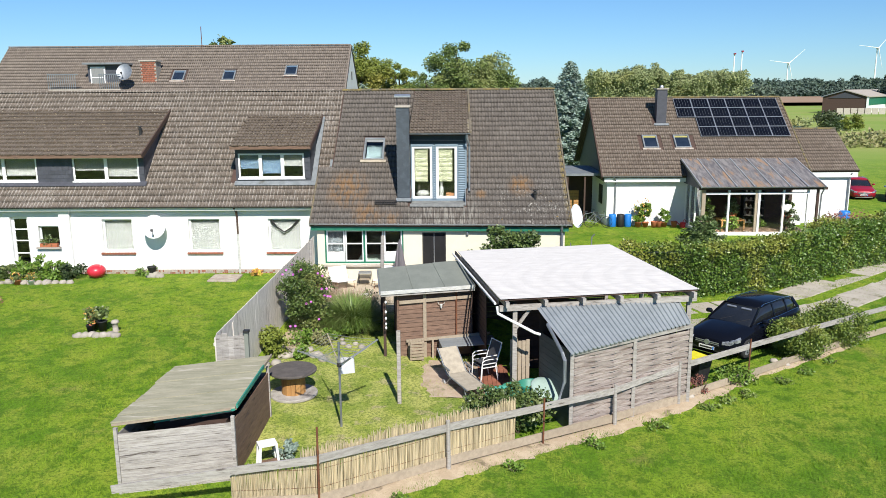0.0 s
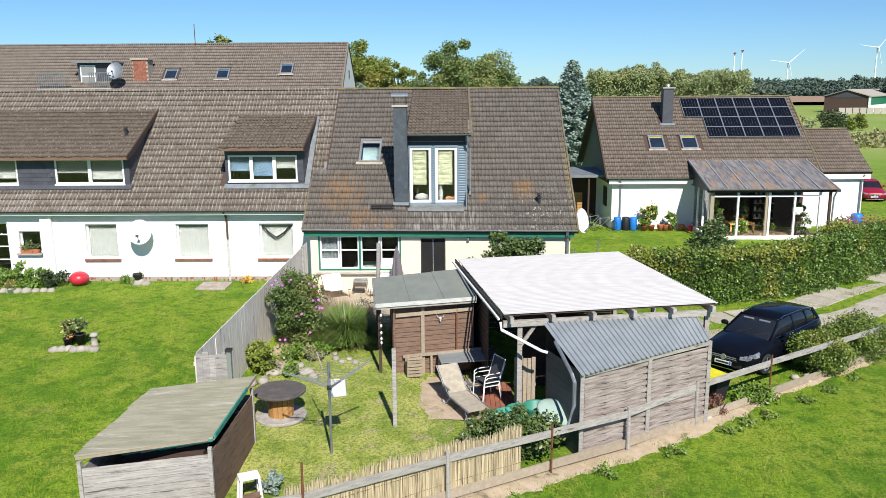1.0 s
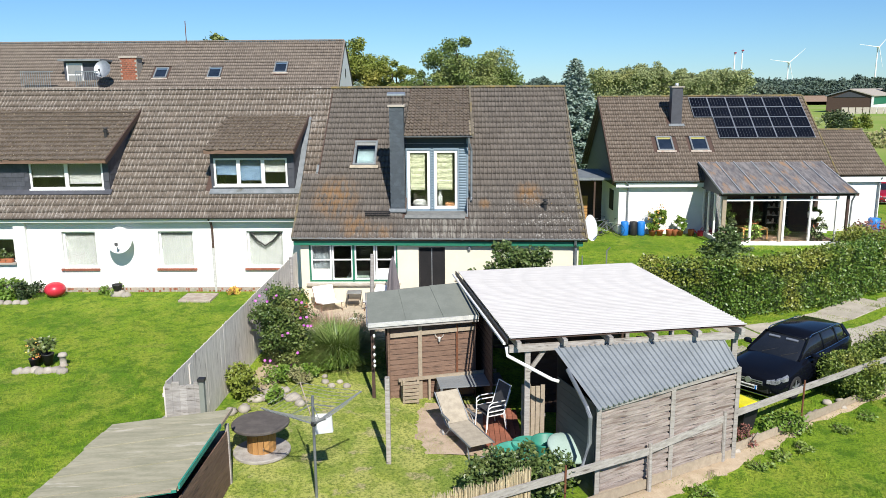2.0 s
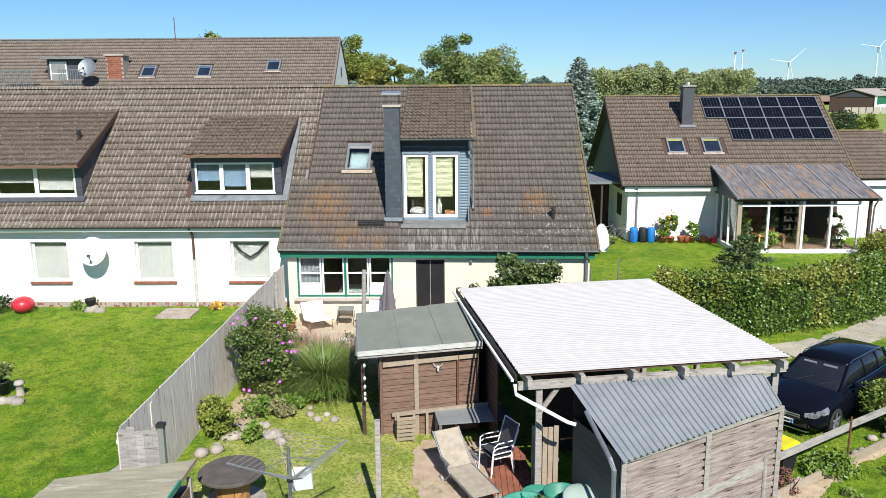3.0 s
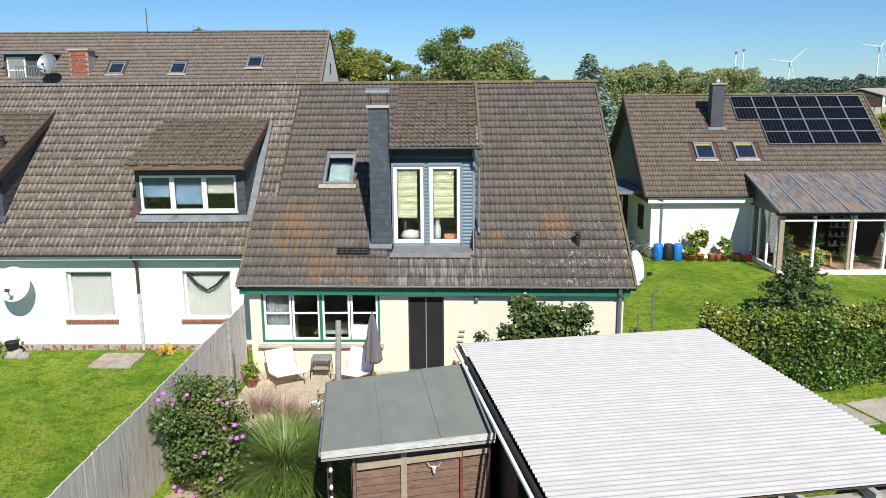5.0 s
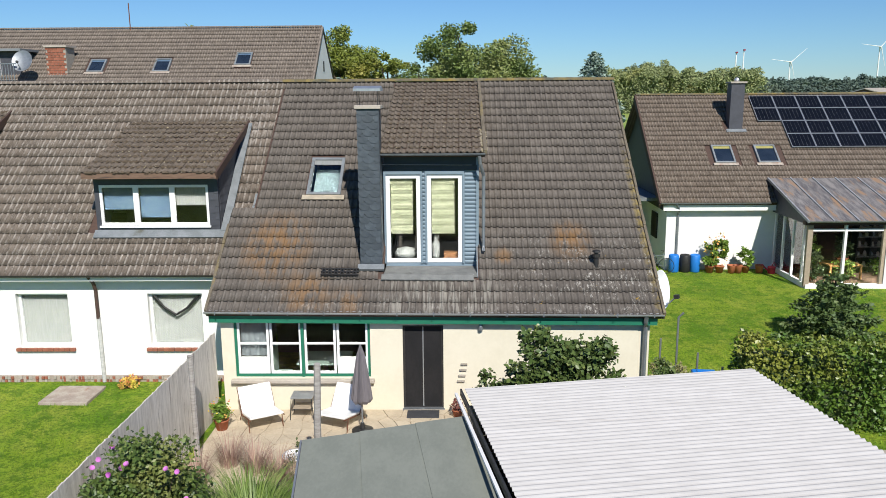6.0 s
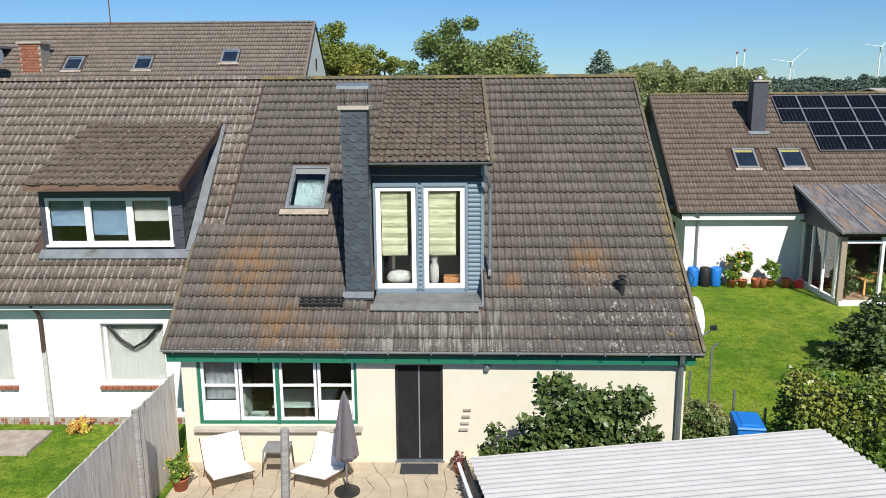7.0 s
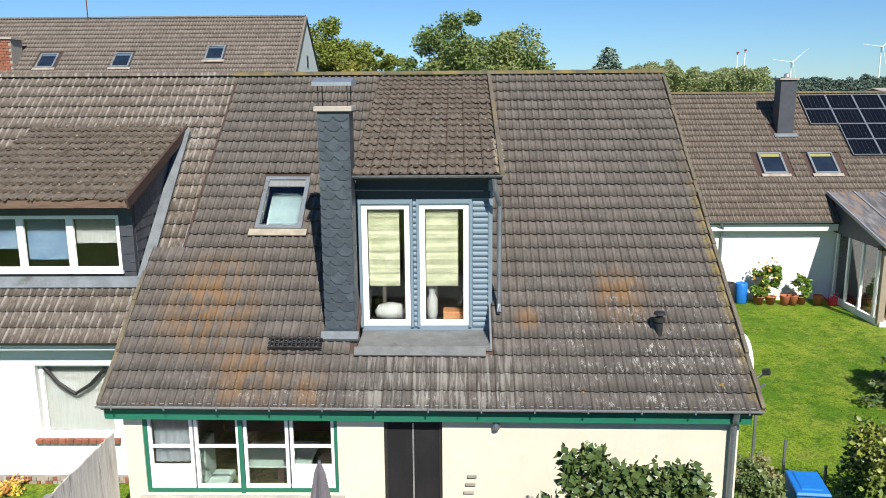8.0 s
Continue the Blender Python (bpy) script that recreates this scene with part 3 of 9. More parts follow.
def ground():
    xs = [-4500, -1500, -500, -200, -90, -60] + list(np.arange(-40, 40.1, 0.8)) + [50, 70, 120, 250, 600, 1500, 4500]
    ys = [-300, -90, -40, -20] + list(np.arange(-8, 62, 0.8)) + [70, 80, 100, 140, 200, 300, 450, 700, 1200, 2400, 4800]
    v = [(x, y, rise(x, y)) for y in ys for x in xs]
    n = len(xs)
    f = [(j * n + i, j * n + i + 1, (j + 1) * n + i + 1, (j + 1) * n + i) for j in range(len(ys) - 1) for i in range(n - 1)]
    me = quick_mesh("ground", v, f, "grass")
    me.polygons.foreach_set("use_smooth", [True] * len(me.polygons))
    tagged(new("ground", me), "mown green lawn with dry yellow patches", "lawn", "", "structure")


ground()

# ---- roofs ----
TILE_W, TILE_L = 0.30, 0.345


def tile_points(waves=2, n=17):
    """The outline of one concrete roof tile with two narrow rolls: u across, s up the slope, h off the roof."""
    us = np.linspace(0, TILE_W * 1.005, n)
    p = np.abs((us / TILE_W * waves + 0.2) % 1.0 - 0.5) / 0.33
    h = 0.01 + 0.036 * np.where(p < 1, 0.5 + 0.5 * np.cos(math.pi * np.minimum(p, 1)), 0.0)
    v = [(u, 0.0, a + 0.024) for u, a in zip(us, h)] + [(u, TILE_L * 1.04, a - 0.004) for u, a in zip(us, h)] + [(u, 0.035, a - 0.012) for u, a in zip(us, h)]
    f = [(i, i + 1, n + i + 1, n + i) for i in range(n - 1)] + [(2 * n + i, 2 * n + i + 1, i + 1, i) for i in range(n - 1)]
    return np.array(v), np.array(f)


TV, TF = tile_points()
TILE_MESHES = {}


class Slope:
    """A roof plane: x across, s metres up the slope from its eave at (y0, z0) to (y1, z1)."""

    def __init__(self, y0, z0, y1, z1, lean=(0.0, 0.0)):
        self.y0, self.z0, self.lean = y0, z0, lean
        self.len = math.hypot(y1 - y0, z1 - z0)
        self.c, self.s = (y1 - y0) / self.len, (z1 - z0) / self.len

    def at(self, x, s, h=0.0):
        return Vector((x, self.y0 + s * self.c - h * self.s, self.z0 + s * self.s + h * abs(self.c) + x * self.dip(s)))

    def dip(self, s):
        """How far an old roof leans from level across x, at the eave and at the ridge."""
        return self.lean[0] + (self.lean[1] - self.lean[0]) * s / self.len

    def s_of(self, y):
        return (y - self.y0) / self.c

    def z_of(self, y):
        return self.z0 + self.s_of(y) * self.s

    def matrix(self, x=0.0, s=0.0, h=0.0):
        o = self.at(x, s, h)
        return Matrix(((1, 0, 0, o.x), (0, self.c, -self.s, o.y), (self.dip(s), self.s, abs(self.c), o.z), (0, 0, 0, 1)))


def deck(sl, x0, x1, s0, s1, holes=(), thick=0.14):
    return grid_solid((x0, x1), (s0, s1), holes, sl.at, -thick, 0)


def tiles(sl, x0, x1, s0, s1, material, parent, keep, near=None, label=""):
    """Courses of tiles on a slope. keep(x, s): whether one lies there; near(x, s): whether it is a piece of its own."""
    key = (material, sl.c < 0)
    if key not in TILE_MESHES:
        TILE_MESHES[key] = quick_mesh("tile", TV, TF, material)
    me = TILE_MESHES[key]
    cols, rows = max(1, round((x1 - x0) / TILE_W)), max(1, round((s1 - s0) / TILE_L))
    joined_v, joined_f, k, singles = [], [], 0, 0
    inv = world_of(parent).inverted()
    kx = (x1 - x0) / cols / TILE_W
    for j in range(rows):
        for i in range(cols):
            x, s = x0 + (x1 - x0) * i / cols, s0 + (s1 - s0) * j / rows
            if not keep(x + TILE_W / 2, s + TILE_L / 2):
                continue
            wild = 1.0 if material == "tile_dormer" else 0.4
            jig = pose(rng.normal() * 0.002 * wild, rng.normal() * 0.006 * wild, rng.normal() * 0.003 * wild, rng.normal() * 0.6 * wild, rng.normal() * 0.4 * wild, rng.normal() * 0.35 * wild)
            m = sl.matrix(x, s, 0.0) @ jig
            if near and near(x, s) and singles < 300:
                ob = new("tile", me)
                ob.parent = parent
                ob.matrix_basis = inv @ m
                singles += 1
            else:
                mm = np.array(m)
                joined_v.append(TV @ mm[:3, :3].T + mm[:3, 3])
                joined_f.append(TF + k)
                k += len(TV)
    if joined_v:
        ob = put_mesh("tile_cover", quick_mesh("tile_cover", np.concatenate(joined_v), np.concatenate(joined_f), material), parent, label)
        ob["kind"] = "stuff"


def moss_lumps(sl, x0, x1, s0, s1, n, material, parent, size=0.03, rows=True):
    """Small cushions of moss, most of them along the lower edges of the courses."""
    base = np.array([(1, 0, 0), (0.3, 0.9, 0), (-0.8, 0.55, 0), (-0.8, -0.6, 0), (0.35, -0.9, 0), (0.1, 0.0, 0.75)])
    tri = np.array([(0, 1, 5), (1, 2, 5), (2, 3, 5), (3, 4, 5), (4, 0, 5)])
    vs, fs = [], []
    for k in range(n):
        x, s = rng.uniform(x0, x1), rng.uniform(s0, s1)
        if rows:
            s = s0 + round((s - s0) / TILE_L) * TILE_L + rng.normal() * 0.035
        m = np.array(sl.matrix(x, min(max(s, s0), s1), 0.03))
        q = base * size * rng.uniform(0.4, 1.3, 3) * (1, 1, 1.0)
        vs.append(q @ m[:3, :3].T + m[:3, 3])
        fs.append(tri + 6 * k)
    ob = put_mesh("moss", quick_mesh("moss", np.concatenate(vs), np.concatenate(fs), material), parent, "cushions of moss on the tiles")
    ob["kind"] = "stuff"


def gutter(x0, x1, y, z, r=0.065):
    """A half-round gutter along x."""
    sh = Shape()
    a = [math.pi + math.pi * k / 8 for k in range(9)]
    outer = [(y + r * math.cos(t), z + r * math.sin(t)) for t in a]
    inner = [(y + (r - 0.006) * math.cos(t), z + (r - 0.006) * math.sin(t)) for t in reversed(a)]
    sh.prism([(x0, p, q) for p, q in outer + inner], (x1 - x0, 0, 0))
    return sh


def ridge_caps(parent, x0, x1, y, z, material="moss", r=0.11):
    """Half-round ridge tiles laid end to end."""
    n = max(1, round((x1 - x0) / 0.36))
    for i in range(n):
        a, b = x0 + (x1 - x0) * i / n, x0 + (x1 - x0) * (i + 1) / n + 0.02
        sh = Shape()
        ang = [math.pi * k / 6 for k in range(7)]
        sh.add([(x, y + q * math.cos(t), z + q * math.sin(t) * 0.75) for x, q in ((a, r * 1.06), (b, r * 0.96)) for t in ang], [(k, k + 1, 8 + k, 7 + k) for k in range(6)])
        part("ridge_tile", sh, material, parent)


def casement(parent, x0, x1, z0, z1, y, frame_w=0.06, bars=(), material="white_paint", name="window", label="", depth=0.06, glass=True):
    """A framed window with panes; bars: heights of cross bars. Returns the window."""
    edges = [z0 + frame_w, *[c for b in bars for c in (b - 0.022, b + 0.022)], z1 - frame_w]
    lights = [(x0 + frame_w, x1 - frame_w, a, b) for a, b in zip(edges[::2], edges[1::2])]
    sh = wall_x(x0, x1, z0, z1, y, depth, lights)
    w = part(name, sh, material, parent, label, 0.006)
    cuts = [z0 + frame_w, *[c for b in bars for c in (b - 0.022, b + 0.022)], z1 - frame_w]
    if glass:
        for a, b in zip(cuts[::2], cuts[1::2]):
            p = Shape().box(x0 + frame_w, x1 - frame_w, y + 0.022, y + 0.030, a, b)
            ob = part("pane", p, "glass", w)
            ob.visible_shadow = False
    return w


def skylight(parent, sl, x0, x1, s0, s1, blind=None, shut=False):
    """A roof window: metal frame, glass, lead apron."""
    m = sl.matrix()
    f = 0.085
    sh = grid_solid((x0, x1), (s0, s1), [(x0 + f, x1 - f, s0 + f, s1 - f)], lambda u, v, d: m @ Vector((u, v, d)), -0.02, 0.11)
    w = part("roof_window", sh, "lead", parent, "grey metal-framed roof window", 0.01)
    g = part("pane", Shape().box(x0 + f, x1 - f, s0 + f, s1 - f, 0.05, 0.062, m), "pane_dark" if shut else "glass", w)
    g.visible_shadow = False
    if shut:
        part("sash", Shape().box(x0 + f, x1 - f, s0 + f, s1 - f, 0.005, 0.015, m), "pane_dark", w)
    else:
        # teal panel behind the glass paints in the reflected sky
        part("sash", Shape().box(x0 + f, x1 - f, s0 + f, s1 - f, -0.3, -0.28, m), "reflection_teal", w)
    if blind:
        part("blind", Shape().box(x0 + f, x1 - f, s1 - f - (s1 - s0) * 0.12, s1 - f, 0.064, 0.068, m), blind, w, "drawn blind at the top")
    part("apron", Shape().box(x0 - 0.1, x1 + 0.1, s0 - 0.16, s0, 0.05, 0.075, m), "apron_sand" if blind == "curtain" else "plinth", w)
    return w


# main house
MAIN = Slope(28.72, 2.46, 35.83, 7.72, (-0.0085, 0.002))
MAIN_BACK = Slope(42.94, 2.46, 35.83, 7.72)


def gable_shell(parent, x, depth, y0, y1, yr, z0, ze, zr, material, name="wall"):
    sh = Shape().prism([(x, y0, z0), (x, y1, z0), (x, y1, ze), (x, yr, zr), (x, y0, ze)], (depth, 0, 0))
    return part(name, sh, material, parent)


def main_house():
    h = thing("house", (0, 35.8, -0.1), "cream rendered house with a dark tiled roof and green trim", "house")
    holes = [(-4.90, -1.71, 0.835, 2.236), (-0.95, 0.0, 0.02, 2.10)]
    part("wall", wall_x(-5.2, 4.78, -0.75, 2.62, 29.0, 0.3, holes), "render_cream", h, "cream rendered front wall")
    part("wall", wall_x(-5.2, 4.78, -0.75, 2.62, 42.4, 0.3), "render_cream", h)
    part("wall", Shape().box(-5.2, -5.01, 29.3, 30.85, -0.75, 2.6), "render_cream", h)
    for x in (-4.88, 4.5):
        gable_shell(h, x, 0.28, 29.3, 42.4, 35.83, 2.71 if x < 0 else -0.75, 2.72 if x < 0 else 2.62, 7.42, "render_cream")
    part("floor", Shape().box(-4.9, 4.5, 29.3, 42.4, -0.2, -0.02), "room", h)
    # dark panel added over the sunlit cream gable to keep the room dim
    part("inner_dark_panel", Shape().box(-5.0, -4.93, 29.32, 33.2, -0.02, 2.6), "room", h)
    part("wall", Shape().box(-4.9, 4.5, 33.2, 33.3, -0.02, 2.6), "room", h, "inner wall of the living room")
    part("ceiling_slab", Shape().box(-4.9, 4.5, 29.3, 42.4, 2.62, 2.7), "room", h)
    part("wall", Shape().box(-1.4, 0.8, 33.0, 33.1, 2.72, 5.6), "room", h, "inner wall of the attic room")
    s = MAIN
    hole_s = (s.s_of(29.58), s.s_of(33.0))
    sky = (-3.60, -2.70, s.s_of(31.77), s.s_of(32.92))
    holes = [(-1.43, 0.82, *hole_s), (sky[0] + 0.05, sky[1] - 0.05, sky[2] + 0.05, sky[3] - 0.05)]
    roof = part("roof", deck(s, -4.90, 4.98, 0, s.len, holes), "wood_dark", h, "dark brown tiled saddle roof")
    part("roof_strip", deck(s, -5.45, -4.90, 0, s.s_of(31.3), ()), "wood_dark", roof)
    part("roof", deck(MAIN_BACK, -5.45, 4.98, 0, MAIN_BACK.len), "tile_main", h)

    def keep(x, u):
        y = s.y0 + u * s.c
        if x < -4.9 and y > 31.3:
            return False
        if -1.5 < x < 0.86 and 29.5 < y < 30.6:
            return False
        if -1.5 < x < 0.9 and 30.4 < y:
            return False
        if sky[0] - 0.1 < x < sky[1] + 0.08 and sky[2] - 0.2 < u < sky[3] + 0.1:
            return False
        return not (-1.98 < x < -1.46 and 29.8 < y < 30.3)

    tiles(s, -5.45, 5.05, -0.05, s.len, "tile_main", roof, keep, lambda x, u: u < 3.1)
    ridge_caps(roof, -4.95, 5.08, 35.83, 7.73)
    # verges with lichen
    for x, top in ((5.02, s.len), (-5.43, s.s_of(31.2))):
        k = int(top / 0.345)
        for i in range(k):
            part("verge_tile", Shape().box(x - 0.03, x + 0.04, i * 0.345, i * 0.345 + 0.35, -0.16, 0.07 + 0.012 * rng.normal(), s.matrix(0, i * 0.345) @ Matrix.Translation((0, -i * 0.345, 0))), "verge", roof, "", 0.012)
    lean = Matrix(((1, 0, 0, 0), (0, 1, 0, 0), (s.lean[0], 0, 1, 0), (0, 0, 0, 1)))
    part("fascia", Shape().box(-5.4, 4.9, 28.80, 28.99, 2.19, 2.40, lean), "green_paint", h, "green painted fascia board with flaking paint")
    part("gutter", gutter(-5.45, 5.0, 28.66, 2.5).move(lean), "gutter_zinc", h, "pale grey zinc gutter")
    for k in range(13):
        x = -5.2 + k * 0.83
        part("gutter_bracket", Shape().box(x, x + 0.025, 28.586, 28.6, 2.43, 2.512, lean), "zinc", h)
    part("downpipe", Shape().tube([(4.62, 28.68, 2.42), (4.62, 28.75, 2.25), (4.66, 28.9, 2.1), (4.66, 28.92, -0.5)], 0.05), "zinc", h)
    # the long window
    win = part("window_frame", wall_x(-4.90, -1.71, 0.835, 2.236, 29.03, 0.1, [(-4.84, -3.335, 0.9, 2.20), (-3.265, -1.77, 0.9, 2.20)]), "green_paint", h, "green outer window frame")
    for i, (a, b) in enumerate(((-4.84, -4.10), (-4.075, -3.335), (-3.265, -2.525), (-2.50, -1.77))):
        casement(win, a, b, 0.9, 2.20, 29.05, 0.055, (1.64,))
        if i in (0, 3):
            part("curtain", Shape().box(a + 0.05, b - 0.05, 29.12, 29.13, 0.95, 1.3), "blind_white", win, "white half curtain")
        # grey curtain also paints in the reflection on this pane
        if i == 0:
            rows = 16
            wave = Shape().add([(a + 0.05 + (b - a - 0.1) * k / rows, 29.2 + 0.02 * math.sin(k * 1.9), z) for z in (1.3, 2.2) for k in range(rows + 1)], [(k, k + 1, rows + 2 + k, rows + 1 + k) for k in range(rows)])
            wave.smooth = True
            part("reflection_curtain", wave, "curtain_grey", win, "grey curtain carrying the reflected tone of the pane")
    part("mullion", Shape().box(-3.335, -3.265, 29.0, 29.12, 0.835, 2.236), "green_paint", win)
    part("sill", Shape().box(-5.0, -1.62, 28.86, 29.06, 0.72, 0.80), "concrete", h, "pale stone window sill", 0.01)
    # door with an insect curtain
    door = part("door", wall_x(-0.95, 0.0, 0.02, 2.10, 29.06, 0.06, [(-0.90, -0.05, 0.08, 2.05)]), "dark_metal", h, "terrace door hung with a black insect net")
    part("net", Shape().box(-0.90, -0.49, 29.08, 29.09, 0.08, 2.05), "mesh_black", door)
    part("net", Shape().box(-0.465, -0.05, 29.08, 29.09, 0.08, 2.05), "mesh_black", door)
    part("zip", Shape().box(-0.49, -0.465, 29.07, 29.085, 0.08, 2.05), "silver", door)
    part("threshold", Shape().box(-0.97, 0.03, 28.93, 29.1, 0.0, 0.05), "zinc", door)
    part("wall_lamp", Shape().lathe((0.87, 28.93, 1.98), [(0.02, 0), (0.055, 0.03), (0.06, 0.12), (0.03, 0.2)], 10), "zinc", h, "white metal wall lamp")
    return h


main_house()

# neighbour's terrace
NEXT = Slope(30.5, 2.95, 35.83, 7.72)


def dormer_shed(parent, x0, x1, y, zb, eave, top_s, win, lead_edge=True):
    """A slate-clad shed dormer on the neighbour's roof; win: list of (x0, x1, z0, z1, lights)."""
    ze = eave[1]
    front = wall_x(x0 + 0.1, x1 - 0.1, zb, ze + 0.1, y, 0.1, [(a, b, c, d) for a, b, c, d, _ in win])
    d = part("dormer", front, "slate_dark", parent, "slate-clad shed dormer")
    top = NEXT.at(0, top_s)
    sl = Slope(eave[0], ze, top.y, top.z)
    for x in (x0 + 0.1, x1 - 0.2):
        sh = Shape().prism([(x, y + 0.102, zb - 0.1), (x, y + 0.102, ze + 0.02), (x, top.y, top.z - 0.05)], (0.1, 0, 0))
        part("cheek", sh, "slate_dark", d)
    part("dormer_roof", deck(sl, x0, x1, 0, sl.len, (), 0.1), "wood_dark", d, "mossy tiled dormer roof")
    tiles(sl, x0, x1, -0.03, sl.len, "tile_dormer", d, lambda x, s: True, None)
    moss_lumps(sl, x0, x1, -0.02, sl.len, int((x1 - x0) * 420), "moss_lump", d, 0.05)
    moss_lumps(sl, x0, x1, -0.02, sl.len, int((x1 - x0) * 45), "lichen_lump", d, 0.035)
    part("verge_board", Shape().box(x1 - 0.02, x1 + 0.035, -0.04, sl.len, -0.16, 0.035, sl.matrix()), "wood_dark", d, "dark verge board")
    part("eave_board", Shape().box(x0, x1, eave[0] - 0.02, eave[0] + 0.03, ze - 0.14, ze + 0.005), "wood_brown", d, "brown eaves board")
    part("apron", Shape().box(x0 + 0.05, x1 + (0.12 if lead_edge else 0.0), NEXT.s_of(y) - 0.2, NEXT.s_of(y) + 0.05, 0.05, 0.085, NEXT.matrix()), "lead" if lead_edge else "slate_dark", d, "grey lead apron")
    if lead_edge:
        part("flashing", Shape().box(x1 - 0.08, x1 + 0.13, NEXT.s_of(y), top_s - 0.2, 0.06, 0.1, NEXT.matrix()), "lead", d)
    # slates hung on the front and on the cheek that shows
    for j in range(int((ze - zb) / 0.17) + 1):
        z = zb + j * 0.17
        for i in range(int((x1 - x0) / 0.25) + 1):
            u = x0 + 0.1 + i * 0.25 - (0.125 if j % 2 else 0)
            u, v = max(u, x0 + 0.1), min(u + 0.245, x1 - 0.1)
            if v - u > 0.04 and not any(a - 0.2 < u and v < b + 0.2 and c - 0.1 < z + 0.08 < e + 0.1 for a, b, c, e, _ in win) and not any(u < b and v > a and z < e and z + 0.18 > c for a, b, c, e, _ in win):
                part("slate", Shape().hexa([(u, y - 0.02, z), (v, y - 0.02, z), (v, y - 0.008, z), (u, y - 0.008, z), (u, y - 0.008, z + 0.18), (v, y - 0.008, z + 0.18), (v, y - 0.002, z + 0.18), (u, y - 0.002, z + 0.18)]), "slate_dark", d)
    for j in range(int((ze - zb) / 0.2)):
        z = zb + 0.1 + j * 0.2
        ya = y + 0.1
        yb = min(NEXT.y0 + (z - 0.02 - NEXT.z0) / NEXT.s * NEXT.c, top.y)
        i = 0
        while ya + 0.05 < yb:
            q = min(ya + (0.26 if i or j % 2 else 0.13), yb)
            part("slate", Shape().hexa([(x1 - 0.1, ya, z), (x1 - 0.082, ya, z), (x1 - 0.082, q - 0.008, z), (x1 - 0.1, q - 0.008, z), (x1 - 0.1, ya, z + 0.21), (x1 - 0.094, ya, z + 0.21), (x1 - 0.094, q - 0.008, z + 0.21), (x1 - 0.1, q - 0.008, z + 0.21)]), "slate_dark", d)
            ya, i = q, i + 1
    part("room_back", Shape().box(x0 + 0.2, x1 - 0.3, y + 1.6, y + 1.65, zb, ze + 0.4), "room", d)
    for a, b, c, e, lights in win:
        n = len(lights)
        for k, blind in enumerate(lights):
            u, v = a + (b - a) * k / n, a + (b - a) * (k + 1) / n
            w = casement(d, u, v, c, e, y + 0.01, 0.07, (), name="window")
            part("blind", Shape().box(u + 0.07, v - 0.07, y + 0.12, y + 0.13, e - 0.07 - (e - c) * blind, e - 0.07), "bluish_curtain" if n == 3 and k < 2 else "curtain", w, "pale pleated blind")
        part("sill", Shape().box(a - 0.03, b + 0.03, y - 0.06, y + 0.02, c - 0.05, c), "white_paint", d)
    return d


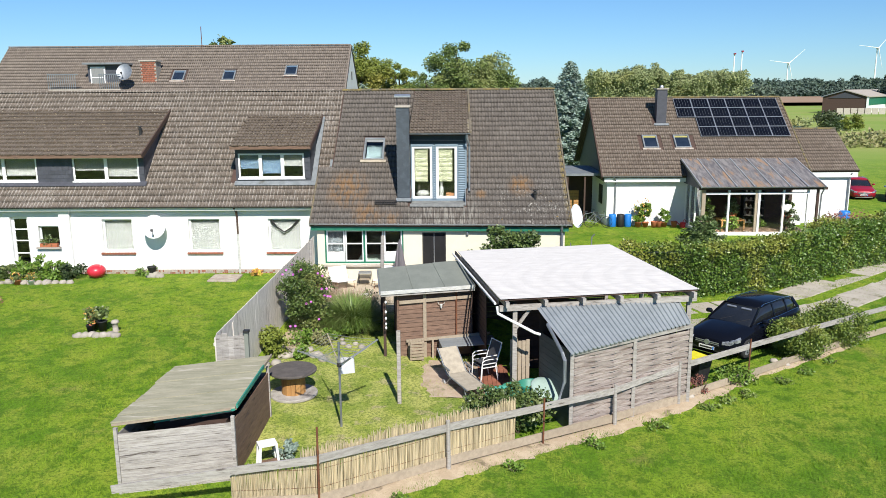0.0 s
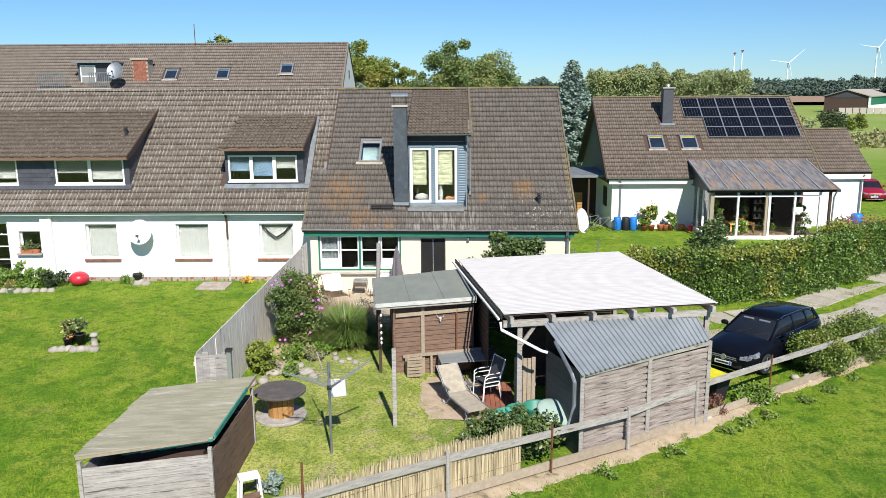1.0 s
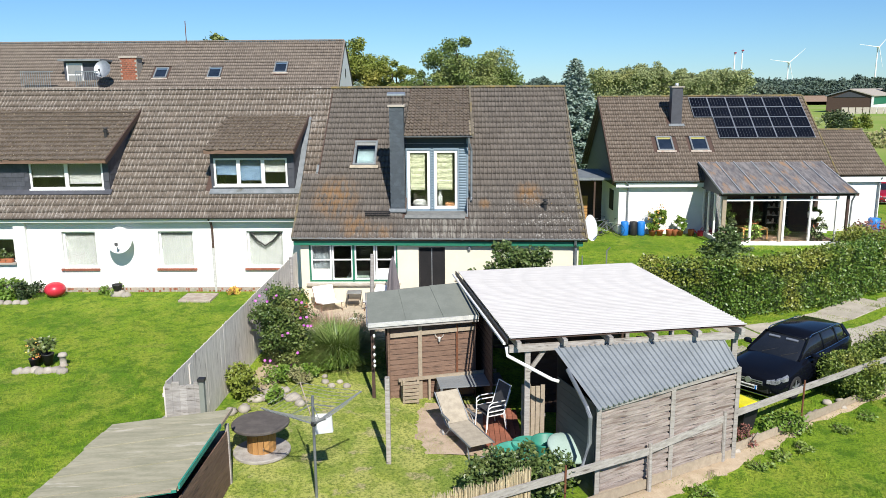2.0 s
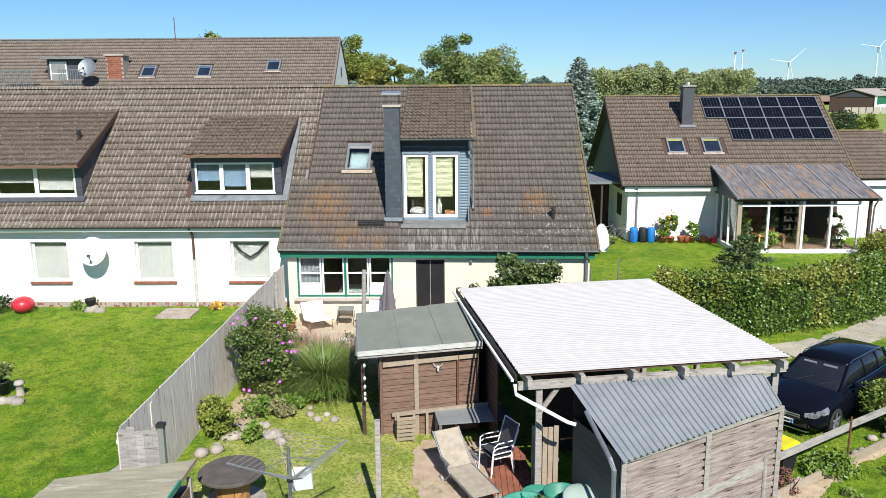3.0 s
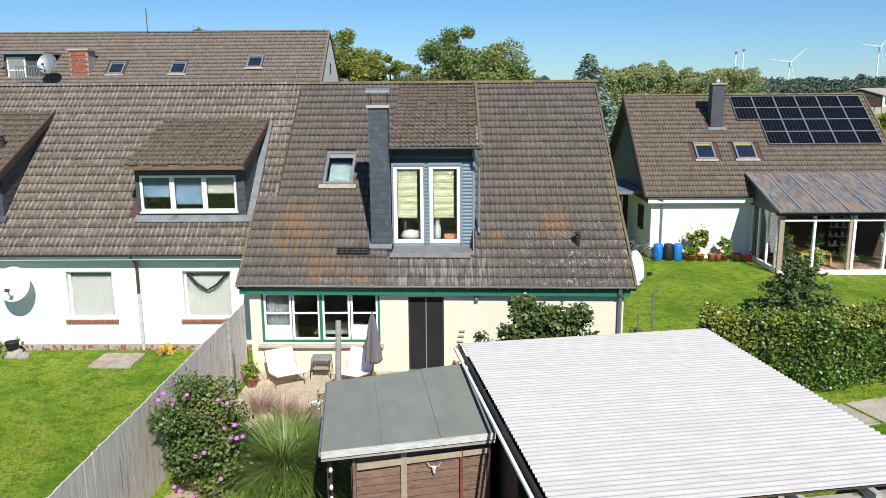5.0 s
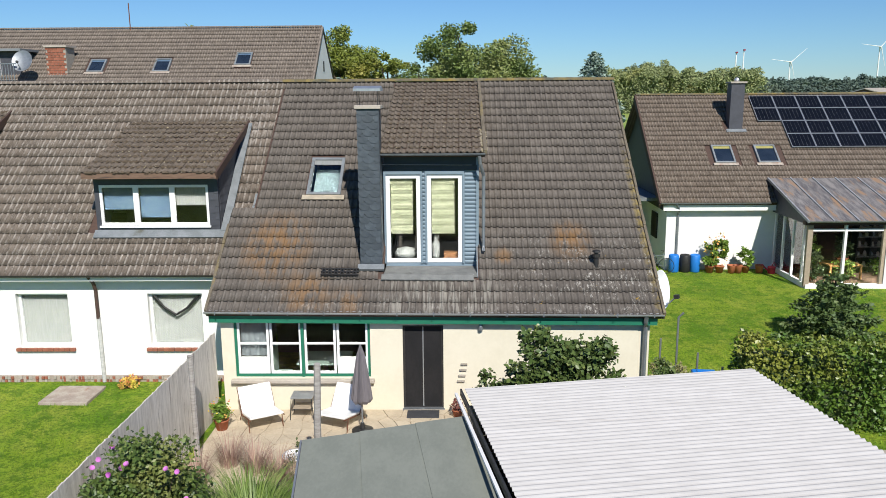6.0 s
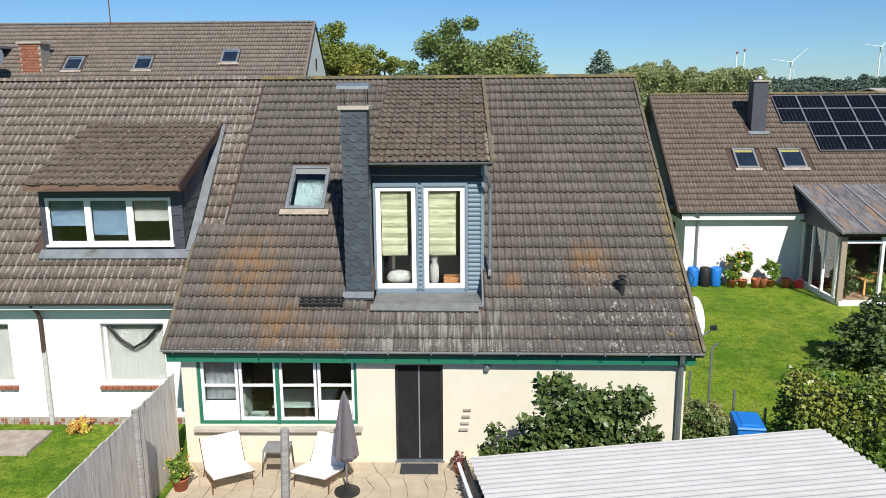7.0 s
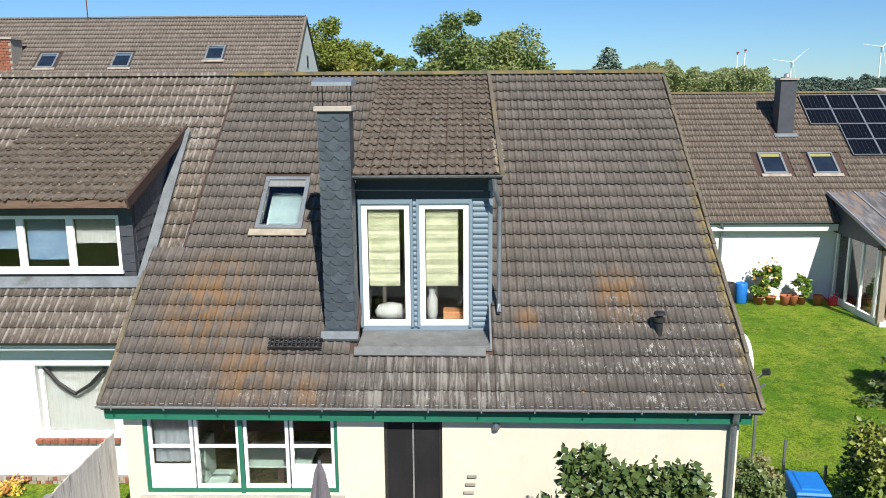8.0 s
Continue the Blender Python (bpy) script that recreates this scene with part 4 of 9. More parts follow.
def neighbour():
    h = thing("terraced_house", (-13, 33, 0), "white rendered terraced house with a brown tiled roof and slate dormers", "house")
    holes = [(-14.78, -13.48, 0.95, 2.39), (-11.05, -9.70, 0.95, 2.39), (-7.63, -6.22, 0.95, 2.39), (-17.55, -16.67, 1.2, 2.11), (-18.75, -18.0, 0.3, 2.5), (-21.6, -19.6, 0.15, 2.3)]
    part("wall", wall_x(-24, -5.22, 0.18, 3.05, 30.85, 0.3, holes), "render_white", h, "white rendered front wall")
    part("wall", wall_x(-24, -5.22, 0.0, 3.05, 40.5, 0.3), "render_white", h)
    pl = part("plinth", wall_x(-24, -5.22, -0.3, 0.18, 30.83, 0.3), "plinth", h, "weathered stone and brick plinth")
    for k in range(150):
        x = -17.5 + 12.2 * k / 150
        for z in (0.0, 0.085):
            if rng.uniform() < (0.75 if x > -12 else 0.35):
                w = 0.075 * rng.uniform(0.6, 1.0)
                part("brick", Shape().box(x, x + w, 30.81 - 0.012 * rng.uniform(), 30.84, z, z + 0.07), "brick_red" if rng.uniform() < 0.5 else "stone", pl)
    gable_shell(h, -24.3, 0.3, 30.85, 40.8, 35.83, -0.3, 3.0, 7.6, "render_white")
    part("wall", Shape().box(-24, -5.3, 33.5, 33.6, 0, 3.0), "room", h)
    part("floor", Shape().box(-24, -5.3, 31.15, 40.5, 0.05, 0.15), "room", h)
    part("ceiling_slab", Shape().box(-24, -5.3, 31.15, 40.5, 2.95, 3.0), "room", h)
    # the pier between the two fronts, bluish in the shade of the eave
    part("pier", Shape().box(-16.55, -16.10, 30.7, 30.86, 0.1, 2.95), "render_white", h)
    s = NEXT
    roof = part("roof", deck(s, -24.5, -4.90, 0, s.len, [(-9.0, -5.95, s.s_of(31.6), s.s_of(33.2)), (-24, -13.1, s.s_of(31.6), s.s_of(33.2))]), "wood_dark", h, "brown tiled saddle roof")
    part("roof", deck(Slope(41.16, 2.95, 35.83, 7.72), -24.5, -4.9, 0, s.len), "tile_neighbour", h)

    def keep(x, u):
        y = s.y0 + u * s.c
        if x > -5.3 and y < 31.0:
            return False
        return not ((-9.25 < x < -5.75 and 31.45 < y < 34.2) or (x < -13.05 and 31.45 < y < 34.8))

    tiles(s, -24.5, -4.85, -0.05, s.len, "tile_neighbour", roof, keep, lambda x, u: -12.5 < x and u < 3.0)
    ridge_caps(roof, -24.5, -4.95, 35.83, 7.74, "tile_neighbour")
    for k in range(3):
        part("valley_flashing", Shape().box(-5.12 + k * 0.02, -5.0 + k * 0.02, s.s_of(31.5) + k * 0.42, s.s_of(31.5) + k * 0.42 + 0.4, 0.08, 0.125, s.matrix()), "lead", roof)
    part("gutter", gutter(-24.5, -5.3, 30.44, 2.98), "dark_metal", h, "dark gutter")
    part("eave_board", Shape().box(-24.5, -5.25, 30.52, 30.56, 2.8, 2.92), "render_white", h)
    dormer_shed(h, -9.15, -5.73, 31.5, 3.7, (31.1, 5.45), 5.5, [(-8.93, -6.09, 4.05, 5.11, (0.55, 0.75, 0.45))])
    dormer_shed(h, -24.4, -12.92, 31.5, 3.4, (31.1, 5.12), 5.95, [(-16.12, -13.25, 3.96, 5.0, (0.5, 0.75)), (-20.6, -17.68, 3.96, 5.0, (0.7, 0.7))], False)
    for a, b in ((-14.78, -13.48), (-11.05, -9.70), (-7.63, -6.22)):
        w = casement(h, a, b, 0.95, 2.39, 30.98, 0.07, (), name="window", label="white window with a drawn blind")
        part("blind", Shape().box(a + 0.06, b - 0.06, 31.06, 31.07, 1.0, 2.33), "curtain", w, "pale drawn blind")
        n = 11
        for k in range(n):
            x = a - 0.1 + (b - a + 0.2) * k / n
            part("brick", Shape().box(x, x + (b - a + 0.2) / n - 0.012, 30.76, 30.98, 0.86, 0.94), "brick_red", w, "", 0.006)
    part("branch_ornament", Shape().tube([(-7.5, 30.94, 2.32), (-7.25, 30.935, 2.0), (-6.95, 30.93, 1.8), (-6.65, 30.935, 1.98), (-6.35, 30.94, 2.3)], 0.035, 6), "black", h, "dark branch hung in the window")
    w = casement(h, -17.55, -16.67, 1.2, 2.11, 30.98, 0.06)
    part("sill", Shape().box(-17.65, -16.6, 30.7, 30.98, 1.13, 1.2), "concrete", h)
    d = casement(h, -18.75, -18.0, 0.3, 2.5, 30.98, 0.1, (0.9, 1.45, 1.95), name="door", label="white glazed door with dark panes")
    part("downpipe", Shape().tube([(-8.95, 30.5, 2.92), (-8.92, 30.7, 2.7), (-8.92, 30.78, 2.5), (-8.92, 30.78, 1.75)], 0.045), "wood_dark", h, "brown cast downpipe")
    part("downpipe", Shape().tube([(-8.92, 30.79, 1.78), (-8.92, 30.79, 0.02)], 0.05), "trim_pale", h, "pale grey lower downpipe")
    part("porch", Shape().box(-21.4, -19.7, 30.9, 30.96, 0.15, 2.3), "wood_dark", h, "brown wooden door")
    t = s.at(0, 5.95)
    vent_pipe(h, Slope(31.1, 5.12, t.y, t.z), -13.51, 1.71)
    return h


def vent_pipe(parent, sl, x, s):
    p = sl.at(x, s, 0.0)
    sh = Shape().lathe(p + Vector((0, 0, -0.05)), [(0.06, 0), (0.06, 0.28), (0.095, 0.3), (0.095, 0.36), (0.05, 0.37), (0.05, 0.40), (0.10, 0.42), (0.09, 0.46), (0.01, 0.47)], 12)
    part("vent_pipe", sh, "dark_metal", parent, "black plastic vent pipe")


neighbour()


# the blue dormer and the chimney of the main house
def main_dormer():
    d = thing("dormer", (-0.3, 30.4, 3.2), "blue clad roof dormer with two white french doors", "dormer")
    y = 30.4
    doors = [(-1.40, -0.56), (-0.40, 0.46)]
    zb, zt = 3.28, 5.46
    part("front_wall", wall_x(-1.43, 0.82, 3.15, 6.05, y + 0.04, 0.12, [(a, b, zb, zt) for a, b in doors]), "blue_boards", d)
    sh = Shape().prism([(0.70, y + 0.1, 3.2), (0.70, y + 0.1, 5.95), (0.70, 34.6, 7.2), (0.70, 34.6, 6.9)], (0.12, 0, 0))
    part("cheek", sh, "slate", d)
    sh = Shape().prism([(-1.43, y + 0.1, 3.2), (-1.43, y + 0.1, 5.95), (-1.43, 34.6, 7.2), (-1.43, 34.6, 6.9)], (0.12, 0, 0))
    part("cheek", sh, "slate", d)
    # rounded horizontal boards
    for k in range(23):
        z = 3.25 + k * 0.098
        prof = [(y + 0.04, z), (y + 0.02, z + 0.008), (y + 0.004, z + 0.035), (y + 0.004, z + 0.062), (y + 0.02, z + 0.09), (y + 0.04, z + 0.097)]
        for a, b in ((0.53, 0.80), (-0.505, -0.445)):
            part("board", Shape().prism([(a, p, q) for p, q in prof], (b - a, 0, 0)), "blue_boards", d)
    for a, b in doors:
        sh = wall_x(a - 0.05, b + 0.05, zb - 0.02, zt + 0.09, y - 0.01, 0.06, [(a, b, zb - 0.03, zt)])
        part("casing", sh, "blue_boards", d, "", 0.006)
        w = casement(d, a, b, zb, zt, y + 0.03, 0.10, (), name="french_door", label="white french door with a cream blind")
        rows = 60
        zs = [zt - 0.1 - 1.38 * k / rows for k in range(rows + 1)]
        ys = [y + 0.125 - 0.016 * abs(math.sin(math.pi * 7 * k / rows)) + 0.003 * math.sin(k * 1.9) for k in range(rows + 1)]
        sheet = Shape().add([(x, q, z) for z, q in zip(zs, ys) for x in (a + 0.11, a + 0.3, (a + b) / 2, b - 0.3, b - 0.19)], [(i * 5 + k, i * 5 + k + 1, i * 5 + 6 + k, i * 5 + 5 + k) for i in range(rows) for k in range(4)])
        sheet.smooth = True
        part("blind", sheet, "blind", w, "cream roman blind")
    part("ledge", Shape().box(-1.42, 0.80, 29.58, y + 0.05, 3.1, 3.19), "lead_old", d, "grey sheet metal ledge", 0.01)
    part("apron", Shape().box(-1.46, 0.72, MAIN.s_of(29.47), MAIN.s_of(29.6), 0.05, 0.085, MAIN.matrix()), "lead_old", d, "dressed lead apron")
    part("reveal", Shape().prism([(0.80, 29.58, 3.1), (0.80, y + 0.1, 3.1), (0.80, y + 0.1, MAIN.z_of(y + 0.1)), (0.80, 29.58, MAIN.z_of(29.58) + 0.04)], (0.03, 0, 0)), "lead", d)
    eave = Slope(30.02, 6.0, 35.55, 7.66)
    r = part("dormer_roof", deck(eave, -1.5, 1.0, 0, eave.len, (), 0.1), "wood_dark", d, "mossy tiled dormer roof")
    tiles(eave, -1.5, 1.0, -0.04, eave.len, "tile_dormer", r, lambda x, s: True, lambda x, s: True)
    moss_lumps(eave, -1.48, 0.98, -0.02, eave.len, 900, "moss_lump", r, 0.035)
    moss_lumps(eave, -1.48, 0.98, -0.02, eave.len, 110, "lichen_lump", r, 0.025)
    moss_lumps(eave, 0.9, 1.04, 0.0, 1.6, 110, "lichen_lump", r, 0.045, False)
    part("verge_board", Shape().box(0.96, 1.04, -0.04, eave.len, 0.0, 0.085, eave.matrix()), "verge", r)
    # eave shadow is painted into fascia, head board and soffit
    part("fascia", Shape().box(-1.42, 0.82, y - 0.015, y + 0.045, 5.685, 5.94), "blue_shaded", d, "blue board under the eave, darkened for its shadow")
    part("conduit", Shape().tube([(-1.47, y - 0.16, 5.72), (0.7, y - 0.16, 5.70)], 0.012, 6), "zinc", d, "thin grey pipe under the eave")
    part("head_board", Shape().box(-1.42, 0.82, y - 0.03, y + 0.04, 5.56, 5.683), "blue_shaded", d)
    part("soffit", Shape().box(-1.45, 0.98, 30.08, y + 0.1, 5.94, 5.97), "blue_shaded", d)
    part("gutter", gutter(-1.5, 1.0, 29.98, 6.0, 0.055), "zinc", d)
    part("downpipe", Shape().tube([(0.86, 29.98, 5.93), (0.88, 30.02, 5.75), (0.97, 30.2, 5.45), (0.97, 30.2, 3.75), (0.97, 30.08, 3.62)], 0.042), "zinc", d, "grey zinc downpipe")
    part("corner_board", Shape().box(0.79, 0.86, y - 0.02, y + 0.12, 3.2, 5.9), "blue_boards", d)
    part("room_back", Shape().box(-1.3, 0.7, 32.3, 32.35, 3.0, 6.0), "room", d)
    # things on the sill behind the doors
    pil = Shape().lathe((-0.95, y + 0.42, 3.3), [(0.05, 0), (0.27, 0.04), (0.3, 0.14), (0.22, 0.26), (0.05, 0.3)], 14, 0.6)
    pil.smooth = True
    solo("pillow", pil, "curtain", "crumpled pale pillow behind the french door", "pillow")
    vs = Shape().lathe((-0.2, y + 0.3, 3.3), [(0.07, 0), (0.1, 0.12), (0.1, 0.4), (0.05, 0.5), (0.09, 0.62), (0.03, 0.7)], 12)
    vs.smooth = True
    solo("vase", vs, "curtain", "pale vase behind the french door", "vase")
    bx = Shape().box(0.0, 0.36, y + 0.25, y + 0.6, 3.28, 3.46)
    solo("wooden_box", bx, "wood_honey_dark", "brown wooden box behind the french door", "box", bevel=0.01)


def chimney():
    x0, x1, y0, y1 = -1.98, -1.47, 29.80, 30.28
    c = thing("chimney", (-1.72, 30.0, 3.2), "slate-clad chimney with a metal rain cap", "chimney")
    part("shaft", Shape().box(x0 + 0.02, x1 - 0.02, y0 + 0.02, y1, 3.0, 7.06), "slate", c)
    w = 0.255
    for k in range(24):
        z = 3.25 + k * 0.158
        off = 0.0 if k % 2 else -w / 2
        for j in range(3):
            a = x0 + off + j * w
            b = a + w
            a, b = max(a, x0 - 0.005), min(b, x1 + 0.005)
            if b - a < 0.05:
                continue
            q = 0.05
            poly = [(a, y0 - 0.002, z + 0.085), (a + q * 0.5, y0 - 0.004, z + 0.045), (a + (b - a) * 0.3, y0 - 0.006, z + 0.004), (a + (b - a) * 0.7, y0 - 0.006, z + 0.004), (b - q * 0.5, y0 - 0.004, z + 0.045), (b, y0 - 0.002, z + 0.085), (b, y0 + 0.012, z + 0.21), (a, y0 + 0.012, z + 0.21)]
            part("slate", Shape().prism(poly, (0, 0.012, 0)), "slate", c)
    for z in [3.3 + 0.25 * k for k in range(15)]:
        part("slate", Shape().box(x1 - 0.02, x1 + 0.004, y0, y1, z, z + 0.26), "slate", c)
    part("crown", Shape().box(x0 - 0.05, x1 + 0.05, y0 - 0.05, y1 + 0.05, 7.04, 7.12), "concrete", c, "pale concrete crown", 0.01)
    for x in (x0 + 0.02, x1 - 0.02):
        for y in (y0 + 0.03, y1 - 0.03):
            part("strut", Shape().beam((x, y, 7.1), (x, y, 7.47), 0.015, 0.015), "dark_metal", c)
    part("rain_cap", Shape().prism([(x0 - 0.06, y0 - 0.06, 7.44), (x0 - 0.06, y0 - 0.06, 7.5), (x0 - 0.06, y0 + 0.22, 7.56), (x0 - 0.06, y1 + 0.06, 7.5), (x0 - 0.06, y1 + 0.06, 7.44)], (x1 - x0 + 0.12, 0, 0)), "silver", c, "bright sheet metal rain cap")
    part("collar", Shape().box(x0 - 0.06, x1 + 0.06, MAIN.s_of(y0) - 0.12, MAIN.s_of(y0) + 0.04, 0.05, 0.115, MAIN.matrix()), "lead", c)


main_dormer()
chimney()
roof_fit = thing("roof_fittings", (1, 31, 4.2), "roof window, snow grate and vent of the main roof", "roof fittings")
skylight(roof_fit, MAIN, -3.60, -2.70, MAIN.s_of(31.77), MAIN.s_of(32.92), "curtain")
vent_pipe(roof_fit, MAIN, 3.65, MAIN.s_of(29.86))
g = Shape()
for k in range(12):
    g.box(-2.88 + k * 0.073, -2.855 + k * 0.073, MAIN.s_of(29.55), MAIN.s_of(29.55) + 0.2, 0.1, 0.13, MAIN.matrix())
for k in range(3):
    g.box(-2.9, -2.0, MAIN.s_of(29.55) + k * 0.09, MAIN.s_of(29.55) + 0.02 + k * 0.09, 0.09, 0.14, MAIN.matrix())
part("roof_step", g, "dark_metal", roof_fit, "black metal roof step")


# the house to the right
RIGHT = Slope(46.1, 2.46, 52.0, 7.14)


def right_house():
    h = thing("detached_house", (16, 51, -0.6), "white rendered house with a brown tiled roof", "house")
    part("wall", wall_x(9.85, 22.0, -0.75, 2.55, 46.55, 0.3), "render_white", h)
    part("wall", wall_x(9.85, 22.0, -0.75, 2.55, 57.1, 0.3), "render_white", h)
    gable_shell(h, 9.85, 0.3, 46.85, 57.1, 52.0, -0.75, 2.5, 6.9, "render_white")
    gable_shell(h, 21.7, 0.3, 46.85, 57.1, 52.0, -0.75, 2.5, 7.0, "render_white")
    # the white gable's shade is laid on as a dark sheet
    part("gable_cladding", Shape().prism([(9.80, 46.6, 2.0), (9.80, 57.4, 2.0), (9.80, 57.4, 2.4), (9.80, 52, 6.88), (9.80, 46.6, 2.4)], (0.05, 0, 0)), "slate_dark", h, "dark sheet on the gable standing in for shade")
    s = RIGHT
    roof = part("roof", deck(s, 9.45, 22.25, 0, s.len), "wood_dark", h, "brown tiled saddle roof")
    part("roof", deck(Slope(57.9, 2.46, 52.0, 7.14), 9.45, 22.25, 0, s.len), "tile_right", h)
    def keep(x, u):
        y = s.y0 + u * s.c
        if 47.9 < y < 49.1 and (12.2 < x < 13.52 or 14.26 < x < 15.6):
            return False
        return not (13.45 < x < 14.3 and 49.8 < y < 50.5)

    tiles(s, 9.45, 22.25, -0.05, s.len, "tile_right", roof, keep, None)
    ridge_caps(roof, 9.45, 22.25, 52.0, 7.15)
    part("bargeboard", Shape().box(9.38, 9.45, -0.05, s.len, -0.25, 0.05, s.matrix()), "wood_dark", roof)
    part("bargeboard", Shape().box(22.25, 22.32, -0.05, s.len, -0.2, 0.06, s.matrix()), "moss", roof)
    part("eave_board", Shape().box(9.6, 22.1, 46.2, 46.26, 2.1, 2.42), "white_paint", h, "white eaves board")
    part("gutter", gutter(9.45, 14.3, 46.05, 2.48), "zinc", h)
    part("downpipe", Shape().tube([(10.15, 46.05, 2.42), (10.35, 46.3, 2.1), (10.35, 46.48, 1.9), (10.35, 46.48, -0.6)], 0.05), "zinc", h)
    for x0, x1 in ((12.4, 13.35), (14.4, 15.4)):
        skylight(h, s, x0, x1, s.s_of(48.06), s.s_of(49.0), "dull_yellow", True)
    c = part("chimney", Shape().box(13.55, 14.2, 49.9, 50.5, 5.2, 7.7), "slate_dark", h, "dark slate chimney", 0.01)
    part("crown", Shape().box(13.48, 14.27, 49.83, 50.57, 7.7, 7.78), "concrete", c)
    part("cowl", Shape().lathe((13.88, 50.2, 7.78), [(0.1, 0), (0.13, 0.06), (0.1, 0.16), (0.02, 0.2)], 10), "silver", c)
    part("lead_apron", Shape().box(13.4, 14.35, s.s_of(49.9) - 0.2, s.s_of(49.9), 0.05, 0.08, s.matrix()), "lead", c)
    annex = part("annex_wall", Shape().box(22.3, 25.2, 47.2, 53.5, -0.75, 2.5), "render_white", h)
    part("annex_board", Shape().box(22.3, 25.5, 46.98, 47.05, 2.25, 2.55), "white_paint", annex)
    a = Slope(46.9, 2.68, 50.6, 5.05)
    part("annex_roof", deck(a, 22.2, 25.55, 0, a.len), "wood_dark", annex)
    part("annex_roof", deck(Slope(54.3, 2.68, 50.6, 5.05), 22.2, 25.55, 0, a.len), "tile_right", annex)
    tiles(a, 22.2, 25.55, -0.05, a.len, "tile_right", annex, lambda x, u: True, None)
    ridge_caps(annex, 22.2, 25.55, 50.6, 5.08)
    part("downpipe", Shape().tube([(25.1, 46.9, 2.5), (25.05, 47.1, 2.3), (25.05, 47.12, -0.5)], 0.05), "zinc", annex)
    # solar modules: a full block of six by four less the lowest outer corner
    sol = thing("solar_array", (18.4, 50, 6), "black solar modules on the roof with bright frames", "solar panels")
    u0, wid, hgt = 15.05, 1.145, 0.945
    su = s.s_of(51.8)
    for col in range(6):
        for row in range(4):
            if col == 0 and row > 1:
                continue
            xa = u0 + col * wid
            sb = su - (row + 1) * hgt
            f = grid_solid((xa, xa + wid - 0.015), (sb, sb + hgt - 0.015), [(xa + 0.025, xa + wid - 0.04, sb + 0.022, sb + hgt - 0.037)], lambda p, q, d: s.matrix() @ Vector((p, q, d)), 0.1, 0.145)
            fr = part("module_frame", f, "silver", sol)
            cw = (wid - 0.065) / 6
            for q in range(6):
                part("cell_field", Shape().box(xa + 0.027 + q * cw, xa + 0.015 + (q + 1) * cw, sb + 0.024, sb + hgt - 0.039, 0.105, 0.135, s.matrix()), "solar", fr)
            part("backing", Shape().box(xa + 0.026, xa + wid - 0.041, sb + 0.023, sb + hgt - 0.038, 0.1, 0.125, s.matrix()), "zinc", fr)
    return h


right_house()


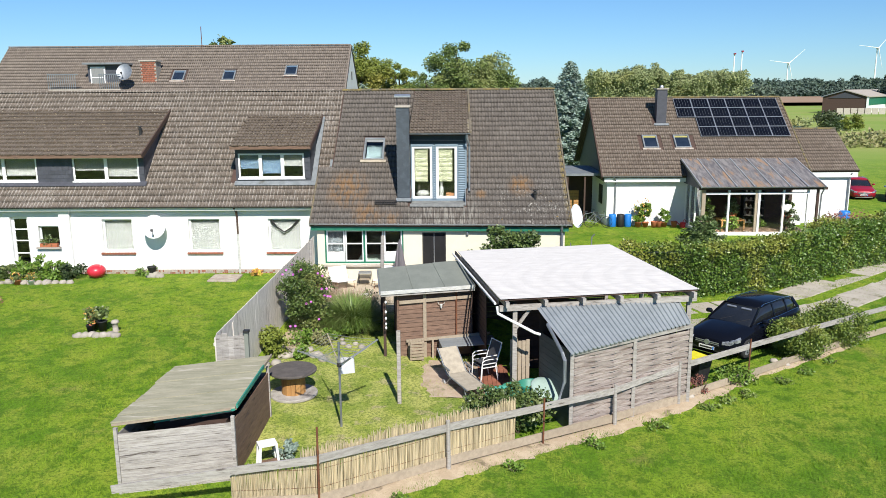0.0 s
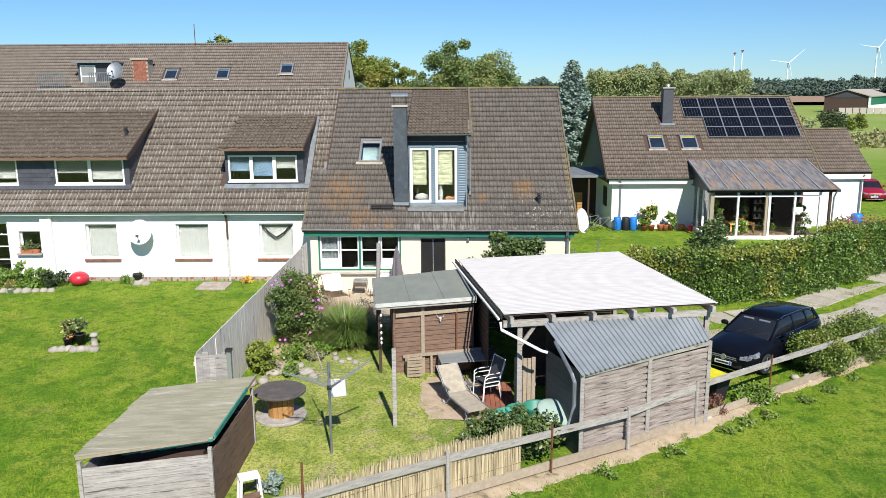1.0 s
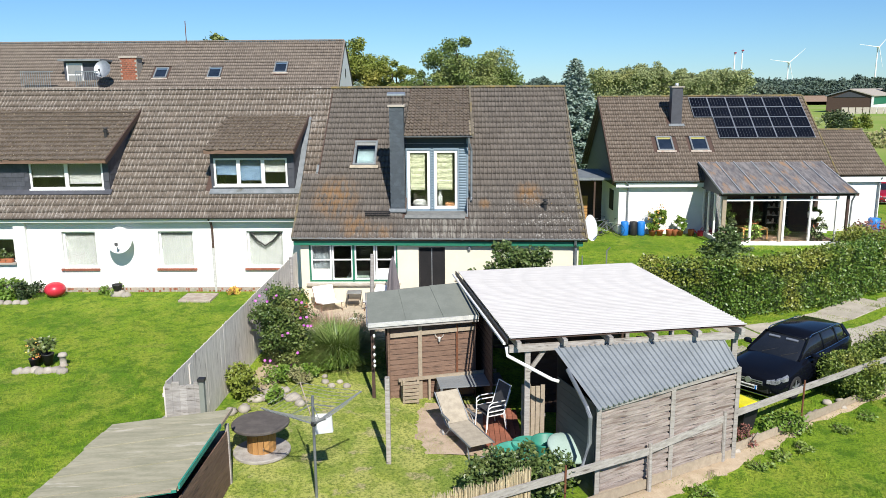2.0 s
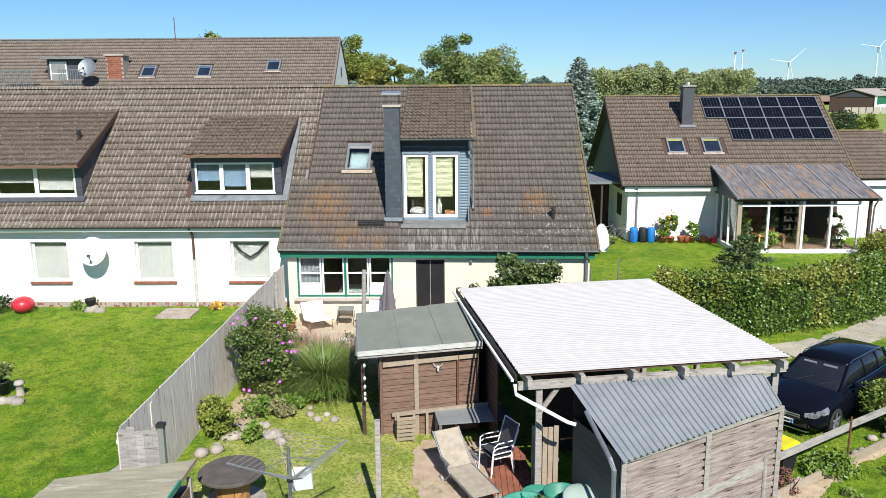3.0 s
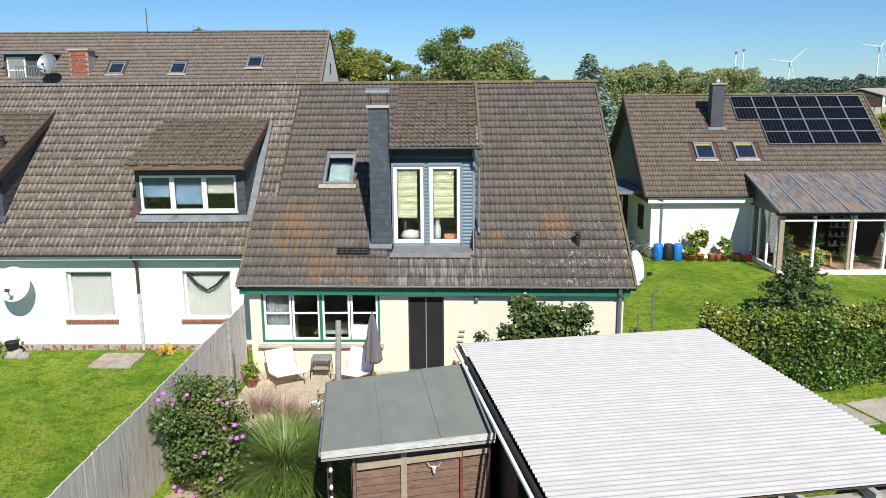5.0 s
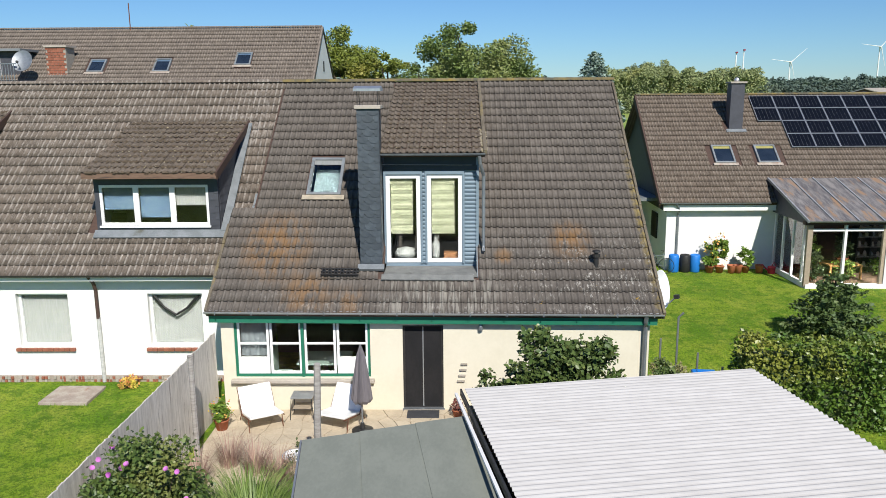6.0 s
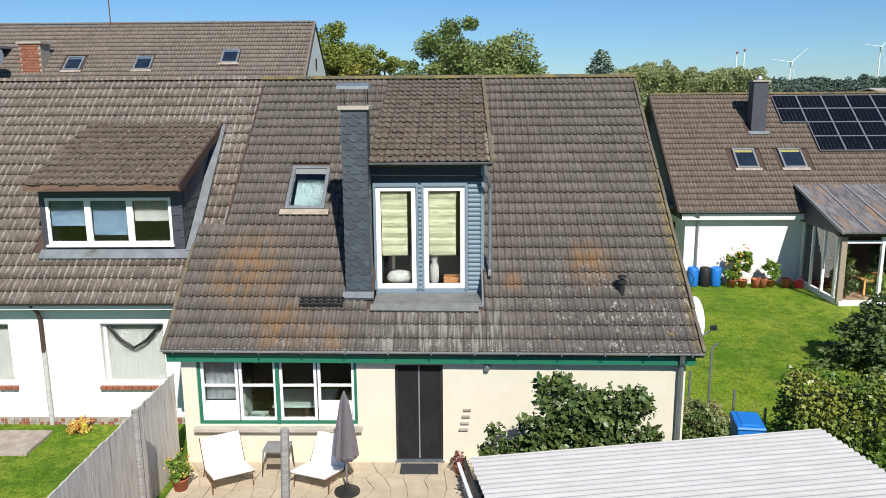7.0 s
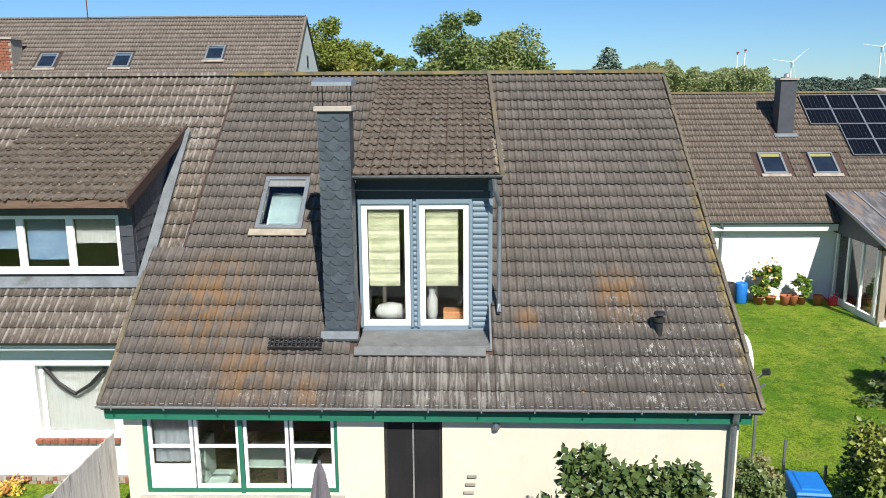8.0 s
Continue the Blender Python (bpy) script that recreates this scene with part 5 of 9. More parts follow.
def veranda():
    v = thing("winter_garden", (18, 44.5, -0.6), "timber winter garden with a dusty glass lean-to roof", "winter garden")
    x0, x1, yf = 14.7, 21.45, 43.0
    sl = Slope(42.7, 2.18, 47.1, 3.42)
    n = 7
    for k in range(n):
        a, b = x0 - 0.2 + (x1 - x0 + 0.3) * k / n, x0 - 0.2 + (x1 - x0 + 0.3) * (k + 1) / n
        part("roof_pane", Shape().box(a + 0.03, b - 0.03, 0, sl.len, 0, 0.02, sl.matrix()), "roof_glass", v, "weathered translucent roof pane")
    for k in range(n + 1):
        a = x0 - 0.2 + (x1 - x0 + 0.3) * k / n
        part("rafter", Shape().box(a - 0.032, a + 0.032, -0.02, sl.len, -0.05, 0.06, sl.matrix()), "gutter_zinc", v)
    part("eave_beam", Shape().box(x0 - 0.25, x1 + 0.3, 42.85, 43.1, 2.0, 2.16), "wood_dark", v)
    part("gutter", gutter(x0 - 0.2, x1 + 0.15, 42.66, 2.2, 0.06), "zinc", v)
    part("downpipe", Shape().tube([(x1 + 0.05, 42.7, 2.15), (x1 + 0.02, 43.0, 1.7), (x1 + 0.02, 43.1, -0.5)], 0.045), "zinc", v)
    part("side_gable", Shape().prism([(x0 - 0.1, 43.0, 2.0), (x0 - 0.1, 46.55, 2.0), (x0 - 0.1, 46.55, 3.2), (x0 - 0.1, 43.0, 2.2)], (0.08, 0, 0)), "slate_dark", v)
    for x, w, m in ((14.75, 0.22, "wood_pale"), (16.2, 0.11, "white_paint"), (17.78, 0.13, "wood_pale"), (17.95, 0.13, "white_paint"), (19.35, 0.11, "white_paint"), (20.75, 0.11, "white_paint"), (21.3, 0.13, "wood_dark")):
        part("post", Shape().box(x - w / 2, x + w / 2, yf, yf + 0.14, -0.6, 2.0), m, v, "", 0.01)
    part("rail", Shape().box(x0, 20.8, yf + 0.02, yf + 0.12, 1.72, 1.82), "white_paint", v)
    part("base", Shape().box(x0, 21.3, yf - 0.05, yf + 0.15, -0.75, -0.5), "white_paint", v, "white base wall")
    for y in (43.4, 44.4, 45.4, 46.3):
        part("side_post", Shape().box(x0 - 0.03, x0 + 0.07, y, y + 0.1, -0.6, 2.0), "white_paint", v)
    part("side_base", Shape().box(x0 - 0.05, x0 + 0.08, 43.1, 46.5, -0.75, -0.45), "white_paint", v)
    for a, b in ((14.86, 16.14), (16.26, 17.7), (18.02, 19.29), (19.41, 20.69)):
        g = part("pane", Shape().box(a, b, yf + 0.06, yf + 0.07, -0.5, 1.72), "glass", v)
        g.visible_shadow = False
    for a, b in ((43.5, 44.4), (44.5, 45.4), (45.5, 46.3)):
        g = part("pane", Shape().box(x0 + 0.015, x0 + 0.025, a, b, -0.45, 2.0), "glass", v)
        g.visible_shadow = False
    part("floor", Shape().box(x0, 21.3, 43.1, 46.5, -0.72, -0.62), "wood_brown", v)
    # added dark panel hides the white house wall and keeps the inside dim
    part("back_wall", Shape().box(x0 + 0.1, 21.3, 46.46, 46.54, -0.6, 2.4), "wood_dark", v, "dark panel added over the white house wall for shade")
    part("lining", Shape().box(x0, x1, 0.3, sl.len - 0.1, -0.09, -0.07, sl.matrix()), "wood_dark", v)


veranda()


# the long house behind
def back_house():
    h = thing("long_house", (-20, 59, 0), "white gabled long house with a brown tiled roof", "house")
    s = Slope(52.3, 5.7, 58.8, 11.15)
    gable_shell(h, -7.8, 0.3, 52.6, 65.0, 58.8, -0.3, 5.7, 10.9, "render_white")
    gable_shell(h, -33.4, 0.3, 52.6, 65.0, 58.8, -0.3, 5.7, 10.9, "render_white")
    part("wall", wall_x(-33.4, -7.5, -0.3, 5.7, 52.6, 0.3), "render_white", h)
    part("wall", wall_x(-33.4, -7.5, -0.3, 5.7, 64.8, 0.3), "render_white", h)
    roof = part("roof", deck(s, -33.7, -7.6, 0, s.len), "wood_dark", h, "brown tiled roof")
    part("roof", deck(Slope(65.3, 5.7, 58.8, 11.15), -33.7, -7.6, 0, s.len), "tile_back", h)
    lights = ((-20.3, 55.7), (-16.6, 55.7), (-12.1, 56.1))
    tiles(s, -33.7, -7.55, 2.6, s.len, "tile_back", roof, lambda x, u: not any(a - 0.1 < x < a + 0.95 and b - 0.15 < s.y0 + u * s.c < b + 0.9 for a, b in lights), None)
    ridge_caps(roof, -33.7, -7.55, 58.8, 11.18, "tile_back")
    part("verge", Shape().box(-7.58, -7.45, 0, s.len, -0.15, 0.06, s.matrix()), "tile_back", roof)
    part("verge", Shape().box(-7.58, -7.45, 0, s.len, -0.15, 0.06, Slope(65.3, 5.7, 58.8, 11.15).matrix()), "tile_back", roof)
    part("slit_window", Shape().box(-7.52, -7.47, 58.5, 58.8, 8.6, 9.2), "black", h)
    for x, y in lights:
        skylight(h, s, x, x + 0.9, s.s_of(y), s.s_of(y + 0.85), "bluish_curtain", True)
    # balcony bay with a white door
    b = part("balcony", Shape().box(-28.6, -23.4, 54.2, 56.0, 7.8, 8.0), "concrete", h, "roof balcony with a grey railing")
    part("bay_wall", Shape().box(-26.3, -23.9, 55.6, 57.5, 7.4, 9.75), "slate_dark", b)
    part("bay_roof", Shape().box(-26.5, -23.6, 55.2, 57.9, 9.75, 9.88), "lead", b)
    part("door", Shape().box(-26.1, -25.0, 55.52, 55.6, 7.4, 9.6), "white_paint", b, "white balcony door")
    for k in range(3):
        part("door_panel", Shape().box(-26.0, -25.1, 55.49, 55.52, 7.55 + k * 0.68, 8.13 + k * 0.68), "curtain", b)
    for x0, x1 in ((-28.6, -26.4), (-24.9, -23.4)):
        for k in range(int((x1 - x0) / 0.15)):
            part("baluster", Shape().box(x0 + k * 0.15, x0 + k * 0.15 + 0.035, 54.2, 54.24, 8.0, 9.0), "zinc", b)
        part("handrail", Shape().box(x0, x1, 54.18, 54.26, 9.0, 9.06), "zinc", b)
    c = part("chimney", Shape().box(-22.4, -21.3, 55.6, 56.6, 7.6, 9.95), "stone", h, "red brick chimney")
    for j in range(15):
        for i in range(5):
            x = -22.42 + i * 0.225 + (0.11 if j % 2 else 0)
            if x + 0.2 < -21.25:
                part("brick", Shape().box(x, x + 0.205, 55.57, 55.62, 7.85 + j * 0.14, 7.97 + j * 0.14), "brick_red", c)
    part("crown", Shape().box(-22.5, -21.2, 55.5, 56.7, 9.95, 10.05), "concrete", c)
    part("mast", Shape().tube([(-18.8, 58.6, 11), (-18.8, 58.6, 12.6)], 0.03, 6), "rust", h)
    dish(h, (-23.2, 54.6, 9.15), 0.55, material="zinc")
    return h


def dish(parent, at, r, name="satellite_dish", rz=0.0, rx=68.0, label="grey satellite dish", material="white_paint"):
    """A shallow dish with its arm, facing the sun side."""
    sh = Shape()
    n = 24
    prof = [(0.0, 0.0), (r * 0.4, r * 0.03), (r * 0.7, r * 0.09), (r, r * 0.19), (r * 1.02, r * 0.2), (r, r * 0.165), (r * 0.7, r * 0.06), (r * 0.4, 0.0), (0.0, -0.02)]
    vs = [(a * math.cos(2 * math.pi * k / n), a * 1.08 * math.sin(2 * math.pi * k / n), b) for a, b in prof for k in range(n)]
    fs = [(i * n + k, i * n + (k + 1) % n, (i + 1) * n + (k + 1) % n, (i + 1) * n + k) for i in range(len(prof) - 1) for k in range(n)]
    sh.add(vs, fs)
    sh.smooth = True
    m = pose(*at, rx, 0, rz)
    d = part(name, sh.move(m), material, parent, label)
    part("arm", Shape().tube([m @ Vector((0, -r * 0.95, 0.1)), m @ Vector((0, -r * 0.5, r * 0.9))], 0.018, 6), "zinc", d)
    part("receiver", Shape().box(-0.05, 0.05, -0.05, 0.05, -0.05, 0.07, m @ Matrix.Translation((0, -r * 0.45, r * 0.95))), "dark_metal", d)
    part("bracket", Shape().tube([m @ Vector((0, 0, -0.02)), m @ Vector((0, 0, -0.22)), m @ Vector((0, 0, -0.22)) + Vector((0, 0.1, 0))], 0.025, 6), "zinc", d)
    return d


back_house()

# ---- garden sheds ----


def frame_of(o, deg):
    return pose(o[0], o[1], o[2], 0, 0, deg)


def carport():
    """Posts and beams under a corrugated sheet roof."""
    c = thing("carport", (4, 21.7, -0.6), "timber carport with a white corrugated sheet roof", "carport")
    bl, br, fl, fr = Vector((0.45, 24.9, 2.18)), Vector((5.92, 25.78, 2.23)), Vector((1.56, 17.76, 2.36)), Vector((6.96, 18.69, 2.38))
    at = lambda u, v, h=0.0: fl.lerp(fr, u).lerp(bl.lerp(br, u), v) + Vector((0, 0, h))
    sh = Shape()
    rows, cols = 55 * 6, 6
    pts = []
    for j in range(rows + 1):
        a = j / 6 * 2 * math.pi
        for i in range(cols + 1):
            pts.append(at(i / cols, j / rows, 0.018 * math.sin(a)))
    n = cols + 1
    sh.add(pts, [(j * n + i, j * n + i + 1, (j + 1) * n + i + 1, (j + 1) * n + i) for j in range(rows) for i in range(cols)])
    sh.smooth = True
    part("roof_sheet", sh, "sheet_white", c, "off-white corrugated roof sheet")
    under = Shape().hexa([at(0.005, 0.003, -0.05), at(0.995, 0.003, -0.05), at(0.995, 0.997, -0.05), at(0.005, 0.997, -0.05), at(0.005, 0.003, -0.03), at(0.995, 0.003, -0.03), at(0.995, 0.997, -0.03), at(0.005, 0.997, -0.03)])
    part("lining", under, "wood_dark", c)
    for k in range(6):
        u = 0.03 + 0.94 * k / 5
        part("rafter", Shape().beam(at(u, -0.02, -0.13), at(u, 0.98, -0.13), 0.09, 0.15), "wood_grey", c)
    part("front_beam", Shape().beam(at(0.0, 0.02, -0.28), at(1.0, 0.02, -0.28), 0.1, 0.15), "wood_grey", c, "grey weathered front beam")
    part("back_beam", Shape().beam(at(0.0, 0.95, -0.28), at(1.0, 0.95, -0.28), 0.1, 0.15), "wood_grey", c)
    for u, v in ((0.08, 0.03), (0.55, 0.03), (0.97, 0.03), (0.03, 0.95), (0.97, 0.95), (0.97, 0.5), (0.04, 0.5)):
        p = at(u, v, -0.2)
        part("post", Shape().box(p.x - 0.06, p.x + 0.06, p.y - 0.06, p.y + 0.06, -0.75, p.z), "wood_grey", c, "", 0.008)
    part("brace", Shape().beam(at(0.08, 0.03, -0.9), at(0.16, 0.03, -0.3), 0.06, 0.08), "wood_grey", c)
    # the edge gutter and its pipe
    part("side_board", Shape().beam(at(-0.012, 0.0, -0.06), at(-0.012, 1.0, -0.06), 0.03, 0.12), "dark_metal", c, "dark edge flashing")
    part("gutter", Shape().beam(at(-0.028, -0.01, -0.09), at(-0.028, 1.0, -0.09), 0.05, 0.045), "white_paint", c, "white edge gutter")
    a = at(-0.02, -0.01, -0.16)
    part("downpipe", Shape().tube([a, a + Vector((0.02, -0.05, -0.18)), a + Vector((0.95, -0.3, -0.62)), a + Vector((1.1, -0.32, -0.66))], 0.036), "white_paint", c, "white plastic downpipe")
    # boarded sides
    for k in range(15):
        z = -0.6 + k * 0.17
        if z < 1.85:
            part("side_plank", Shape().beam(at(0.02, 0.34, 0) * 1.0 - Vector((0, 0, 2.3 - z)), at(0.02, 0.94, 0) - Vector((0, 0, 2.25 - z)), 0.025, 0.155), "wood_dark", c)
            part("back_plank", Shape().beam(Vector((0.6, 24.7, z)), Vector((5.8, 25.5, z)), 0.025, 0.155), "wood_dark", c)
    return c


carport()


def side_shed():
    """The wedge of a shed between carport and fence."""
    s = thing("tool_shed", (4.8, 17.6, -0.65), "weathered lapped-board shed with a grey ribbed metal roof", "shed")
    bl, br, fl, fr = Vector((2.50, 17.82, 2.12)), Vector((6.48, 18.8, 2.02)), Vector((3.13, 16.12, 1.50)), Vector((6.62, 18.16, 1.62))
    at = lambda u, v, h=0.0: fl.lerp(fr, u).lerp(bl.lerp(br, u), v) + Vector((0, 0, h))
    sh = Shape()
    ribs = 29
    us, hs = [], []
    for k in range(ribs):
        for d, h in ((0.0, 0.0), (0.62, 0.0), (0.72, 0.035), (0.9, 0.035)):
            us.append((k + d) / ribs), hs.append(h)
    us.append(1.0), hs.append(0.0)
    n = len(us)
    sh.add([at(u, v, h) for v in (-0.05, 1.0) for u, h in zip(us, hs)] + [at(u, v, h - 0.02) for v in (-0.05, 1.0) for u, h in zip(us, hs)],
           [(i, i + 1, n + i + 1, n + i) for i in range(n - 1)] + [(2 * n + i, 2 * n + i + 1, i + 1, i) for i in range(n - 1)])
    part("roof_sheet", sh, "sheet_grey", s, "blue-grey ribbed sheet roof")
    low = lambda u, z, off=0.0: fl.lerp(fr, u) * 1.0 + Vector((0.06 + off * 0.5, 0.10 - off * 0.86, z - fl.lerp(fr, u).z))
    dz = -0.68
    for a, b in ((0.02, 0.485), (0.515, 0.98)):
        k, z = 0, dz + 0.28
        while z < 1.36:
            wav = 0.012 * math.sin(k * 2.1 + a * 9)
            sub = 3
            for q in range(sub):
                u, w = a + (b - a) * q / sub, a + (b - a) * (q + 1) / sub
                o = 0.022 * (1 if (q + k) % 2 else -1)
                part("lapped_board", Shape().beam(low(u, z + wav, o), low(w, z + wav + 0.006 * (-1) ** q, -o), 0.016, 0.1), "wood_shed", s)
            k, z = k + 1, z + 0.078
    for u in (0.0, 0.5, 0.99):
        part("post", Shape().beam(low(u, dz - 0.05, 0.03), low(u, 1.46, 0.03), 0.09, 0.09, (0, 1, 0)), "wood_grey", s)
    part("top_rail", Shape().beam(low(0.0, 1.42, 0.04), low(1.0, 1.5, 0.04), 0.06, 0.09), "wood_grey", s)
    part("lower_board", Shape().beam(low(0.0, dz + 0.13, 0.02), low(1.0, dz + 0.13, 0.02), 0.04, 0.26), "wood_pale", s, "pale concrete gravel board")
    # left end wall of navy boards, its shade deepened in the colour
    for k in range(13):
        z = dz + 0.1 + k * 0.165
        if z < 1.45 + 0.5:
            part("end_board", Shape().beam((3.16, 16.25, min(z, 1.42)), (2.6, 17.8, z), 0.02, 0.16), "blue_shaded", s)
    part("end_boards_right", Shape().prism([(6.6, 18.25, dz), (6.5, 18.85, dz), (6.5, 18.85, 1.95), (6.6, 18.25, 1.58)], (-0.03, 0, 0)), "wood_grey", s)
    part("back_wall", Shape().prism([(2.6, 17.9, dz), (6.45, 18.85, dz), (6.45, 18.85, 1.95), (2.6, 17.9, 2.05)], (0, 0.03, 0)), "wood_dark", s)
    part("downpipe", Shape().tube([(2.72, 17.2, 1.86), (2.98, 16.25, 1.42), (3.02, 16.1, 1.28), (3.02, 16.08, 0.75), (2.85, 15.95, 0.25)], 0.045), "zinc", s, "grey shed downpipe")
    return s


side_shed()


def garden_shed():
    """The flat-roofed wooden shelter by the patio."""
    s = thing("garden_shelter", (-0.6, 22.2, -0.3), "brown boarded garden shelter with a grey felt roof", "shed")
    bl, br, fl, fr = Vector((-2.19, 23.35, 1.92)), Vector((0.46, 24.05, 2.0)), Vector((-1.82, 20.4, 1.88)), Vector((0.97, 21.05, 1.9))
    at = lambda u, v, h=0.0: fl.lerp(fr, u).lerp(bl.lerp(br, u), v) + Vector((0, 0, h))
    strips = [0.0, 0.34, 0.68, 1.0]
    for a, b, h in zip(strips, strips[1:], (0.0, 0.014, 0.028)):
        part("felt_strip", Shape().hexa([at(a, 0, -0.02), at(b + 0.005, 0, -0.02), at(b + 0.005, 1, -0.02), at(a, 1, -0.02), at(a, 0, h), at(b + 0.005, 0, h), at(b + 0.005, 1, h), at(a, 1, h)]), "felt", s, "grey roofing felt")
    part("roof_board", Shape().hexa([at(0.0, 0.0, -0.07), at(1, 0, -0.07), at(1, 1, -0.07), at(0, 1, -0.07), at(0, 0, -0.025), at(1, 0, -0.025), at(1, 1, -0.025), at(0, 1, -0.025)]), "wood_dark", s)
    part("edge_trim", Shape().beam(at(0, -0.012, -0.035), at(1, -0.012, -0.02), 0.03, 0.11), "trim_pale", s, "pale weathered edge trim")
    part("edge_trim", Shape().beam(at(-0.008, 0, -0.04), at(-0.008, 1, -0.04), 0.03, 0.08), "silver", s)
    part("edge_board", Shape().beam(at(0, 0.0, -0.12), at(1, 0.0, -0.12), 0.03, 0.07), "wood_grey", s)
    # front wall of lapped boards, set back under the roof
    w = lambda u, z, off=0.0: at(0.18 + 0.8 * u, 0.09, 0) * 1.0 + Vector((off * 0.22, -off, z - 1.89))
    base = -0.45
    n = 15
    for k in range(n):
        z = base + 0.12 + k * (1.82 - base - 0.15) / n
        part("wall_board", Shape().beam(w(0, z + 0.07), w(1.0, z + 0.07), 0.02, 0.155, (0, 0.16, 1)), "wood_brown", s)
    part("wall_backing", Shape().beam(w(-0.02, (1.8 + base) / 2, -0.04), w(1.02, (1.8 + base) / 2, -0.04), 0.02, 1.8 - base), "wood_dark", s)
    for u, m in ((0.0, "wood_brown"), (0.36, "wood_pale"), (0.79, "rust"), (1.0, "wood_dark")):
        part("post", Shape().beam(w(u, base, 0.05), w(u, 1.78, 0.05), 0.1 if m == "wood_pale" else 0.05, 0.07, (0, 1, 0)), m, s)
    part("head_rail", Shape().beam(w(0.02, 1.46, 0.06), w(1.0, 1.5, 0.06), 0.05, 0.1), "wood_pale", s)
    part("mid_rail", Shape().beam(w(0.1, 0.26, 0.12), w(1.25, 0.3, 0.12), 0.06, 0.08), "wood_pale", s, "pale bench rail")
    for u in (0.14, 0.46, 0.76):
        part("rail_post", Shape().beam(w(u, base, 0.12), w(u, 0.24, 0.12), 0.06, 0.05, (0, 1, 0)), "wood_pale", s)
    part("roof_post", Shape().beam(at(0.04, 0.1, -0.1), at(0.04, 0.1, -2.2), 0.08, 0.08, (0, 1, 0)), "wood_dark", s)
    part("roof_post", Shape().beam(at(0.04, 0.9, -0.1), at(0.04, 0.9, -2.0), 0.08, 0.08, (0, 1, 0)), "wood_dark", s)
    part("back_wall", Shape().beam(at(0.2, 0.95, -1.1), at(1.0, 0.95, -1.1), 0.03, 2.0), "wood_dark", s)
    part("side_wall", Shape().beam(at(0.99, 0.1, -1.15), at(0.99, 0.95, -1.15), 0.03, 2.1), "wood_dark", s)
    part("side_wall", Shape().beam(at(0.19, 0.1, -1.15), at(0.19, 0.95, -1.15), 0.03, 2.1), "wood_dark", s)
    # the hanging skull ornament, a plain carved shape
    p = w(0.58, 1.28, 0.09)
    sk = Shape().lathe(p + Vector((0, 0, -0.14)), [(0.015, 0), (0.035, 0.03), (0.045, 0.1), (0.065, 0.17), (0.04, 0.22), (0.005, 0.24)], 8, 0.6)
    sk.tube([p + Vector((-0.04, 0, 0.06)), p + Vector((-0.13, -0.02, 0.1)), p + Vector((-0.17, -0.03, 0.2))], 0.014, 6)
    sk.tube([p + Vector((0.04, 0, 0.06)), p + Vector((0.13, -0.02, 0.1)), p + Vector((0.17, -0.03, 0.2))], 0.014, 6)
    sk.move(Matrix.Translation(p) @ Matrix.Scale(0.62, 4) @ Matrix.Translation(-p))
    solo("wall_ornament", sk, "trim_pale", "bleached horned wall ornament on the shelter", "ornament")
    return s


garden_shed()


